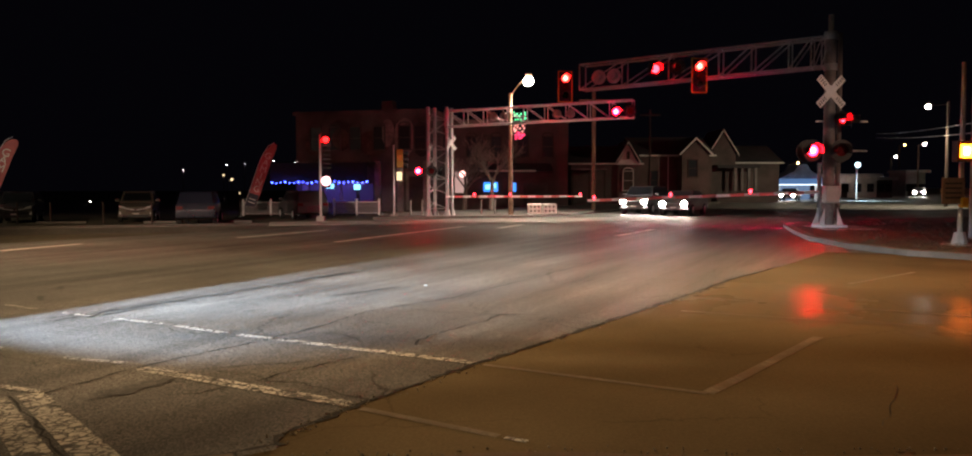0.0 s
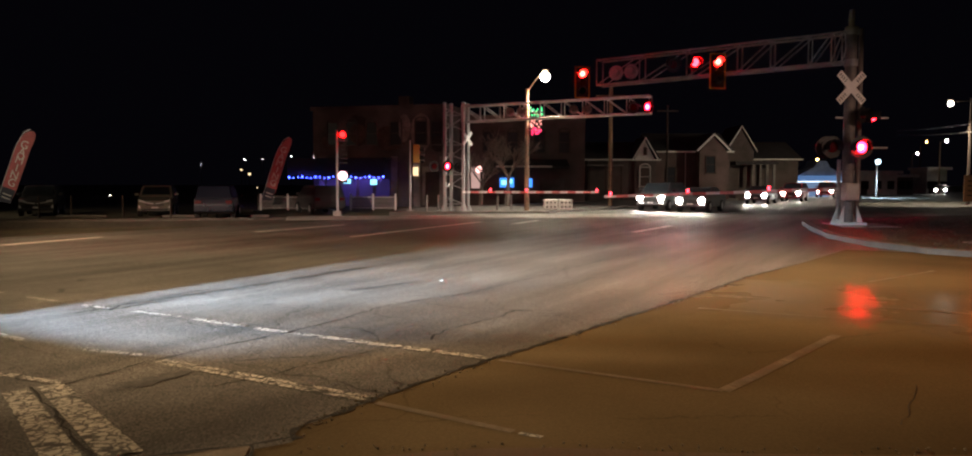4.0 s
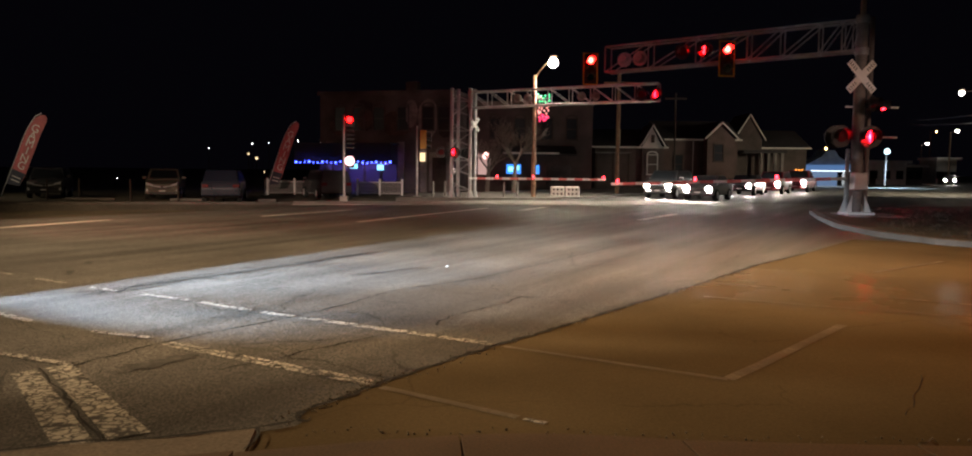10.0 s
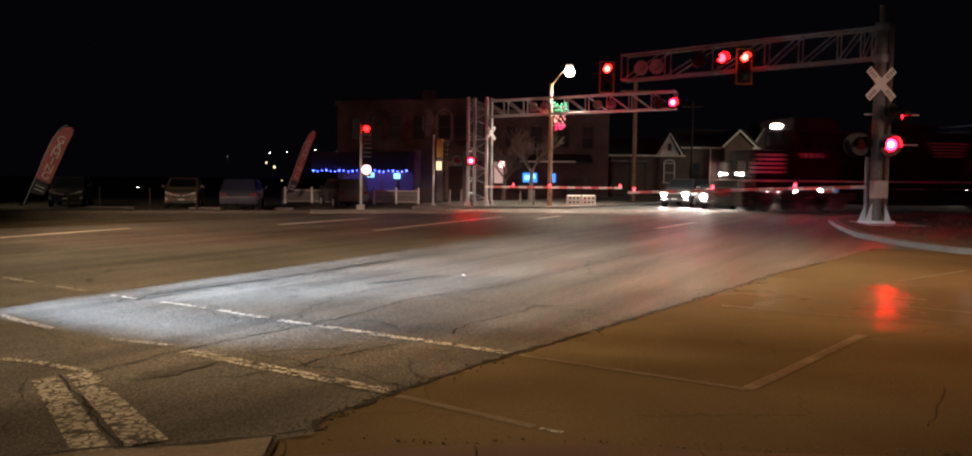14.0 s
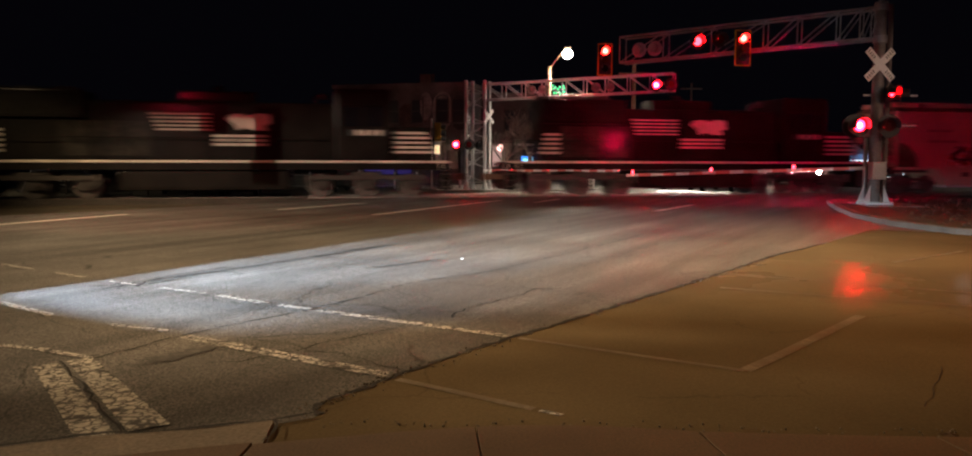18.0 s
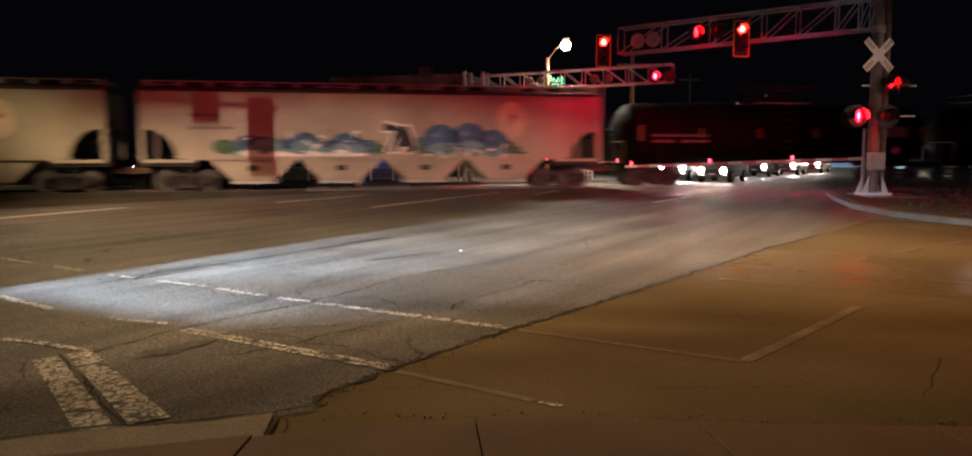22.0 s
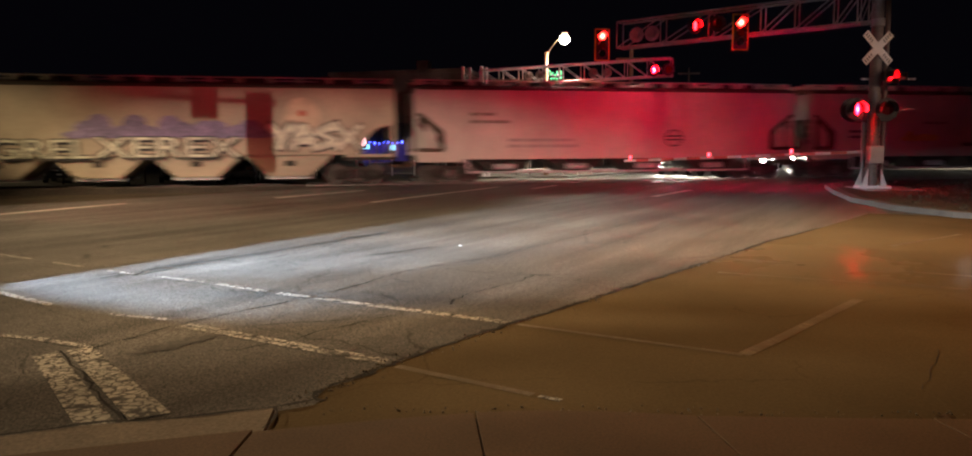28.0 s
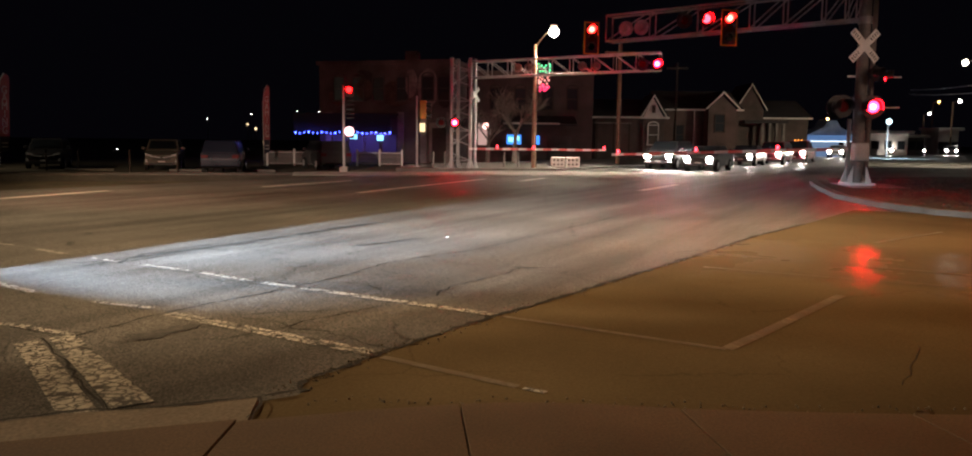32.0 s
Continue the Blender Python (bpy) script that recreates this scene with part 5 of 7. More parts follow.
            bay = part("outlet_bay", bm, truckm, c, "dark discharge hopper")
            bm = bmesh.new()
            bar(bm, (x0 + w / 2 - 0.5, -1.2, 0.75), (x0 + w / 2 + 0.5, -1.2, 0.75), 0.13, seg=10)
            part("outlet_tube", bm, alum, bay)
        bm = bmesh.new()
        for y in (-1.4, 1.4):
            bar(bm, (cut + 0.4, y, 0.5), (L - cut - 0.4, y, 0.5), 0.05, seg=6)
            for xx in (cut + 0.4, L - cut - 0.4):
                bar(bm, (xx, y, 0.5), (xx, y, zs), 0.05, seg=6)
        part("pipe_rail", bm, alum, c, "pale pipe along the underside")
    truck(c, 1.75, 2, 1.75, 0.46)
    truck(c, L - 1.75, 2, 1.75, 0.46)
    return c


h = covered_hopper(20.6, -37.8, "tan covered hopper with black and red spray-painted tags", "bays", tan)
stencils(h, 2.0, 3.3, 1.4, 1)
stencils(h, 2.0, 2.75, 1.7, 1)
cloud(h, 3.4, 9.3, 1.5, 2.75, spray_r, 3)
cloud(h, 9.6, 15.4, 1.5, 2.6, spray_r, 5)
wild_tag(h, "<XAYAX>", 3.4, 8.8, 1.5, 2.5, 21)
wild_tag(h, "ASV7/A", 9.5, 13.8, 1.5, 2.45, 22)
flecks(h, 3.3, 9.0, 1.45, 2.6, (spray_w, spray_r, spray_b), 31)
flecks(h, 9.3, 14.4, 1.45, 2.6, (spray_w, spray_r, spray_b), 32)
disc(h, 16.55, 3.05, 0.62, 0.82, spray_p, "faded round painted emblem")
disc(h, 16.6, 3.2, 0.13, 0.11, spray_r, "dark red spot", -1.583)
h = covered_hopper(20.7, -15.9, "tan covered hopper with blue spray-painted tags", "bays", tan)
stencils(h, 2.0, 3.3, 1.2, 1)
stencils(h, 2.0, 2.75, 1.7, 1)
cloud(h, 3.2, 4.6, 1.6, 2.5, spray_g, 8, -1.576, n=3)
cloud(h, 4.2, 9.6, 1.75, 2.75, spray_bl, 7, n=9)
cloud(h, 4.0, 9.8, 1.55, 2.35, spray_t, 17, -1.5815, n=11)
cloud(h, 4.3, 9.4, 1.5, 1.85, spray_w, 27, -1.585, n=13)
cloud(h, 9.3, 10.3, 1.6, 2.4, spray_g, 18, -1.576, n=3)
cloud(h, 11.5, 12.4, 1.6, 2.5, spray_g, 19, -1.576, n=3)
for x_, z_, w_, h_ in ((12.95, 2.25, 0.85, 0.72), (14.3, 2.35, 0.8, 0.7), (15.45, 2.15, 0.7, 0.6)):
    disc(h, x_, z_, w_, h_, spray_bl, "rounded dark blue spray-painted shape", -1.5815)
    disc(h, x_ + 0.05, z_ - 0.42, w_ * 0.8, h_ * 0.42, spray_t, "pale blue lower half of the shape", -1.5845)
    disc(h, x_ - w_ * 0.3, z_ + h_ * 0.3, 0.16, 0.1, spray_v, "pale highlight in the shape", -1.587)
cloud(h, 16.0, 16.9, 1.6, 2.3, spray_g, 20, -1.576, n=3)
wild_tag(h, "7A", 10.4, 11.6, 1.7, 2.85, 24, (spray_w, spray_b))
flecks(h, 4.2, 9.6, 1.6, 2.6, (spray_w, spray_b), 43)
flecks(h, 12.2, 16.0, 1.5, 2.2, (spray_w, spray_b), 44)
disc(h, 16.3, 3.2, 0.66, 0.86, spray_p, "faded round painted emblem")
disc(h, 16.35, 3.35, 0.13, 0.11, spray_r, "dark red spot", -1.583)
T1, T2, T3 = (6.0, 17.7), (24.8, 16.8), (43.0, 16.9)


tank_panel = mat("tank_panel", (0.16, 0.115, 0.07), 0.7, 0, 9, 0.5, 0.05, 1.4, 0.6)


def tank_car(length, s_front, label):
    c = thing("tank_car", label, "freight car", pose(0, 0, 0), "train")
    TRAIN.append((c, s_front))
    L = length
    bm = bmesh.new()
    prof = [(0.1, 0.0), (0.14, 0.5), (0.26, 0.95), (0.45, 1.25), (0.66, 1.42), (0.95, 1.52)]
    prof += [(L - x, r) for x, r in reversed(prof)]
    seg = 32
    rings = []
    for x, r in prof:
        rings.append([bm.verts.new((x, r * math.cos(2 * math.pi * j / seg), 2.62 + r * math.sin(2 * math.pi * j / seg))) for j in range(seg)] if r else [bm.verts.new((x, 0, 2.62))])
    for a, b in zip(rings, rings[1:]):
        for j in range(seg):
            q = [a[j % len(a)], a[(j + 1) % len(a)], b[(j + 1) % len(b)], b[j % len(b)]]
            bm.faces.new(list(dict.fromkeys(q)))
    bmesh.ops.recalc_face_normals(bm, faces=bm.faces[:])
    part("tank", bm, tankm, c, "long black tank", smooth=True)
    bm = bmesh.new()
    bar(bm, (L / 2, 0, 4.0), (L / 2, 0, 4.55), 0.62, seg=18)
    part("dome", bm, tankm, c)
    bm = bmesh.new()
    for y in (-0.85, 0.85):
        bar(bm, (L / 2 - 1.8, y * 1.2, 5.0), (L / 2 + 1.8, y * 1.2, 5.0), 0.022, seg=5)
        for i in range(5):
            bar(bm, (L / 2 - 1.8 + i * 0.9, y * 1.2, 4.18), (L / 2 - 1.8 + i * 0.9, y * 1.2, 5.0), 0.022, seg=5)
    part("dome_rail", bm, truckm, c)
    for y in (-0.85, 0.85):
        bm = bmesh.new()
        box(bm, L / 2, y, 4.18, 2.9, 0.4, 0.05)
        part("dome_platform", bm, alum, c, "pale grated dome platform")
    for sgn, x in ((1, 0.0), (-1, L)):
        bm = bmesh.new()
        box(bm, x + sgn * 1.5, 0, 1.05, 3.0, 2.7, 0.22)
        part("stub_sill", bm, tankm, c)
        bm = bmesh.new()
        for y in (-1.3, 1.3):
            bar(bm, (x + sgn * 0.1, y, 1.1), (x + sgn * 0.1, y, 2.2), 0.025, seg=5)
        bar(bm, (x + sgn * 0.1, -1.3, 2.2), (x + sgn * 0.1, 1.3, 2.2), 0.025, seg=5)
        part("end_rail", bm, marky, c)
        coupler(c, x, -sgn)
        bm = bmesh.new()
        box(bm, x + sgn * 2.2, 0, 1.55, 0.5, 2.2, 0.9)
        part("saddle", bm, tankm, c)
    for i in range(6):
        bm = bmesh.new()
        x = 0.9 + i * (L - 1.8) / 5
        box(bm, x, -1.535, 2.62, 0.11 if 0 < i < 5 else 0.16, 0.03, 0.46 if 0 < i < 5 else 0.76)
        part("reflector", bm, marky, c, "yellow reflector strip")
    for x, w in ((1.5, 1.15), (3.0, 1.3)):
        stencils(c, x, 2.5, w, 2, -1.53, markw)
    bm = bmesh.new()
    box(bm, L - 2.5, -1.534, 2.72, 1.5, 0.02, 0.55)
    part("lettering_panel", bm, tank_panel, c, "faded tan lettering panel")
    bm = bmesh.new()
    box(bm, L - 2.4, -1.42, 1.75, 0.32, 0.02, 0.32, None)
    bmesh.ops.rotate(bm, verts=bm.verts, cent=(L - 2.4, -1.42, 1.75), matrix=Matrix.Rotation(math.pi / 4, 3, "Y"))
    part("placard", bm, white, c, "white diamond placard")
    bm = bmesh.new()
    bar(bm, (L / 2 - 0.3, -0.5, 0.9), (L / 2 + 0.3, -0.5, 0.9), 0.2, seg=10)
    bar(bm, (L / 2, 0, 0.55), (L / 2, 0, 1.2), 0.2, seg=10)
    part("bottom_outlet", bm, truckm, c)
    bm = bmesh.new()
    for i in range(8):
        bar(bm, (L / 2 - 0.25, -1.56 + 0.02 * i, 1.5 + i * 0.36), (L / 2 + 0.25, -1.56 + 0.02 * i, 1.5 + i * 0.36), 0.018, seg=5)
    part("ladder", bm, truckm, c)["kind"] = "stuff"
    truck(c, 1.9, 2, 1.75, 0.46)
    truck(c, L - 1.9, 2, 1.75, 0.46)
    return c


for s0, ln in (T1, T2, T3):
    tank_car(ln, s0, "black tank car with yellow reflector strips and white stencils")
h = covered_hopper(21.2, 60.8, "tan covered hopper with large white and violet spray-painted words", "bays", tan)
stencils(h, 2.6, 3.5, 1.2, 1)
stencils(h, 2.3, 2.95, 1.9, 1)
cloud(h, 7.6, 15.6, 2.1, 3.3, spray_v, 11, n=17)
tag_word(h, "GREL", 6.45, 1.62, 1.15, spray_pg, spray_b, wide=1.45)
tag_word(h, "XEREX", 11.5, 1.68, 1.25, spray_pg, spray_b, wide=1.55)
disc(h, 17.1, 3.0, 0.75, 0.9, spray_p, "faded round painted emblem")
disc(h, 17.1, 3.2, 0.16, 0.14, spray_r, "dark red spot", -1.583)
wild_tag(h, "YASX", 15.7, 19.6, 1.6, 2.7, 33, (spray_b, spray_pg))
h = covered_hopper(19.3, 82.9, "pale grey covered hopper with a round dark emblem", "pipes", grey)
stencils(h, 2.6, 3.2, 1.2, 1)
stencils(h, 2.6, 2.85, 1.6, 1)
stencils(h, 4.4, 2.0, 3.2, 2, m=mat("stencil_faint", (0.34, 0.33, 0.3), 0.7))
bm = bmesh.new()
for i in range(24):
    a0, a1 = 2 * math.pi * i / 24, 2 * math.pi * (i + 1) / 24
    bm.faces.new([bm.verts.new((12.75 + r * math.cos(a) * 1.12, -1.575, 2.08 + r * math.sin(a))) for a, r in ((a0, 0.42), (a1, 0.42), (a1, 0.36), (a0, 0.36))])
box(bm, 12.75, -1.574, 2.0, 0.9, 0.004, 0.07)
box(bm, 12.75, -1.574, 2.18, 0.8, 0.004, 0.07)
part("emblem", bm, spray_b, h, "round dark emblem")
h = covered_hopper(18.9, 103.2, "pale grey covered hopper with faded outlined spray paint", "pipes", grey)
stencils(h, 2.4, 2.9, 1.5, 1)
stencils(h, 2.2, 2.4, 1.8, 2, m=spray_b)
cloud(h, 5.4, 7.4, 1.9, 2.5, spray_y, 12, n=8)
stencils(h, 6.6, 2.85, 1.2, 1)
wild_tag(h, "AXYS", 15.5, 16.9, 3.2, 3.62, 51, (spray_b, spray_b))
# rounded pale shapes between two wavering dark lines, with grey smears on both sides
faint = mat("spray_faint", (0.36, 0.34, 0.3), 0.7)
smoke = mat("spray_smoke", (0.11, 0.1, 0.085), 0.75, 0, 12, 0.4, 0.0, 2.0, 0.5)
for x_, w_ in ((10.45, 0.5), (11.3, 0.4), (12.1, 0.44), (12.9, 0.42)):
    disc(h, x_, 1.86, w_, 0.42, faint, "rounded pale spray-painted shape")
cloud(h, 9.1, 10.0, 1.62, 1.95, smoke, 14, n=5)
cloud(h, 13.5, 15.1, 1.85, 2.2, smoke, 15, n=8)
bm = bmesh.new()
rnd = random.Random(6)
for z_, n_ in ((2.33, 11), (2.2, 6), (1.9, 5), (1.42, 10)):
    for i in range(n_):
        u0 = 10.0 + 3.3 * i / n_ + (1.0 if z_ == 2.2 else 0.0)
        u1 = u0 + 3.3 / n_ * rnd.uniform(0.6, 1.1)
        v0, v1 = z_ + rnd.uniform(-0.05, 0.05), z_ + rnd.uniform(-0.05, 0.05)
        w_ = rnd.uniform(0.02, 0.045)
        if u1 < 13.7:
            bm.faces.new([bm.verts.new((u, -1.588 - 0.0005 * i, v)) for u, v in ((u0, v0 - w_), (u1, v1 - w_), (u1, v1 + w_), (u0, v0 + w_))])
for x_ in (10.05, 10.85, 11.72, 12.5, 13.3):
    bm.faces.new([bm.verts.new((u, -1.596, v)) for u, v in ((x_ - 0.03, 1.5), (x_ + 0.03, 1.48), (x_ + 0.09, 1.9), (x_ + 0.02, 2.25), (x_ - 0.03, 2.25), (x_ + 0.03, 1.9))])
part("spray_paint", bm, smoke, h, "wavering dark outline")["kind"] = "stuff"
# ---- far side of the street ----
buff = mat("painted_brick", (0.085, 0.078, 0.074), 0.85, 0, 14, 0.3, 0.25, 0.45, 0.65)
brick = mat("dark_brick", (0.1, 0.07, 0.062), 0.85, 0, 22, 0.3, 0.25, 0.8, 0.3)
brick2 = mat("brown_brick", (0.09, 0.072, 0.065), 0.85, 0, 22, 0.3, 0.25, 0.8, 0.3)
shingle = mat("asphalt_shingle", (0.045, 0.042, 0.045), 0.9, 0, 12, 0.35, 0.4, 0.7, 0.3)
trimw = mat("trim_white", (0.6, 0.58, 0.54), 0.6, 0, 20, 0.1, 0.05, 1.0, 0.15)
darkwood = mat("dark_timber", (0.05, 0.035, 0.028), 0.8, 0, 15, 0.3, 0.2)
canvas = mat("dark_canvas", (0.015, 0.017, 0.025), 0.85, 0, 20, 0.2, 0.2)
blue_glow = glow("blue_string_light", (0.05, 0.09, 1.0), 16.0)
blue_sign = glow("blue_neon", (0.05, 0.28, 1.0), 1.8)
cyan_sign = glow("cyan_neon", (0.25, 0.75, 1.0), 2.5)
warm_glow = glow("warm_window", (1.0, 0.72, 0.4), 1.6)
pink_glow = glow("porch_lamp", (1.0, 0.5, 0.45), 7.0)
white_glow = glow("white_lamp", (1.0, 0.95, 0.85), 40.0)
street_glow = glow("street_lamp_lit", (1.0, 0.93, 0.72), 70.0)
cool_glow = glow("cool_floodlight", (0.62, 0.86, 1.0), 4.0)
sodium_glow = glow("sodium_lamp", (1.0, 0.5, 0.15), 40.0)


def px(x, y, depth):
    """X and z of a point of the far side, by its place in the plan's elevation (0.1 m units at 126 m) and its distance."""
    return (x - 784) / 1260 * depth, 1.65 + (274 + (x - 784) * 0.0087 - y) / 1260 * depth


def slabbox(parent, name, x0, x1, y0, y1, z0, z1, m, lab="", bev=0.0):
    bm = bmesh.new()
    box(bm, (x0 + x1) / 2, (y0 + y1) / 2, (z0 + z1) / 2, x1 - x0, y1 - y0, z1 - z0)
    if bev:
        bevel(bm, bev)
    return part(name, bm, m, parent, lab)


def window(parent, xc, y, z0, z1, w, pane_m, arch=False, trim=None):
    """A sash window set into the wall: frame, sill, panes."""
    trim = trim or trimw
    bm = bmesh.new()
    t = 0.09
    for sx in (-1, 1):
        box(bm, xc + sx * w / 2, y - 0.03, (z0 + z1) / 2, t, 0.12, z1 - z0)
    box(bm, xc, y - 0.03, z1, w + t, 0.12, t)
    box(bm, xc, y - 0.03, (z0 + z1) / 2, w, 0.08, 0.05)
    if arch:
        n = 8
        for i in range(n):
            a0, a1 = math.pi * i / n, math.pi * (i + 1) / n
            bar(bm, (xc + math.cos(a0) * w / 2, y - 0.03, z1 + math.sin(a0) * w * 0.3), (xc + math.cos(a1) * w / 2, y - 0.03, z1 + math.sin(a1) * w * 0.3), 0.06, seg=5)
    fr = part("window", bm, trim, parent)
    slabbox(fr, "sill", xc - w / 2 - 0.1, xc + w / 2 + 0.1, y - 0.16, y + 0.02, z0 - 0.08, z0, trim)
    for k, (a, b) in enumerate(((z0, (z0 + z1) / 2), ((z0 + z1) / 2, z1))):
        slabbox(fr, "pane", xc - w / 2 + 0.04, xc + w / 2 - 0.04, y - 0.02, y + 0.02, a + 0.03, b - 0.03, pane_m)
    return fr


pilaster_m = mat("pilaster_paint", (0.2, 0.19, 0.18), 0.8, 0, 14, 0.3, 0.1, 0.8, 0.4)
# two-storey painted brick building with a blue-lit front
Y1 = 60.0
b1 = thing("corner_building", "two-storey painted brick building with blue string lights under an awning", "building", pose(0, 0, 0), "far buildings")
slabbox(b1, "wall", -13.9, -2.9, Y1, Y1 + 11, -0.2, 7.35, buff, "stained buff-painted brick wall")
slabbox(b1, "parapet", -14.1, -2.7, Y1 - 0.15, Y1 + 11.1, 7.35, 7.65, buff, "projecting parapet")
slabbox(b1, "chimney", -6.9, -6.0, Y1 + 0.6, Y1 + 1.5, 7.6, 8.4, buff, "brick chimney")
slabbox(b1, "string_course", -13.95, -2.85, Y1 - 0.08, Y1 + 0.05, 3.7, 3.9, buff)
for xx in (-12.2, -10.6, -8.9, -6.9, -4.85, -3.6):
    window(b1, xx, Y1, 4.6, 6.4, 0.95, darkglass, True, buff)
slabbox(b1, "door", -4.5, -3.3, Y1 - 0.05, Y1 + 0.05, -0.1, 2.5, darkwood, "dark entrance door")
slabbox(b1, "door_surround", -4.75, -3.05, Y1 - 0.03, Y1 + 0.08, -0.1, 2.9, pilaster_m)
for xx in (-13.1, -7.05, -5.2, -3.1):
    slabbox(b1, "pilaster", xx - 0.25, xx + 0.25, Y1 - 0.12, Y1 + 0.05, -0.2, 3.7, pilaster_m, "dull pale pilaster")
# faint emission stands in for blue string light falling on the front
for xx in (-12.2, -10.8, -9.4, -8.0):
    slabbox(b1, "shop_window", xx - 0.55, xx + 0.55, Y1 - 0.03, Y1 + 0.06, 0.5, 1.95, glow("string_wash_blue", (0.2, 0.13, 0.9), 0.07), "shop window with a faint blue glow for the string lights' wash")
bm = bmesh.new()
prism(bm, [(-15.2, 2.12), (-7.2, 2.12), (-7.2, 3.45), (-15.2, 3.45)], "y", Y1 - 1.9, Y1 - 1.86)
part("awning", bm, canvas, b1, "dark canvas awning")
for i in range(12):
    bm = bmesh.new()
    x = -15.2 + i * 8.0 / 11
    bar(bm, (x, Y1 - 1.9, 3.4), (x, Y1, 3.6), 0.03, seg=4)
    part("awning_rib", bm, canvas, b1)
slabbox(b1, "awning_roof", -15.2, -7.2, Y1 - 1.95, Y1, 3.45, 3.55, canvas)
for i in range(22):
    bm = bmesh.new()
    x = -15.0 + i * 7.8 / 21
    ball(bm, (x, Y1 - 2.0, 2.06 - 0.05 * math.sin(i * 1.7)), 0.05 if i % 3 else 0.075, 8)
    part("string_light", bm, blue_glow, b1, "small blue bulb")
slabbox(b1, "lit_sign", -11.3, -10.7, Y1 - 0.12, Y1 - 0.06, 1.6, 1.95, cyan_sign, "small blue sign")
slabbox(b1, "lit_sign", -9.0, -8.5, Y1 - 0.12, Y1 - 0.06, 1.5, 1.9, cyan_sign, "small blue sign")
slabbox(b1, "wall_lantern", -5.4, -5.05, Y1 - 0.35, Y1 - 0.1, 2.2, 2.85, warm_glow, "lit yellow lantern box")

# faded painting on the upper wall: a round dark arch, dull brown fields and a pale window surround
paint_dark = mat("mural_dark", (0.03, 0.026, 0.026), 0.85, 0, 10, 0.4, 0.1, 1.5, 0.5)
paint_brown = mat("mural_brown", (0.075, 0.05, 0.042), 0.85, 0, 8, 0.4, 0.1, 1.2, 0.5)
paint_pale = mat("mural_pale", (0.22, 0.2, 0.19), 0.85, 0, 8, 0.3, 0.1, 1.2, 0.4)


def mural(xc, zc, rx, rz, m, y, start=0, end=360, seed=0):
    rnd = random.Random(seed)
    bm = bmesh.new()
    n = 26
    pts = [(xc + rx * math.cos(radians(start + (end - start) * i / n)) * rnd.uniform(0.93, 1.05), zc + rz * math.sin(radians(start + (end - start) * i / n)) * rnd.uniform(0.93, 1.05)) for i in range(n if end - start == 360 else n + 1)]
    prism(bm, pts, "y", y - 0.012, y)
    part("mural_patch", bm, m, b1, "faded painted patch")


mural(-10.1, 5.75, 1.15, 1.2, paint_dark, Y1 - 0.004, seed=1)
mural(-10.1, 5.5, 0.75, 0.8, paint_brown, Y1 - 0.018, seed=2)
mural(-7.4, 5.1, 1.3, 1.0, paint_brown, Y1 - 0.004, seed=3)
mural(-12.2, 4.9, 0.9, 0.7, paint_brown, Y1 - 0.004, seed=4)
mural(-6.2, 5.9, 0.5, 1.1, paint_pale, Y1 - 0.02, seed=5)
mural(-4.85, 5.5, 0.85, 1.5, paint_pale, Y1 - 0.004, seed=6)
mural(-3.5, 4.6, 0.55, 0.6, paint_dark, Y1 - 0.018, seed=7)
b1.matrix_basis = Matrix.Translation((-2.9, Y1, 0)) @ pose(0, 0, 0, 0, 0, -14) @ Matrix.Translation((2.9, -Y1, 0))
string = lamp("string_light_glow", "AREA", (-10.8, Y1 + 0.6, 2.0), (-11.1, Y1 + 1.9, 0.7), 90, (0.2, 0.12, 1.0), 1.0)
string.data.shape, string.data.size, string.data.size_y = "RECTANGLE", 7.0, 0.06

# dark two-storey brick building with a lit shop sign
Y2 = 64.0
b2 = thing("brick_building", "dark two-storey brick building with small neon signs", "building", pose(0, 0, 0), "far buildings")
slabbox(b2, "wall", -2.8, 8.3, Y2, Y2 + 10, -0.2, 6.9, brick2, "dark brick wall")
slabbox(b2, "parapet", -2.9, 8.4, Y2 - 0.12, Y2 + 10, 6.9, 7.15, brick2)
for xx in (-1.6, 0.4, 2.4, 4.6, 6.6):
    window(b2, xx, Y2, 4.1, 5.8, 0.9, darkglass, True, darkwood)
slabbox(b2, "lit_window", -1.0, 0.0, Y2 - 0.04, Y2 + 0.03, 1.2, 3.0, glow("pale_curtain", (1.0, 0.62, 0.55), 0.55), "lit curtained window")
bm = bmesh.new()
ball(bm, (-0.35, Y2 - 0.25, 2.75), 0.26, 12)
part("porch_lamp", bm, pink_glow, b2, "round porch lamp")
slabbox(b2, "neon_sign", 1.35, 2.5, Y2 - 0.1, Y2 - 0.05, 1.3, 2.05, blue_sign, "blue neon window sign")
slabbox(b2, "neon_mark", 1.5, 1.9, Y2 - 0.13, Y2 - 0.1, 1.5, 1.85, cyan_sign)
slabbox(b2, "neon_mark", 2.02, 2.35, Y2 - 0.13, Y2 - 0.1, 1.6, 1.95, cyan_sign)
slabbox(b2, "neon_sign", 3.6, 4.0, Y2 - 0.1, Y2 - 0.05, 1.3, 2.0, blue_sign, "blue neon window sign")
bm = bmesh.new()
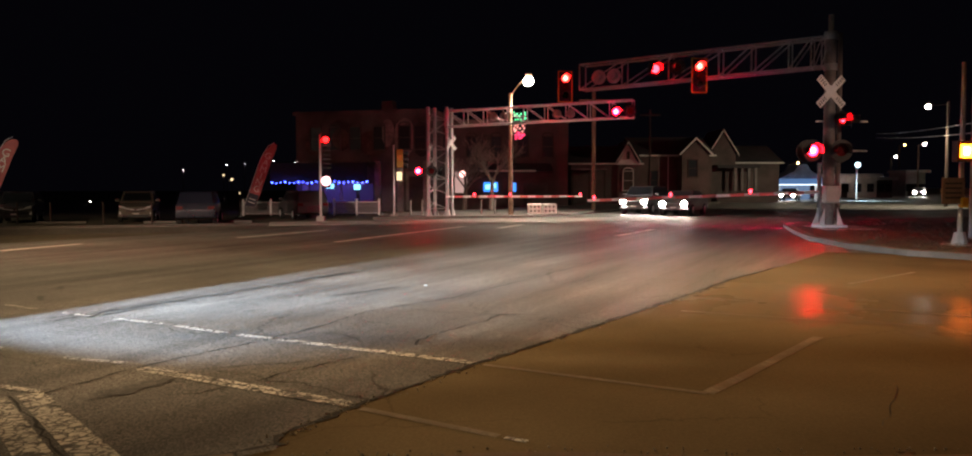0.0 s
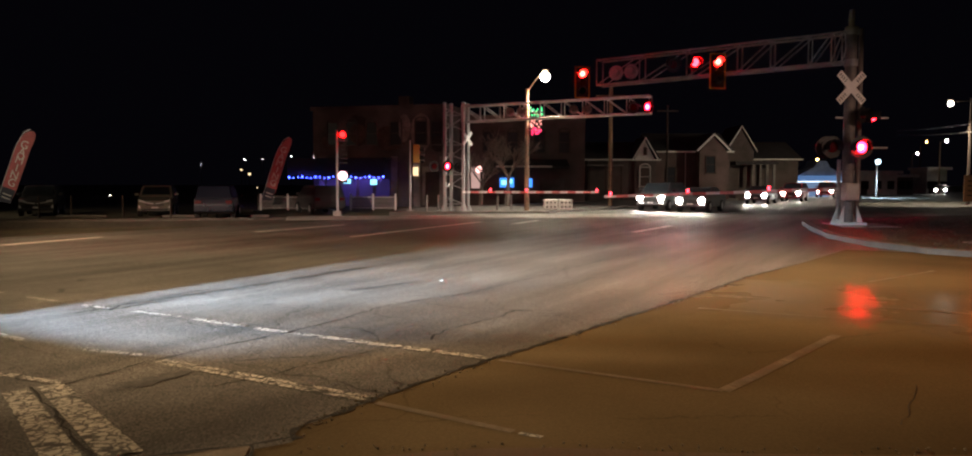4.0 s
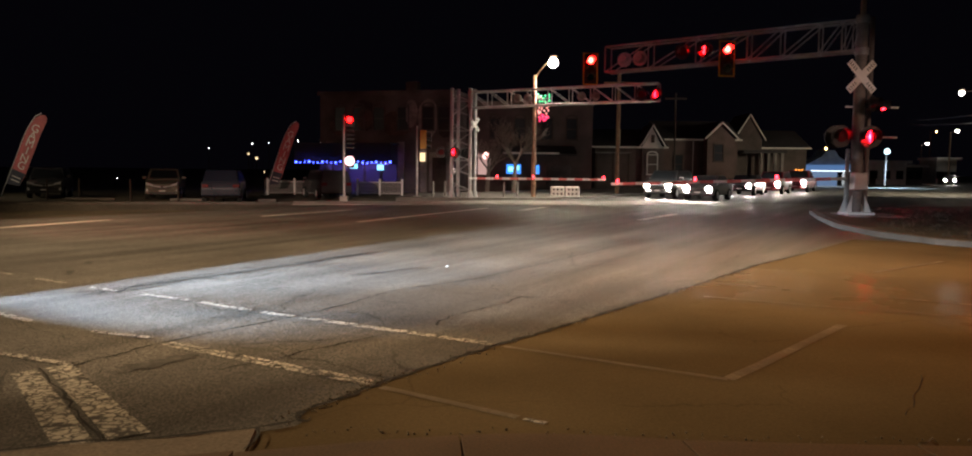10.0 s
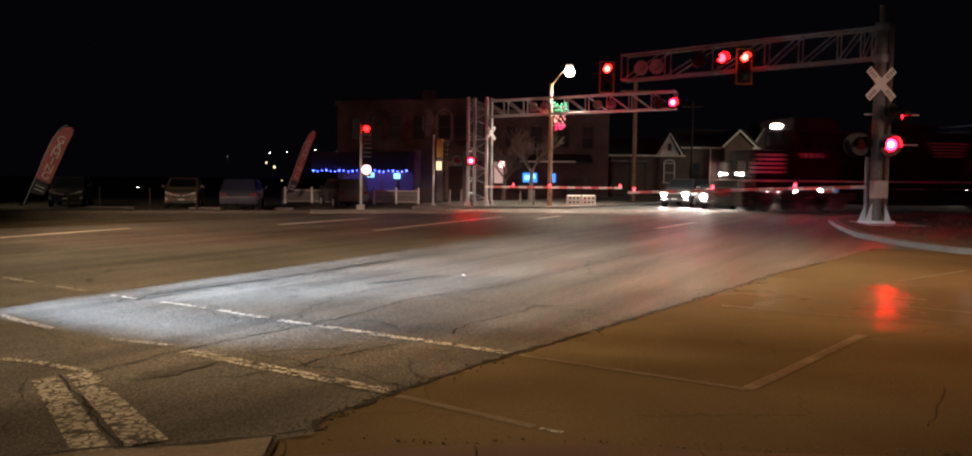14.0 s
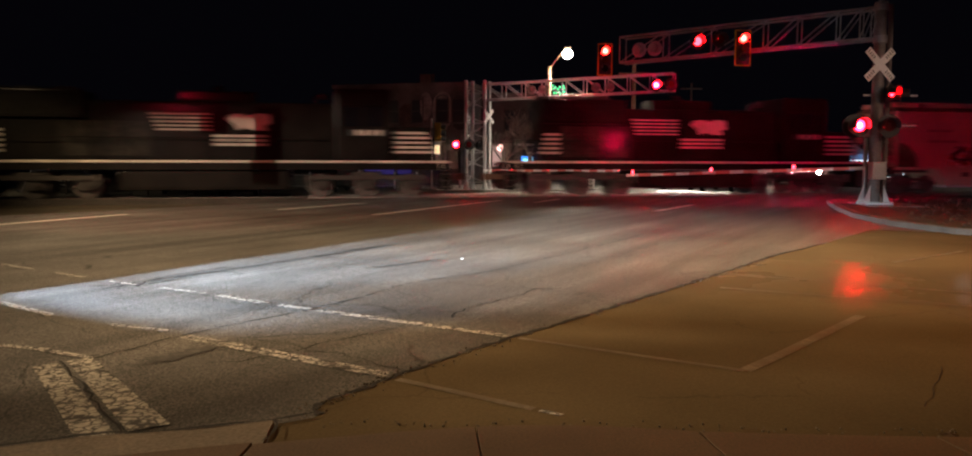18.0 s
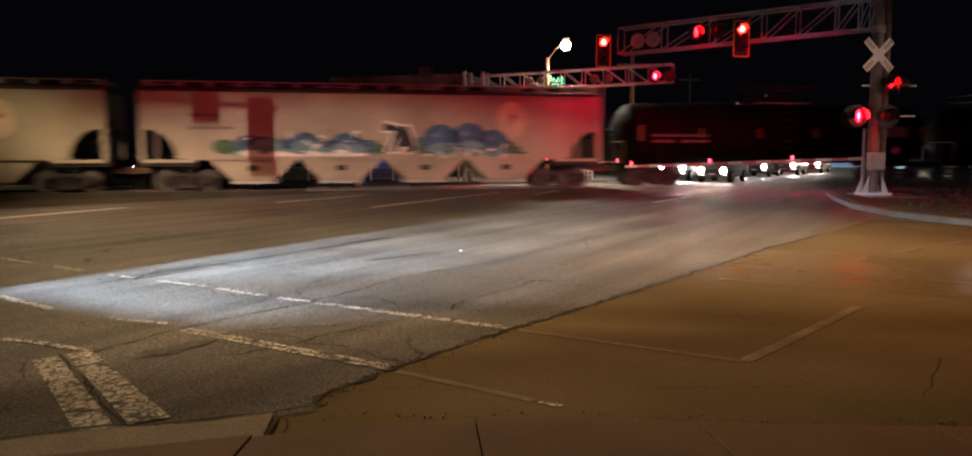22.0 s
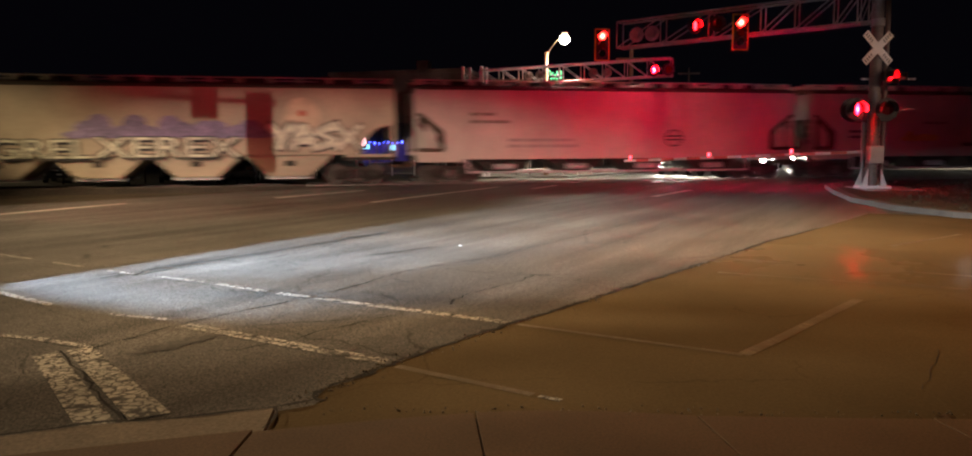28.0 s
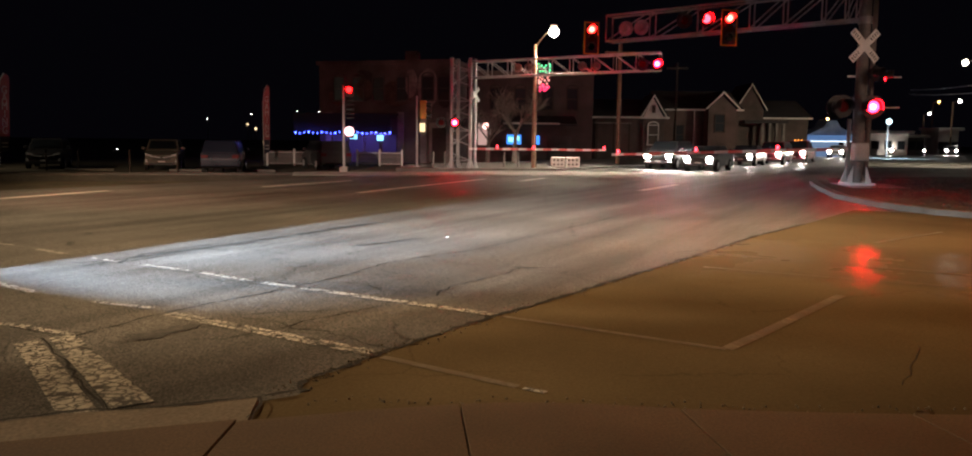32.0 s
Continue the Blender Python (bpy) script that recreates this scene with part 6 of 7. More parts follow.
prism(bm, [(Y2, 3.6), (Y2 - 2.6, 2.9), (Y2 - 2.6, 2.75), (Y2, 3.4)], "x", 0.6, 6.8)
part("lean_to_roof", bm, shingle, b2, "sloping canopy roof")
slabbox(b2, "eave_board", 1.0, 5.4, Y2 - 2.68, Y2 - 2.6, 2.86, 3.0, trimw, "pale eave board")
slabbox(b2, "shop_wall", 4.6, 6.6, Y2 - 0.1, Y2, 0.2, 2.0, buff)

# houses
def gable_house(label, x0, x1, y, depth, eave, m, front):
    """A brick house: walls, long roof, one cross gable with white bargeboards and an arched window."""
    hs = thing("house", label, "house", pose(0, 0, 0), "far houses")
    slabbox(hs, "wall", x0, x1, y, y + depth, -0.2, eave, m, "dark brick wall")
    bm = bmesh.new()
    ridge = eave + depth * 0.22
    prism(bm, [(y - 0.35, eave - 0.05), (y + depth / 2, ridge), (y + depth + 0.35, eave - 0.05), (y + depth / 2, ridge - 0.25)], "x", x0 - 0.35, x1 + 0.35)
    prism(bm, [(y - 0.3, eave - 0.06), (y + depth / 2, ridge - 0.3), (y + depth + 0.3, eave - 0.06)], "x", x0 - 0.1, x1 + 0.1)
    part("roof", bm, shingle, hs, "dark shingled roof")
    slabbox(hs, "eave_board", x0 - 0.35, x1 + 0.35, y - 0.42, y - 0.34, eave - 0.16, eave + 0.0, trimw, "pale eave board")
    gx0, gx1, peak, base, proud = front
    gc = (gx0 + gx1) / 2
    slabbox(hs, "gable_wall", gx0 + 0.15, gx1 - 0.15, y - proud, y + 0.1, -0.2, base, m)
    bm = bmesh.new()
    prism(bm, [(gx0 + 0.1, base), (gx1 - 0.1, base), (gc, peak - 0.15)], "y", y - proud, y + depth / 2)
    part("gable", bm, m if proud > 0.6 else trimw, hs, "gable end")
    for sg in (0, 1):
        bm = bmesh.new()
        a, b = ((gx0 - 0.15, base - 0.1), (gc, peak)) if sg == 0 else ((gc, peak), (gx1 + 0.15, base - 0.1))
        prism(bm, [a, b, (b[0], b[1] + 0.2), (a[0], a[1] + 0.2)], "y", y - proud - 0.3, y - proud - 0.22)
        part("bargeboard", bm, trimw, hs, "white bargeboard")
        bm = bmesh.new()
        prism(bm, [(a[0], a[1] + 0.2), (b[0], b[1] + 0.2), (b[0], b[1] + 0.28), (a[0], a[1] + 0.28)], "y", y - proud - 0.3, y + depth / 2)
        part("gable_roof", bm, shingle, hs)
    return hs


h1 = gable_house("dark brick house with a white gable and an arched window", 9.6, 15.9, 72, 8, 3.85, brick2, (13.75, 15.85, 5.65, 3.75, 0.3))
window(h1, 14.8, 71.65, 1.35, 3.1, 0.95, glass("dim_pane", (0.1, 0.08, 0.07), 0.2), True)
slabbox(h1, "attic_slot", 14.65, 14.95, 71.55, 71.66, 4.2, 4.9, darkwood)
slabbox(h1, "porch_roof", 9.3, 12.6, 70.2, 72, 3.2, 3.3, pilaster_m, "pale porch roof edge")
for xx in (9.5, 11.0, 12.4):
    slabbox(h1, "porch_post", xx - 0.07, xx + 0.07, 70.3, 70.45, -0.2, 3.2, darkwood)
h2 = gable_house("red brick house with a white-edged gable", 16.6, 23.9, 76, 9, 4.75, brick, (20.4, 23.3, 6.15, 4.7, 1.6))
bm = bmesh.new()
bar(bm, (19.6, 75.9, 0), (19.6, 75.9, 4.7), 0.05, seg=6)
part("downspout", bm, trimw, h2, "white downspout")
window(h2, 21.6, 74.4, 2.6, 4.2, 0.9, darkglass, False, darkwood)
window(h2, 18.2, 76, 1.4, 3.2, 0.9, darkglass, False, darkwood)
h3 = gable_house("old house with a steep gable and a columned porch", 25.8, 33.0, 82, 9, 4.2, brick2, (25.2, 28.2, 7.4, 4.9, 0.8))
slabbox(h3, "porch_roof", 25.6, 30.0, 79.4, 82, 3.55, 3.85, shingle, "porch roof")
for xx in (27.5, 28.2, 28.9, 29.6):
    slabbox(h3, "porch_column", xx - 0.12, xx + 0.12, 79.5, 79.75, 1.2, 3.55, pilaster_m, "pale porch column")
slabbox(h3, "porch_wall", 25.6, 30.0, 79.4, 79.6, -0.2, 1.2, brick2)

# lit canopy with a peaked roof
cn = thing("canopy_pavilion", "blue-white lit filling station canopy with a peaked roof", "canopy", pose(40.5, 95, 0), "")
slabbox(cn, "fascia", -2.9, 2.9, -2, 2, 1.9, 2.55, glow("canopy_blue", (0.2, 0.42, 0.9), 0.4), "glowing pale blue fascia")
slabbox(cn, "lit_soffit", -2.7, 2.7, -1.9, 1.9, 1.8, 1.88, glow("canopy_white", (0.75, 0.88, 1.0), 3.0), "white lit soffit")
bm = bmesh.new()
prism(bm, [(-2.9, 2.55), (2.9, 2.55), (1.0, 3.5), (0.5, 4.3), (-0.5, 4.3), (-1.0, 3.5)], "y", -1.5, 1.5)
part("peaked_roof", bm, mat("blue_grey_roof", (0.22, 0.27, 0.36), 0.7), cn, "blue-grey peaked roof")
for xx in (-2.4, 2.4):
    slabbox(cn, "column", xx - 0.15, xx + 0.15, -0.2, 0.2, -0.2, 1.85, trimw)
# wall glows faintly in place of canopy light falling on it
slabbox(cn, "kiosk_wall", -2.2, 2.0, 1.0, 1.2, -0.2, 1.8, glow("kiosk_lit_blue", (0.3, 0.5, 0.9), 0.3))

# small buildings and lights further along the street
for x0, x1, d, zt, m in ((1390, 1452, 110, 3.4, trimw), (1440, 1478, 112, 2.9, buff), (1500, 1532, 125, 4.2, trimw)):
    bt = thing("roadside_shed", "small pale flat-roofed roadside building", "building", pose(0, 0, 0), "roadside buildings")
    a, b = px(x0, 280, d)[0], px(x1, 280, d)[0]
    slabbox(bt, "wall", a, b, d, d + 5, -0.2, zt - 0.4, m)
    slabbox(bt, "flat_roof", a - 0.4, b + 0.4, d - 0.8, d + 5, zt - 0.4, zt, trimw, "pale roof edge")
    for k in range(3):
        xx = a + (b - a) * (k + 0.5) / 3
        slabbox(bt, "window", xx - 0.5, xx + 0.5, d - 0.03, d + 0.05, 0.8, 2.0, darkglass)
    slabbox(bt, "door", a + 0.3, a + 1.2, d - 0.03, d + 0.05, -0.1, 2.0, darkwood)


# ---- poles and street lamps ----
def street_lamp(at, height, arm, head_z, label, g, pole_m, size=0.28):
    sl = thing("street_lamp", label, "street lamp", pose(*at, 0), "street lamps")
    bm = bmesh.new()
    bar(bm, (0, 0, 0), (0, 0, height), 0.15, 0.1, 10)
    part("pole", bm, pole_m, sl)
    bm = bmesh.new()
    n = 6
    for i in range(n):
        f0, f1 = i / n, (i + 1) / n
        bar(bm, (arm * f0, 0, height - 0.2 + (head_z - height + 0.3) * math.sin(f0 * math.pi / 2)), (arm * f1, 0, height - 0.2 + (head_z - height + 0.3) * math.sin(f1 * math.pi / 2)), 0.035, seg=6)
    part("arm", bm, pole_m, sl, "curved lamp arm")
    bm = bmesh.new()
    box(bm, arm, 0, head_z + size + 0.03, 0.4, 0.26, 0.12)
    bevel(bm, 0.04)
    part("lamp_head", bm, pole_m, sl)
    bm = bmesh.new()
    ball(bm, (arm, 0, head_z - 0.05), size, 16, (1.0, 1.0, 0.95))
    part("bulb", bm, g, sl, "bright lit bulb", smooth=True)
    return sl


street_lamp((2.45, 44.0), 6.9, 1.0, 7.62, "tall timber pole with a bright white street lamp", street_glow, mat("weathered_pole", (0.27, 0.18, 0.12), 0.85, 0, 18, 0.35, 0.4, 2, 0.3), 0.27)
street_lamp((37.6, 60.5), 8.2, -1.6, 7.85, "street lamp with a bright lamp on a long arm", street_glow, darkwood, 0.19)
for (x, y, d, g, nm) in ((1530, 212, 120, white_glow, "distant lit street lamp"), (1497, 213, 140, sodium_glow, "distant warm street lamp"), (1483, 232, 150, white_glow, "distant lit street lamp"), (1322, 240, 105, sodium_glow, "distant warm street lamp")):
    X, z = px(x, y, d)
    street_lamp((X - 1, d), z - 0.2, 1.0, z, nm, g, wood, 0.22 if g is white_glow else 0.14)
X, z = px(1420, 245, 90)
fl = thing("floodlight", "blue-white floodlight on a pole by the car park", "floodlight", pose(X, 90, 0))
bm = bmesh.new()
bar(bm, (0, 0.2, 0), (0, 0.2, z), 0.1, seg=8)
part("pole", bm, galv, fl)
bm = bmesh.new()
ball(bm, (0, 0, z), 0.32, 14)
part("lamp", bm, cool_glow, fl, "glaring blue-white lamp", smooth=True)


def plain_pole(at, h, r, m, name, label, cat="pole"):
    o = thing(name, label, cat, pose(*at, 0))
    bm = bmesh.new()
    bar(bm, (0, 0, -0.2), (0, 0, h), r, r * 0.8, 10)
    part("post", bm, m, o)
    return o


up = plain_pole((8.6, 53.0), 8.2, 0.16, wood, "utility_pole", "tall dark timber utility pole")
slabbox(up, "crossarm", -1.0, 1.0, -0.06, 0.06, 7.4, 7.55, wood)
up2 = plain_pole((17.5, 74.6), 9.0, 0.1, darkwood, "utility_pole", "tall dark timber utility pole by the houses")
slabbox(up2, "crossarm", -1.0, 1.0, -0.06, 0.06, 8.4, 8.55, darkwood)
# left signal pole with a red and a white light
sp = plain_pole((-7.5, 40.2), 4.35, 0.07, alum, "signal_pole", "slim signal pole with a red and a white lamp", "signal")
slabbox(sp, "footing", -0.2, 0.2, -0.2, 0.2, -0.2, 0.2, conc, "square footing")
for zz, mm, r in ((4.1, glow("pole_red_lit", (1.0, 0.004, 0.004), 24.0), 0.15), (2.0, glow("pale_pink_lamp", (1.0, 0.5, 0.55), 4.0), 0.24)):
    bm = bmesh.new()
    bar(bm, (0.3, -0.12, zz), (0.3, -0.04, zz), r, seg=18)
    part("lamp", bm, mm, sp, "round lit lamp")
    bm = bmesh.new()
    box(bm, 0.3, 0.06, zz - 0.05, 0.42, 0.18, 0.6)
    box(bm, 0.1, 0.03, zz, 0.3, 0.05, 0.05)
    part("lamp_case", bm, black, sp)
bm = bmesh.new()
for i in range(5):
    box(bm, 0.28, 0.0, 3.55 - i * 0.22, 0.5, 0.06, 0.03)
part("louvres", bm, black, sp)
s2 = plain_pole((-4.05, 43.4), 4.0, 0.065, alum, "signal_pole", "slim pole with a yellow signal seen from behind", "signal")
slabbox(s2, "signal_case", 0.18, 0.52, -0.12, 0.3, 2.75, 3.75, yellow, "yellow signal case seen from the side")
for i in range(3):
    bm = bmesh.new()
    bar(bm, (0.52, 0.1, 3.55 - i * 0.32), (0.78, 0.1, 3.5 - i * 0.32), 0.14, seg=10)
    part("visor", bm, black, s2)
slabbox(s2, "footing", -0.2, 0.2, -0.2, 0.2, -0.2, 0.15, conc)
for x, y in ((-3.2, 44.2), (-2.6, 45.2), (0.8, 44.4), (1.6, 45.0)):
    bo = plain_pole((x, y), 0.95, 0.07, pilaster_m, "bollard", "dull pale post on the far pavement", "bollard")
    bo["group"] = "bollards"

# holiday ornament on the street lamp
orn = thing("holiday_ornament", "lit green and red holiday ornament hanging on the lamp pole", "decoration", pose(2.95, 43.8, 0))
rnd = random.Random(5)
for z0, z1, w, g, nm in ((5.35, 5.85, 0.34, glow("green_bulbs", (0.05, 1.0, 0.35), 1.8), "green_bulb"), (4.75, 5.3, 0.3, glow("pale_red_bulbs", (1.0, 0.35, 0.3), 2.2), "pale_bulb"), (4.35, 4.75, 0.25, glow("red_bulbs", (1.0, 0.03, 0.12), 3.0), "red_bulb")):
    for i in range(16):
        bm = bmesh.new()
        ball(bm, (rnd.uniform(-w, w), rnd.uniform(-0.1, 0.1), rnd.uniform(z0, z1)), 0.055, 6)
        part(nm, bm, g, orn)
bm = bmesh.new()
bar(bm, (-0.5, 0.2, 5.6), (0.35, 0.0, 5.6), 0.02, seg=5)
bar(bm, (-0.5, 0.2, 4.6), (0.2, 0.0, 4.6), 0.02, seg=5)
part("bracket", bm, galv, orn)

# white barricade on the far pavement
ba = thing("road_barricade", "white plastic barricade standing on the far pavement", "barricade", pose(4.25, 44.3, 0.1))
for sx in (-0.42, 0.42):
    bm = bmesh.new()
    box(bm, sx, 0, 0.32, 0.8, 0.3, 0.6)
    bevel(bm, 0.05)
    pn = part("panel", bm, trimw, ba, "white moulded panel")
    for i in range(3):
        for j in range(2):
            bm = bmesh.new()
            bar(bm, (sx - 0.22 + i * 0.22, -0.17, 0.2 + j * 0.24), (sx - 0.22 + i * 0.22, -0.15, 0.2 + j * 0.24), 0.06, seg=8)
            part("recess", bm, darkwood, pn)

# white picket fences
for x0, x1, y in ((-14.8, -11.2, 52), (-8.9, -5.9, 52.5)):
    fe = thing("picket_fence", "low dull white fence by the blue-lit front", "fence", pose(0, 0, -0.2), "fences")
    n = int((x1 - x0) / 0.11)
    bm = bmesh.new()
    box(bm, 0, 0, 0.48, 0.075, 0.03, 0.8)
    first = part("picket", bm, pilaster_m, fe, "", pose(x0, y, 0))
    for i in range(1, n + 1):
        again(first, pose(x0 + (x1 - x0) * i / n, y, 0.0))
    for i in range(3):
        xp = x0 + (x1 - x0) * i / 2
        slabbox(fe, "post", xp - 0.06, xp + 0.06, y - 0.07, y + 0.05, 0.0, 1.12, white)
    for z in (0.16, 0.88):
        slabbox(fe, "rail", x0, x1, y + 0.02, y + 0.06, z - 0.04, z + 0.04, white)
lw = slabbox(None, "low_wall", -15.6, -11.0, 54, 54.2, -0.2, 0.75, buff)
tagged(lw, "low pale wall behind the fence", "wall", "", "structure")

# warm lights on the slope far behind the car park
rnd = random.Random(9)
for (x, y, d, s, g) in ((395, 250, 110, 0.55, warm_glow), (408, 257, 108, 0.7, warm_glow), (420, 279, 90, 0.3, warm_glow), (331, 277, 92, 0.25, warm_glow), (331, 241, 140, 0.2, white_glow), (401, 234, 140, 0.22, white_glow), (428, 233, 145, 0.16, white_glow), (475, 229, 130, 0.2, white_glow), (510, 231, 130, 0.16, white_glow), (183, 290, 100, 0.18, white_glow), (248, 279, 100, 0.2, white_glow), (550, 232, 100, 0.14, white_glow), (535, 231, 100, 0.14, white_glow)):
    X, z = px(x, y, d)
    dl = plain_pole((X, d), z, 0.06, darkwood, "distant_lamp", "small distant lit lamp on a post", "lamp")
    dl["group"] = "distant lamps"
    bm = bmesh.new()
    ball(bm, (0, 0, z), s * 0.3, 8)
    part("globe", bm, g, dl)
    box_bm = bmesh.new()
    box(box_bm, 0, 0.1, z + s * 0.62, 0.2, 0.2, 0.05)
    part("cap", box_bm, black, dl)


# ---- bare tree ----
def bare_tree(at, height, seed, label):
    rnd = random.Random(seed)
    tr = thing("bare_tree", label, "tree", pose(*at, 0))
    bark = mat("bark", (0.24, 0.21, 0.18), 0.9, 0, 25, 0.35, 0.5)
    bm = bmesh.new()
    top = Vector((0.1, 0, height * 0.33))
    bar(bm, (0, 0, -0.1), top, 0.17, 0.12, 9)
    part("trunk", bm, bark, tr, "slender trunk")
    verts, faces = [], []

    def twig(p, q, r):
        d = (q - p).normalized()
        u = d.orthogonal().normalized()
        v = d.cross(u)
        k = len(verts)
        for c, rr in ((p, r), (q, r * 0.6)):
            verts.extend(c + (u * math.cos(a) + v * math.sin(a)) * rr for a in (0.0, 2.09, 4.19))
        faces.extend(((k, k + 1, k + 4, k + 3), (k + 1, k + 2, k + 5, k + 4), (k + 2, k, k + 3, k + 5)))

    def limb(p, d, ln, r, level, target):
        q = p + d * ln
        if target:
            bar(target, p, q, r, r * 0.65, 6)
        else:
            twig(p, q, max(r, 0.009))
        if level >= 5:
            return
        for i in range(3 if level < 2 else 4):
            nd = (d + Vector((rnd.uniform(-1, 1), rnd.uniform(-1, 1), rnd.uniform(-0.45, 0.7))) * 0.8).normalized()
            limb(p + d * ln * rnd.uniform(0.35, 1.0), nd, ln * rnd.uniform(0.5, 0.8), r * 0.55, level + 1, None)
    for i in range(5):
        a = i * 1.26 + rnd.random()
        bm = bmesh.new()
        limb(top - Vector((0, 0, 0.1 * i)), Vector((math.cos(a) * 0.7, math.sin(a) * 0.7, 0.9)).normalized(), height * 0.24, 0.07, 1, bm)
        part("limb", bm, bark, tr)
    me = bpy.data.meshes.new("twig_spray")
    me.from_pydata(verts, [], faces)
    me.materials.append(bark)
    spray = new("twig_spray", me)
    spray.parent = tr
    tagged(spray, "fine bare twigs", "", "", "stuff")
    return tr


bare_tree((1.6, 52.5), 6.6, 4, "bare winter tree with fine twigs beside the lamp pole")
bare_tree((-0.2, 57.0), 5.4, 8, "bare winter tree in front of the brick building")


# ---- cars ----
def car(name, label, body_m, style, m, lit, group="", seed=0):
    """Front at x=0, rear at +x, wheels on z=0."""
    L, W = {"sedan": (4.6, 1.8), "suv": (4.6, 1.86), "pickup": (5.6, 1.95)}[style]
    hb, hr = {"sedan": (0.95, 1.42), "suv": (1.08, 1.68), "pickup": (1.15, 1.82)}[style]
    c = thing(name, label, "car", m, group)
    bm = bmesh.new()
    low = 0.3
    outline = [(0.03, low + 0.08), (0.0, 0.62), (0.08, hb * 0.8), (1.15, hb), (L - 0.1, hb), (L, hb * 0.72), (L - 0.02, low + 0.1), (L - 0.3, low), (0.25, low)]
    prism(bm, outline, "y", -W / 2, W / 2)
    for v in bm.verts:
        if v.co.x < 0.3:
            v.co.y *= 0.9
    bevel(bm, 0.06, 2)
    body = part("body", bm, body_m, c, "", smooth=False)
    bm = bmesh.new()
    cab = {"sedan": [(1.05, hb - 0.02), (1.85, hr), (3.2, hr), (4.15, hb - 0.02)], "suv": [(0.95, hb - 0.02), (1.6, hr), (4.25, hr), (4.55, hb - 0.02)], "pickup": [(1.35, hb - 0.02), (1.95, hr), (3.3, hr), (3.55, hb - 0.02)]}[style]
    vs = prism(bm, cab, "y", -W / 2 + 0.06, W / 2 - 0.06)
    for v in bm.verts:
        if v.co.z > hr - 0.05:
            v.co.y *= 0.84
    bevel(bm, 0.05, 2)
    part("cabin", bm, body_m, c)
    bm = bmesh.new()
    (x0, z0), (x1, z1) = cab[0], cab[1]
    q = [(x0 + 0.1, -W / 2 + 0.2, z0 + 0.09), (x0 + 0.1, W / 2 - 0.2, z0 + 0.09), (x1 - 0.04, W / 2 - 0.3, z1 - 0.1), (x1 - 0.04, -W / 2 + 0.3, z1 - 0.1)]
    q = [Vector(v) + Vector((-0.055, 0, 0.03)) for v in q]
    ex = bm.faces.new([bm.verts.new(v) for v in q])
    bmesh.ops.solidify(bm, geom=[ex], thickness=0.015)
    part("windscreen", bm, darkglass, c, "dark windscreen")
    for s in (-1, 1):
        bm = bmesh.new()
        xa, xb = cab[1][0], cab[2][0]
        q = [(xa - 0.35, s * (W / 2 - 0.035), hb + 0.06), (xb + 0.35, s * (W / 2 - 0.035), hb + 0.06), (xb - 0.05, s * (W / 2 - 0.12), hr - 0.12), (xa + 0.05, s * (W / 2 - 0.12), hr - 0.12)]
        f = bm.faces.new([bm.verts.new(v) for v in q])
        bmesh.ops.solidify(bm, geom=[f], thickness=0.012)
        part("side_window", bm, darkglass, c)
        bm = bmesh.new()
        box(bm, cab[0][0] + 0.45, s * (W / 2 + 0.1), hb + 0.12, 0.14, 0.22, 0.15)
        bevel(bm, 0.03)
        part("mirror", bm, body_m, c)
        for xw in (0.85, L - 0.95):
            bm = bmesh.new()
            bar(bm, (xw, s * (W / 2 - 0.2), 0.33), (xw, s * (W / 2 + 0.015), 0.33), 0.33, seg=20)
            wh = part("wheel", bm, rubber, c)
            bm = bmesh.new()
            bar(bm, (xw, s * (W / 2 + 0.0), 0.33), (xw, s * (W / 2 + 0.028), 0.33), 0.2, seg=14)
            part("rim", bm, alum, wh)
        zl = hb * 0.72
        bm = bmesh.new()
        if lit:
            bar(bm, (-0.05, s * (W / 2 - 0.28), zl), (0.12, s * (W / 2 - 0.28), zl), 0.15, seg=14)
        else:
            prism(bm, [(s * (W / 2 - 0.5), zl - 0.02), (s * (W / 2 - 0.13), zl + 0.03), (s * (W / 2 - 0.1), zl + 0.17), (s * (W / 2 - 0.42), zl + 0.08)], "x", -0.04, 0.16)
        part("headlight", bm, beam_glow if lit else lens_clear, c, "bright lit headlight" if lit else "pale unlit headlight")
        bm = bmesh.new()
        box(bm, L - 0.01, s * (W / 2 - 0.2), hb * 0.82, 0.05, 0.3, 0.16)
        part("tail_light", bm, red_off, c)
    bm = bmesh.new()
    for i in range(4):
        box(bm, 0.0, 0, hb * 0.55 + i * 0.055, 0.05, W * 0.5, 0.025)
    part("grille", bm, black, c)
    if not lit:
        bm = bmesh.new()
        prism(bm, [(-W * 0.34, 0.3), (W * 0.34, 0.3), (W * 0.38, 0.42), (-W * 0.38, 0.42)], "x", -0.045, 0.05)
        part("lower_grille", bm, black, c, "black lower grille")
        bm = bmesh.new()
        for sg in (-1, 1):
            prism(bm, [(sg * 0.06, hb * 0.62), (sg * W * 0.3, hb * 0.7), (sg * W * 0.3, hb * 0.7 + 0.05), (sg * 0.06, hb * 0.62 + 0.06)], "x", -0.06, 0.02)
        part("chrome_strip", bm, lens_clear, c, "bright trim strip across the nose")
        for sg in (-1, 1):
            bm = bmesh.new()
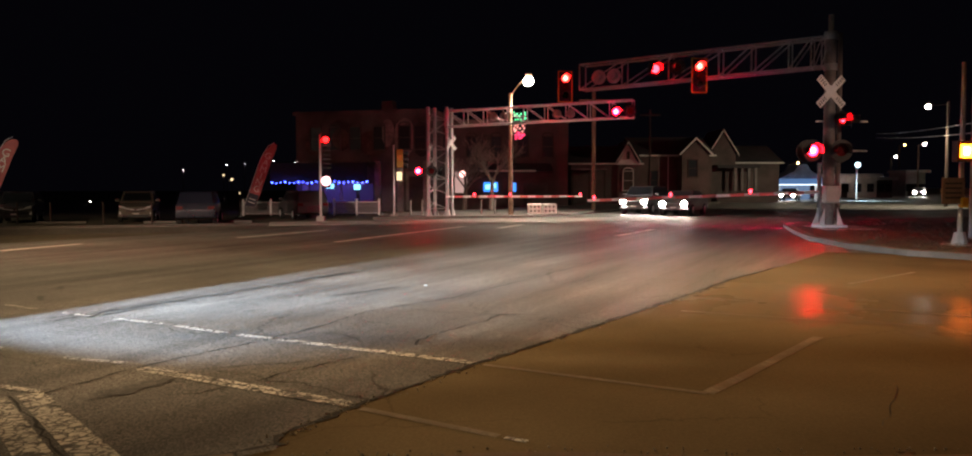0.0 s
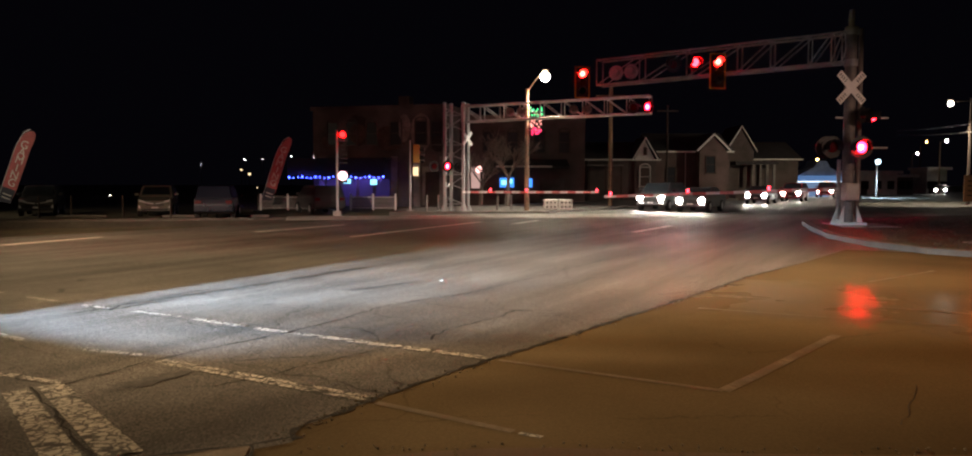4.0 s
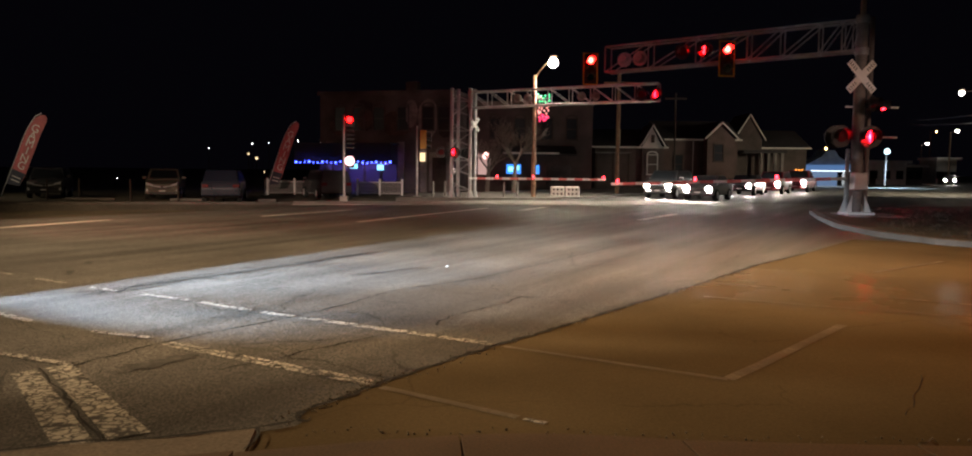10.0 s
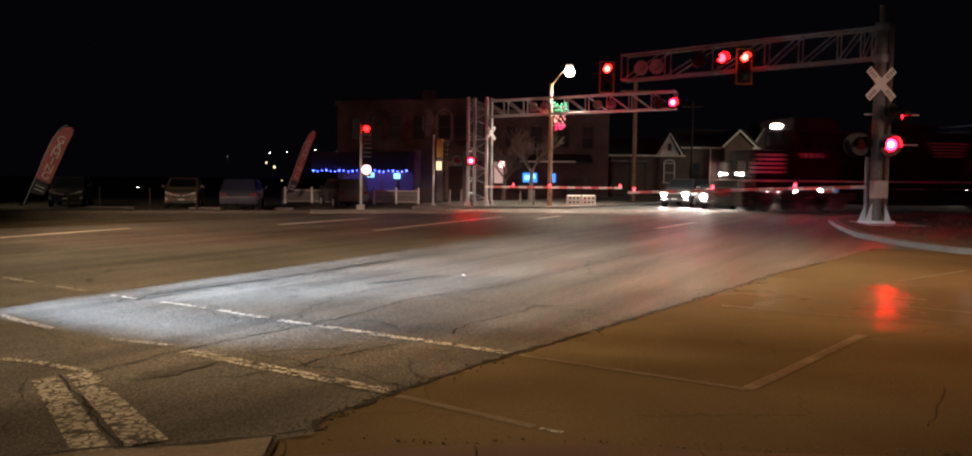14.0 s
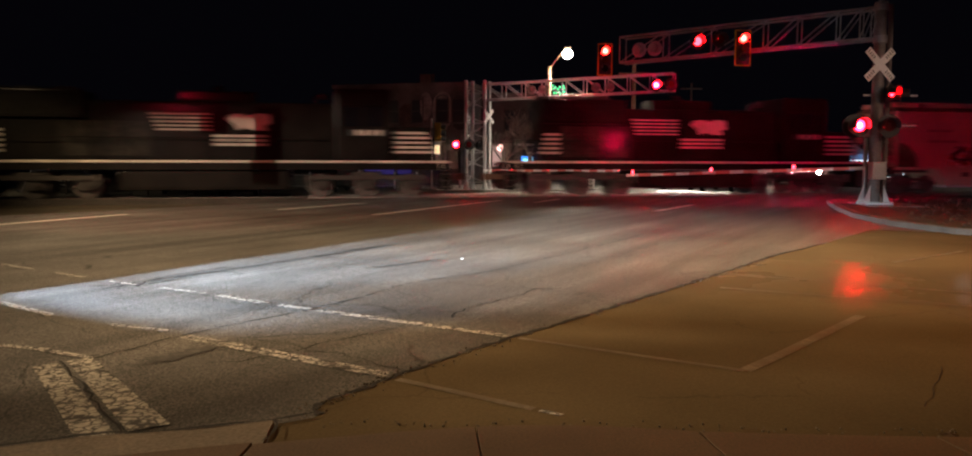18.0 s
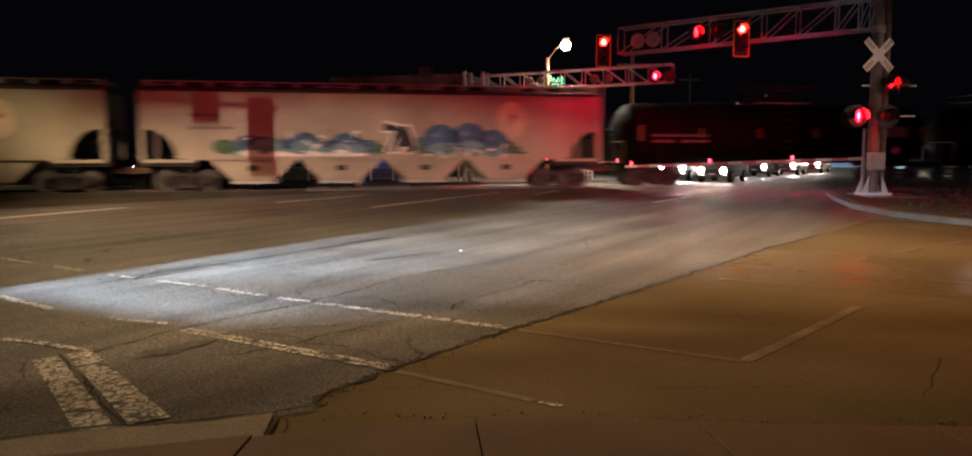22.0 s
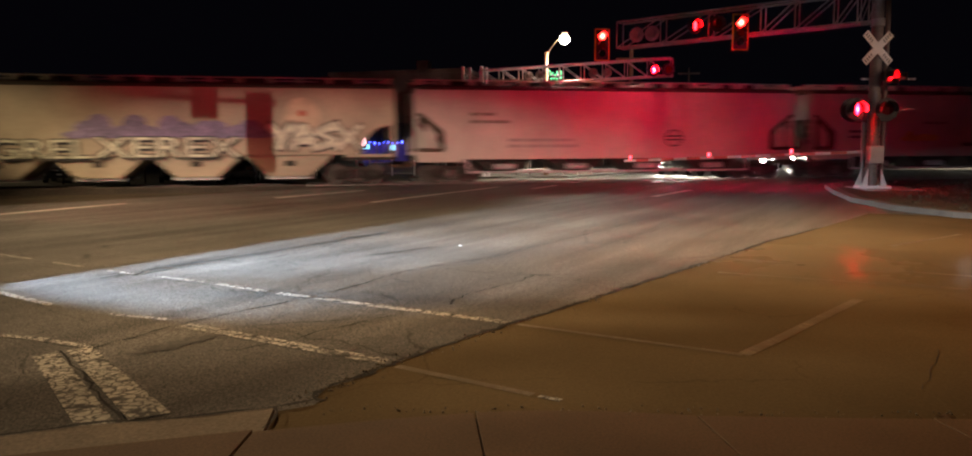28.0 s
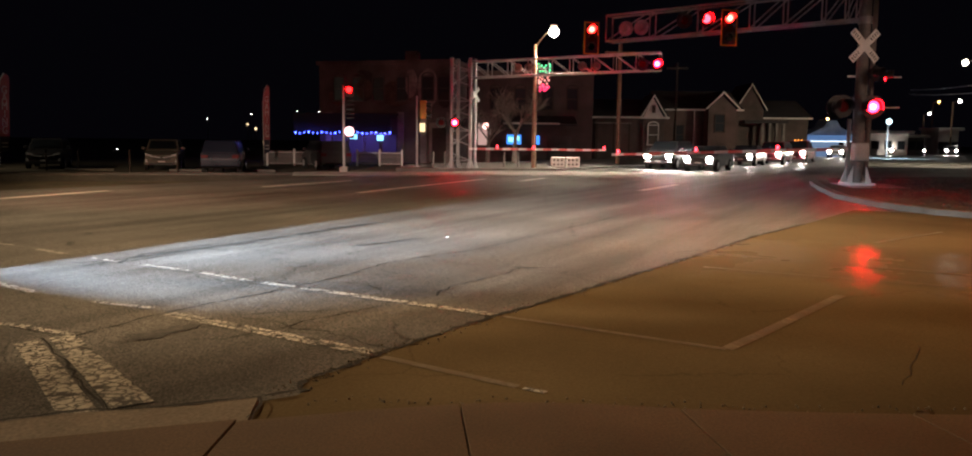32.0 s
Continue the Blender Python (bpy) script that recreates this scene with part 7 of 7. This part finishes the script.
            prism(bm, [(sg * W * 0.36, 0.42), (sg * W * 0.44, 0.42), (sg * W * 0.44, 0.62), (sg * W * 0.4, 0.6)], "x", -0.03, 0.06)
            part("corner_vent", bm, alum, c)
    bm = bmesh.new()
    box(bm, -0.015, 0, 0.45, 0.03, 0.34, 0.13)
    part("number_plate", bm, white, c, "blank pale plate")
    bm = bmesh.new()
    box(bm, 0.02, 0, 0.4, 0.12, W - 0.1, 0.16)
    bevel(bm, 0.03)
    part("bumper", bm, body_m, c)
    if style == "pickup":
        for i in range(3):
            bm = bmesh.new()
            box(bm, cab[1][0] + 0.12, -0.25 + i * 0.25, hr + 0.03, 0.08, 0.1, 0.05)
            part("roof_marker", bm, glow("amber_marker", (1.0, 0.35, 0.05), 6.0), c, "amber roof marker")
    return c


beam_glow = glow("headlight_lit", (1.0, 0.9, 0.82), 320.0)
lens_clear = mat("lens_clear", (0.6, 0.6, 0.6), 0.2, 0.2, 20, 0.05, 0.0)
silver = mat("silver_paint", (0.06, 0.061, 0.063), 0.35, 0.4, 20, 0.05, 0.0, 1, 0.05, 0.5)
pearl = mat("white_car_paint", (0.3, 0.3, 0.29), 0.35, 0, 20, 0.05, 0.0, 1, 0.05, 0.5)
navy = mat("dark_blue_paint", (0.012, 0.016, 0.03), 0.3, 0.1, 20, 0.05, 0.0, 1, 0.05, 0.5)
maroon = mat("maroon_paint", (0.16, 0.015, 0.02), 0.3, 0.1, 20, 0.05, 0.0, 1, 0.05, 0.5)
carblack = mat("black_car_paint", (0.012, 0.012, 0.013), 0.3, 0.1, 20, 0.05, 0.0, 1, 0.05, 0.5)
carcoal = mat("charcoal_car_paint", (0.035, 0.035, 0.037), 0.3, 0.2, 20, 0.05, 0.0, 1, 0.05, 0.5)
beige = mat("beige_car_paint", (0.14, 0.125, 0.1), 0.35, 0.2, 20, 0.05, 0.0, 1, 0.05, 0.5)
QD = Vector((0.5, 0.866, 0))
QUEUE = 60


def queue_pose(p, d=0.0):
    return Matrix.Translation(Vector((*p, 0)) + QD * d) @ pose(0, 0, 0, 0, 0, QUEUE)


car("waiting_car", "silver car with lit headlights waiting at the gate", silver, "suv", queue_pose((9.9, 46.3)), True, "waiting cars")
car("waiting_car", "grey sedan with lit headlights waiting at the gate", silver, "sedan", queue_pose((11.5, 43.4)), True, "waiting cars")
DRIVES = []
DRIVES.append((car("arriving_car", "dark sedan with lit headlights rolling up to the queue", carblack, "sedan", queue_pose((17.2, 54)), True, "waiting cars"), (17.2, 54), ((0, 36), (1.5, 22), (3, 13), (5.5, 3.1), (7, 0.6), (9, 0), (32, 0))))
DRIVES.append((car("arriving_car", "maroon car with lit headlights rolling up to the queue", maroon, "suv", queue_pose((20.6, 58)), True, "waiting cars"), (20.6, 58), ((0, 47), (1.5, 31), (3, 20), (5.5, 6.5), (7, 1.5), (9, 0), (32, 0))))
DRIVES.append((car("arriving_car", "dark pickup with lit headlights and amber roof markers", maroon, "pickup", queue_pose((24.7, 64)), True, "waiting cars"), (24.7, 64), ((0, 52), (1.5, 39), (3, 31), (5.5, 20), (7, 11), (9, 3.7), (11, 0), (32, 0))))
DRIVES.append((car("arriving_car", "pale sedan with lit headlights joining the queue", pearl, "sedan", queue_pose((38.2, 87)), True, "waiting cars"), (38.2, 87), ((0, 480), (14, 420), (25, 120), (28, 22), (29, 10), (30, 4), (31.5, 0), (32, 0))))
for k, (x, y, lab, m_) in enumerate(((55.4, 110, "distant pale car with lit headlights", pearl), (62.7, 115, "distant silver car with lit headlights", silver))):
    DRIVES.append((car("arriving_car", lab, m_, "sedan", pose(x, y, 0, 0, 0, 62), True, "waiting cars"), (x, y), ((0, 480), (14, 440), (25, 150), (28, 25), (30, 4), (31.5, 0), (32, 0))))
car("distant_car", "distant car with lit headlights on the far street", silver, "sedan", pose(68, 116, 0, 0, 0, 60), True, "waiting cars")
# the vehicle that waits beside the camera, with added plates that cut its headlamp's beam
side_car = car("waiting_car", "dark car waiting beside the camera with a lit headlamp", carblack, "sedan", Matrix.Translation(Vector((BEAM_AT.x, BEAM_AT.y, 0)) - BEAM_WAY * 0.2 + BEAM_SIDE * 0.55) @ pose(0, 0, 0, 0, 0, -118.1), False, "waiting cars")
into = side_car.matrix_basis.inverted() @ Matrix.Translation(BEAM_AT) @ pose(0, 0, 0, 0, 0, 61.9)
for x0, x1, y0, y1, z0, z1 in ((-0.12, 0.36, 0.014, 0.03, -0.22, 0.06), (-0.12, 0.3, -0.9, 0.03, -0.069, -0.057), (-0.12, 0.3, -0.9, 0.03, 0.009, 0.03)):
    bm = bmesh.new()
    box(bm, (x0 + x1) / 2, (y0 + y1) / 2, (z0 + z1) / 2, x1 - x0, y1 - y0, z1 - z0)
    part("beam_plate", bm, black, side_car, "black plate added out of view to cut the headlamp's beam", into)
# parked cars by the track
for x, y, turn, st, m_, lab in ((-24.3, 42.5, 112, "suv", carcoal, "charcoal SUV with pale headlights parked beyond the track"), (-17.9, 42.6, 108, "suv", beige, "beige SUV parked facing the track"), (-14.4, 43.2, 283, "suv", navy, "dark blue SUV parked with its rear to the track"), (-11.1, 49.6, -62, "suv", silver, "grey SUV parked with its rear towards the road")):
    car("parked_car", lab, m_, st, pose(x, y, -0.2, 0, 0, turn), False, "parked cars")
for x, y in ((55.5, 120), (59, 121), (66, 128)):
    car("parked_car", "dark car parked by the roadside building", carblack, "suv", pose(x, y, 0, 0, 0, 20), False, "parked cars")
for x0, x1, y in ((-22.3, -19.7, 40.9), (-16.9, -15.2, 41.2), (-13.4, -11.4, 41.6)):
    bm = bmesh.new()
    box(bm, (x0 + x1) / 2, y, -0.12, x1 - x0, 0.16, 0.14)
    bevel(bm, 0.03)
    tagged(part("parking_stop", bm, kerb_m), "pale concrete parking stop on the ground", "parking stop", "parking stops")
for x in (-23.3, -21.6, -18.9, -16.4, -14.0):
    bo = plain_pole((x, 41.0), 0.95, 0.05, darkwood, "bollard", "dark post at the edge of the car park", "bollard")
    bo["group"] = "bollards"


# ---- feather flags ----
flag_cloth = mat("red_flag_cloth", (0.5, 0.13, 0.135), 0.8, 0, 25, 0.15, 0.1, 1.5, 0.2)
FLAGS = []


def feather_flag(at, height, w, label):
    f = thing("feather_flag", label, "flag", pose(*at), "feather flags")
    bm = bmesh.new()
    n = 10
    pts = []
    for i in range(n + 1):
        u = i / n
        pts.append(Vector((0.0 + 0.75 * max(0, u - 0.72) ** 2 * 8, 0, height * u if u < 0.8 else height * (0.8 + 0.2 * math.sin((u - 0.8) / 0.2 * math.pi / 2)))))
    for a, b in zip(pts, pts[1:]):
        bar(bm, a, b, 0.022, seg=6)
    part("flag_pole", bm, alum, f)
    bm = bmesh.new()
    outline = [(0.03, height * 0.16), (w * 0.9, height * 0.19)] + [(w, height * (0.2 + 0.6 * i / 5)) for i in range(1, 6)] + [(w * 1.04, height * 0.87), (w * 1.06, height * 0.93), (w * 1.0, height * 0.975), (w * 0.82, height * 0.992), (w * 0.58, height * 0.98), (0.28, height * 0.94), (0.12, height * 0.87), (0.04, height * 0.76)]
    prism(bm, outline, "y", -0.008, 0.008)
    cl = part("cloth", bm, flag_cloth, f, "red feather-shaped cloth")
    bm = bmesh.new()
    prism(bm, [(0.035, height * 0.155), (w * 0.9, height * 0.185), (w * 0.97, height * 0.33), (0.032, height * 0.33)], "y", -0.013, 0.013)
    part("foot_panel", bm, mat("flag_dark_panel", (0.05, 0.05, 0.07), 0.8), cl, "dark panel at the flag's foot")
    for i, ch in enumerate("GAMING"):
        bm = letters(ch, height * 0.12 * min(1.0, w / 0.75), 0.002)
        bmesh.ops.transform(bm, matrix=Matrix.Translation((w * 0.55, -0.014, height * (0.82 - 0.085 * i))) @ pose(0, 0, 0, 90, 0, 0), verts=bm.verts)
        part("letter", bm, white, cl)
    bm = bmesh.new()
    for k in range(2):
        box(bm, w * 0.5, -0.016, height * (0.22 + 0.04 * k), w * 0.6, 0.004, 0.06)
    part("small_print", bm, trimw, cl)
    bm = bmesh.new()
    bar(bm, (0, 0, -0.02), (0, 0, 0.06), 0.25, seg=12)
    part("base_plate", bm, black, f)
    return f


FLAGS.append((feather_flag((-27.95, 44.5, -0.2), 5.35, 0.85, "red feather flag with white lettering by the car park"), (-27.95, 44.5, -0.2)))
FLAGS.append((feather_flag((-14.3, 49.5, -0.2), 5.15, 0.68, "red feather flag with white lettering by the low wall"), (-14.3, 49.5, -0.2)))

# ---- right corner: pole with an orange signal ----
op = plain_pole((12.5, 19.5), 4.6, 0.065, alum, "pedestrian_signal", "signal pole with a glowing orange crossing signal", "signal")
op.matrix_basis = pose(12.5, 19.5, 0.15)
bm = bmesh.new()
bar(bm, (0, 0, 0), (0, 0, 0.32), 0.2, 0.13, 8)
part("pole_base", bm, alum, op, "flared cast base")
bm = bmesh.new()
bar(bm, (0, 0, -0.03), (0, 0, 0.02), 0.42, seg=16)
part("footing", bm, conc, op, "round concrete footing")
slabbox(op, "signal_box", -0.32, 0.12, -0.32, -0.1, 2.1, 2.62, black)
slabbox(op, "lit_symbol", -0.24, 0.04, -0.345, -0.325, 2.2, 2.52, glow("orange_hand", (1.0, 0.12, 0.004), 90.0), "glowing orange symbol")
slabbox(op, "symbol_core", -0.17, -0.03, -0.36, -0.346, 2.27, 2.45, glow("orange_core", (1.0, 0.3, 0.06), 90.0))
slabbox(op, "notice_board", -0.55, 0.02, -0.12, -0.08, 1.05, 1.7, mat("notice_brown", (0.2, 0.12, 0.08), 0.7), "dull rectangular notice")
bm = bmesh.new()
for i in range(4):
    box(bm, -0.27, -0.13, 1.2 + i * 0.12, 0.42, 0.006, 0.04)
part("notice_lines", bm, darkwood, op)
slabbox(op, "push_button", -0.08, 0.08, -0.2, -0.08, 0.95, 1.2, yellow)
tp = plain_pole((14.6, 21.6), 9.0, 0.17, wood, "utility_pole", "timber utility pole behind the orange signal")
slabbox(tp, "crossarm", -1.2, 1.2, -0.06, 0.06, 8.2, 8.35, wood)
bm = bmesh.new()
bar(bm, (-0.5, -0.1, 0.0), (-0.5, -0.1, 4.3), 0.06, seg=8)
part("red_lit_post", bm, alum, tp)
# overhead wires
wires = thing("overhead_wire", "pair of overhead wires running along the street", "wire", pose(0, 0, 0))
for a, b in ((Vector((37.6, 60.5, 6.5)), Vector((58.1, 110, 9.05))), (Vector((37.6, 60.5, 5.85)), Vector((58.1, 110, 8.5)))):
    bm = bmesh.new()
    a = a - (b - a) * 0.45
    n = 12
    for i in range(n):
        p, q = a.lerp(b, i / n), a.lerp(b, (i + 1) / n)
        s0, s1 = -0.3 * 4 * (i / n) * (1 - i / n), -0.3 * 4 * ((i + 1) / n) * (1 - (i + 1) / n)
        bar(bm, p + Vector((0, 0, s0)), q + Vector((0, 0, s1)), 0.03, seg=5)
    part("wire", bm, alum, wires)

# traffic signal arm over the street, beside the camera
ta = thing("traffic_signal_mast", "steel mast arm with a sign and a signal head", "traffic signal", pose(0, 0, 0))
bm = bmesh.new()
bar(bm, (-21, 8.6, 0), (-21, 8.6, 7.3), 0.16, 0.13, 12)
part("mast", bm, galv, ta)
bm = bmesh.new()
bar(bm, (-21, 8.6, 7.15), (-12.7, 10.52, 6.58), 0.085, 0.05, 10)
part("arm", bm, galv, ta)
slabbox(ta, "street_sign", -14.27, -13.79, 10.19, 10.23, 6.28, 6.9, mat("sign_green", (0.02, 0.12, 0.06), 0.5), "plain green sign")
slabbox(ta, "signal_head", -13.27, -12.8, 10.36, 10.56, 5.25, 6.8, black, "black signal head")


# ---- what moves ----
def train_at(s22, t):
    """Place along the track at t seconds of a point that is at s22 at 22 s."""
    return s22 - 14.61 * (t - 22) + 0.0187 * (t - 22) ** 2


def motions():
    for ob, s22 in TRAIN:
        rows = []
        for t in range(0, 33, 4):
            p = on_track(train_at(s22, t))
            rows.append((t, Matrix.Translation(p) @ pose(0, 0, 0, 0, 0, TRACK_DEG)))
        walk(ob, rows)
    for ob, at, stops in DRIVES:
        turn = math.degrees(ob.rotation_euler.z)
        walk(ob, [(t, Matrix.Translation(Vector((*at, 0)) + QD * d) @ pose(0, 0, 0, 0, 0, turn)) for t, d in stops])
    for k, (ob, at) in enumerate(FLAGS):
        if k == 0:
            sway = ((0, 23, 5), (6, 20, 0), (9, 21, 0), (11, 24, 3), (14, 25, 15), (17, 27, 30), (24, 24, 20), (27, 14, 50), (30, 5, 80), (32, 2, 84))
        else:
            sway = ((0, 20, 8), (6, 18, 10), (8, 18, 8), (11, 19, 50), (13, 20, 68), (14, 20, 60), (18, 14, 30), (20, 12, 45), (23, 20, 15), (25.5, 22, 10), (29, 8, 50), (31, 2, 72), (32, 0, 70))
        walk(ob, [(t, pose(*at, 0, lean, 0) @ pose(0, 0, 0, 0, 0, turn)) for t, lean, turn in sway])
    period, a_to_b, b_to_a = 1.4905, 0.37, 1.115
    changes = [(0.0, 0.0)]
    k = 0
    while a_to_b + k * period < 32:
        changes.append((a_to_b + k * period, 180.0))
        changes.append((b_to_a + k * period, 0.0))
        k += 1
    for lens, phase in FLASH:
        base = 180.0 * phase
        rows = [(0.0, pose(0, 0, 0, 0, 0, base))]
        now = 0.0
        for t, goal in changes[1:]:
            if t + 0.1 > 31.99:
                continue
            out = goal == (0.0 if phase else 180.0)
            start = round((t - 0.17) * 20) / 20 if out else round((t - 0.06) * 20) / 20
            for i in range(4):
                rows.append((start + i / 20, pose(0, 0, 0, 0, 0, base + now + (goal - now) * i / 3)))
            now = goal
        rows.append((32.0, pose(0, 0, 0, 0, 0, base + now)))
        walk(lens, rows)


motions()
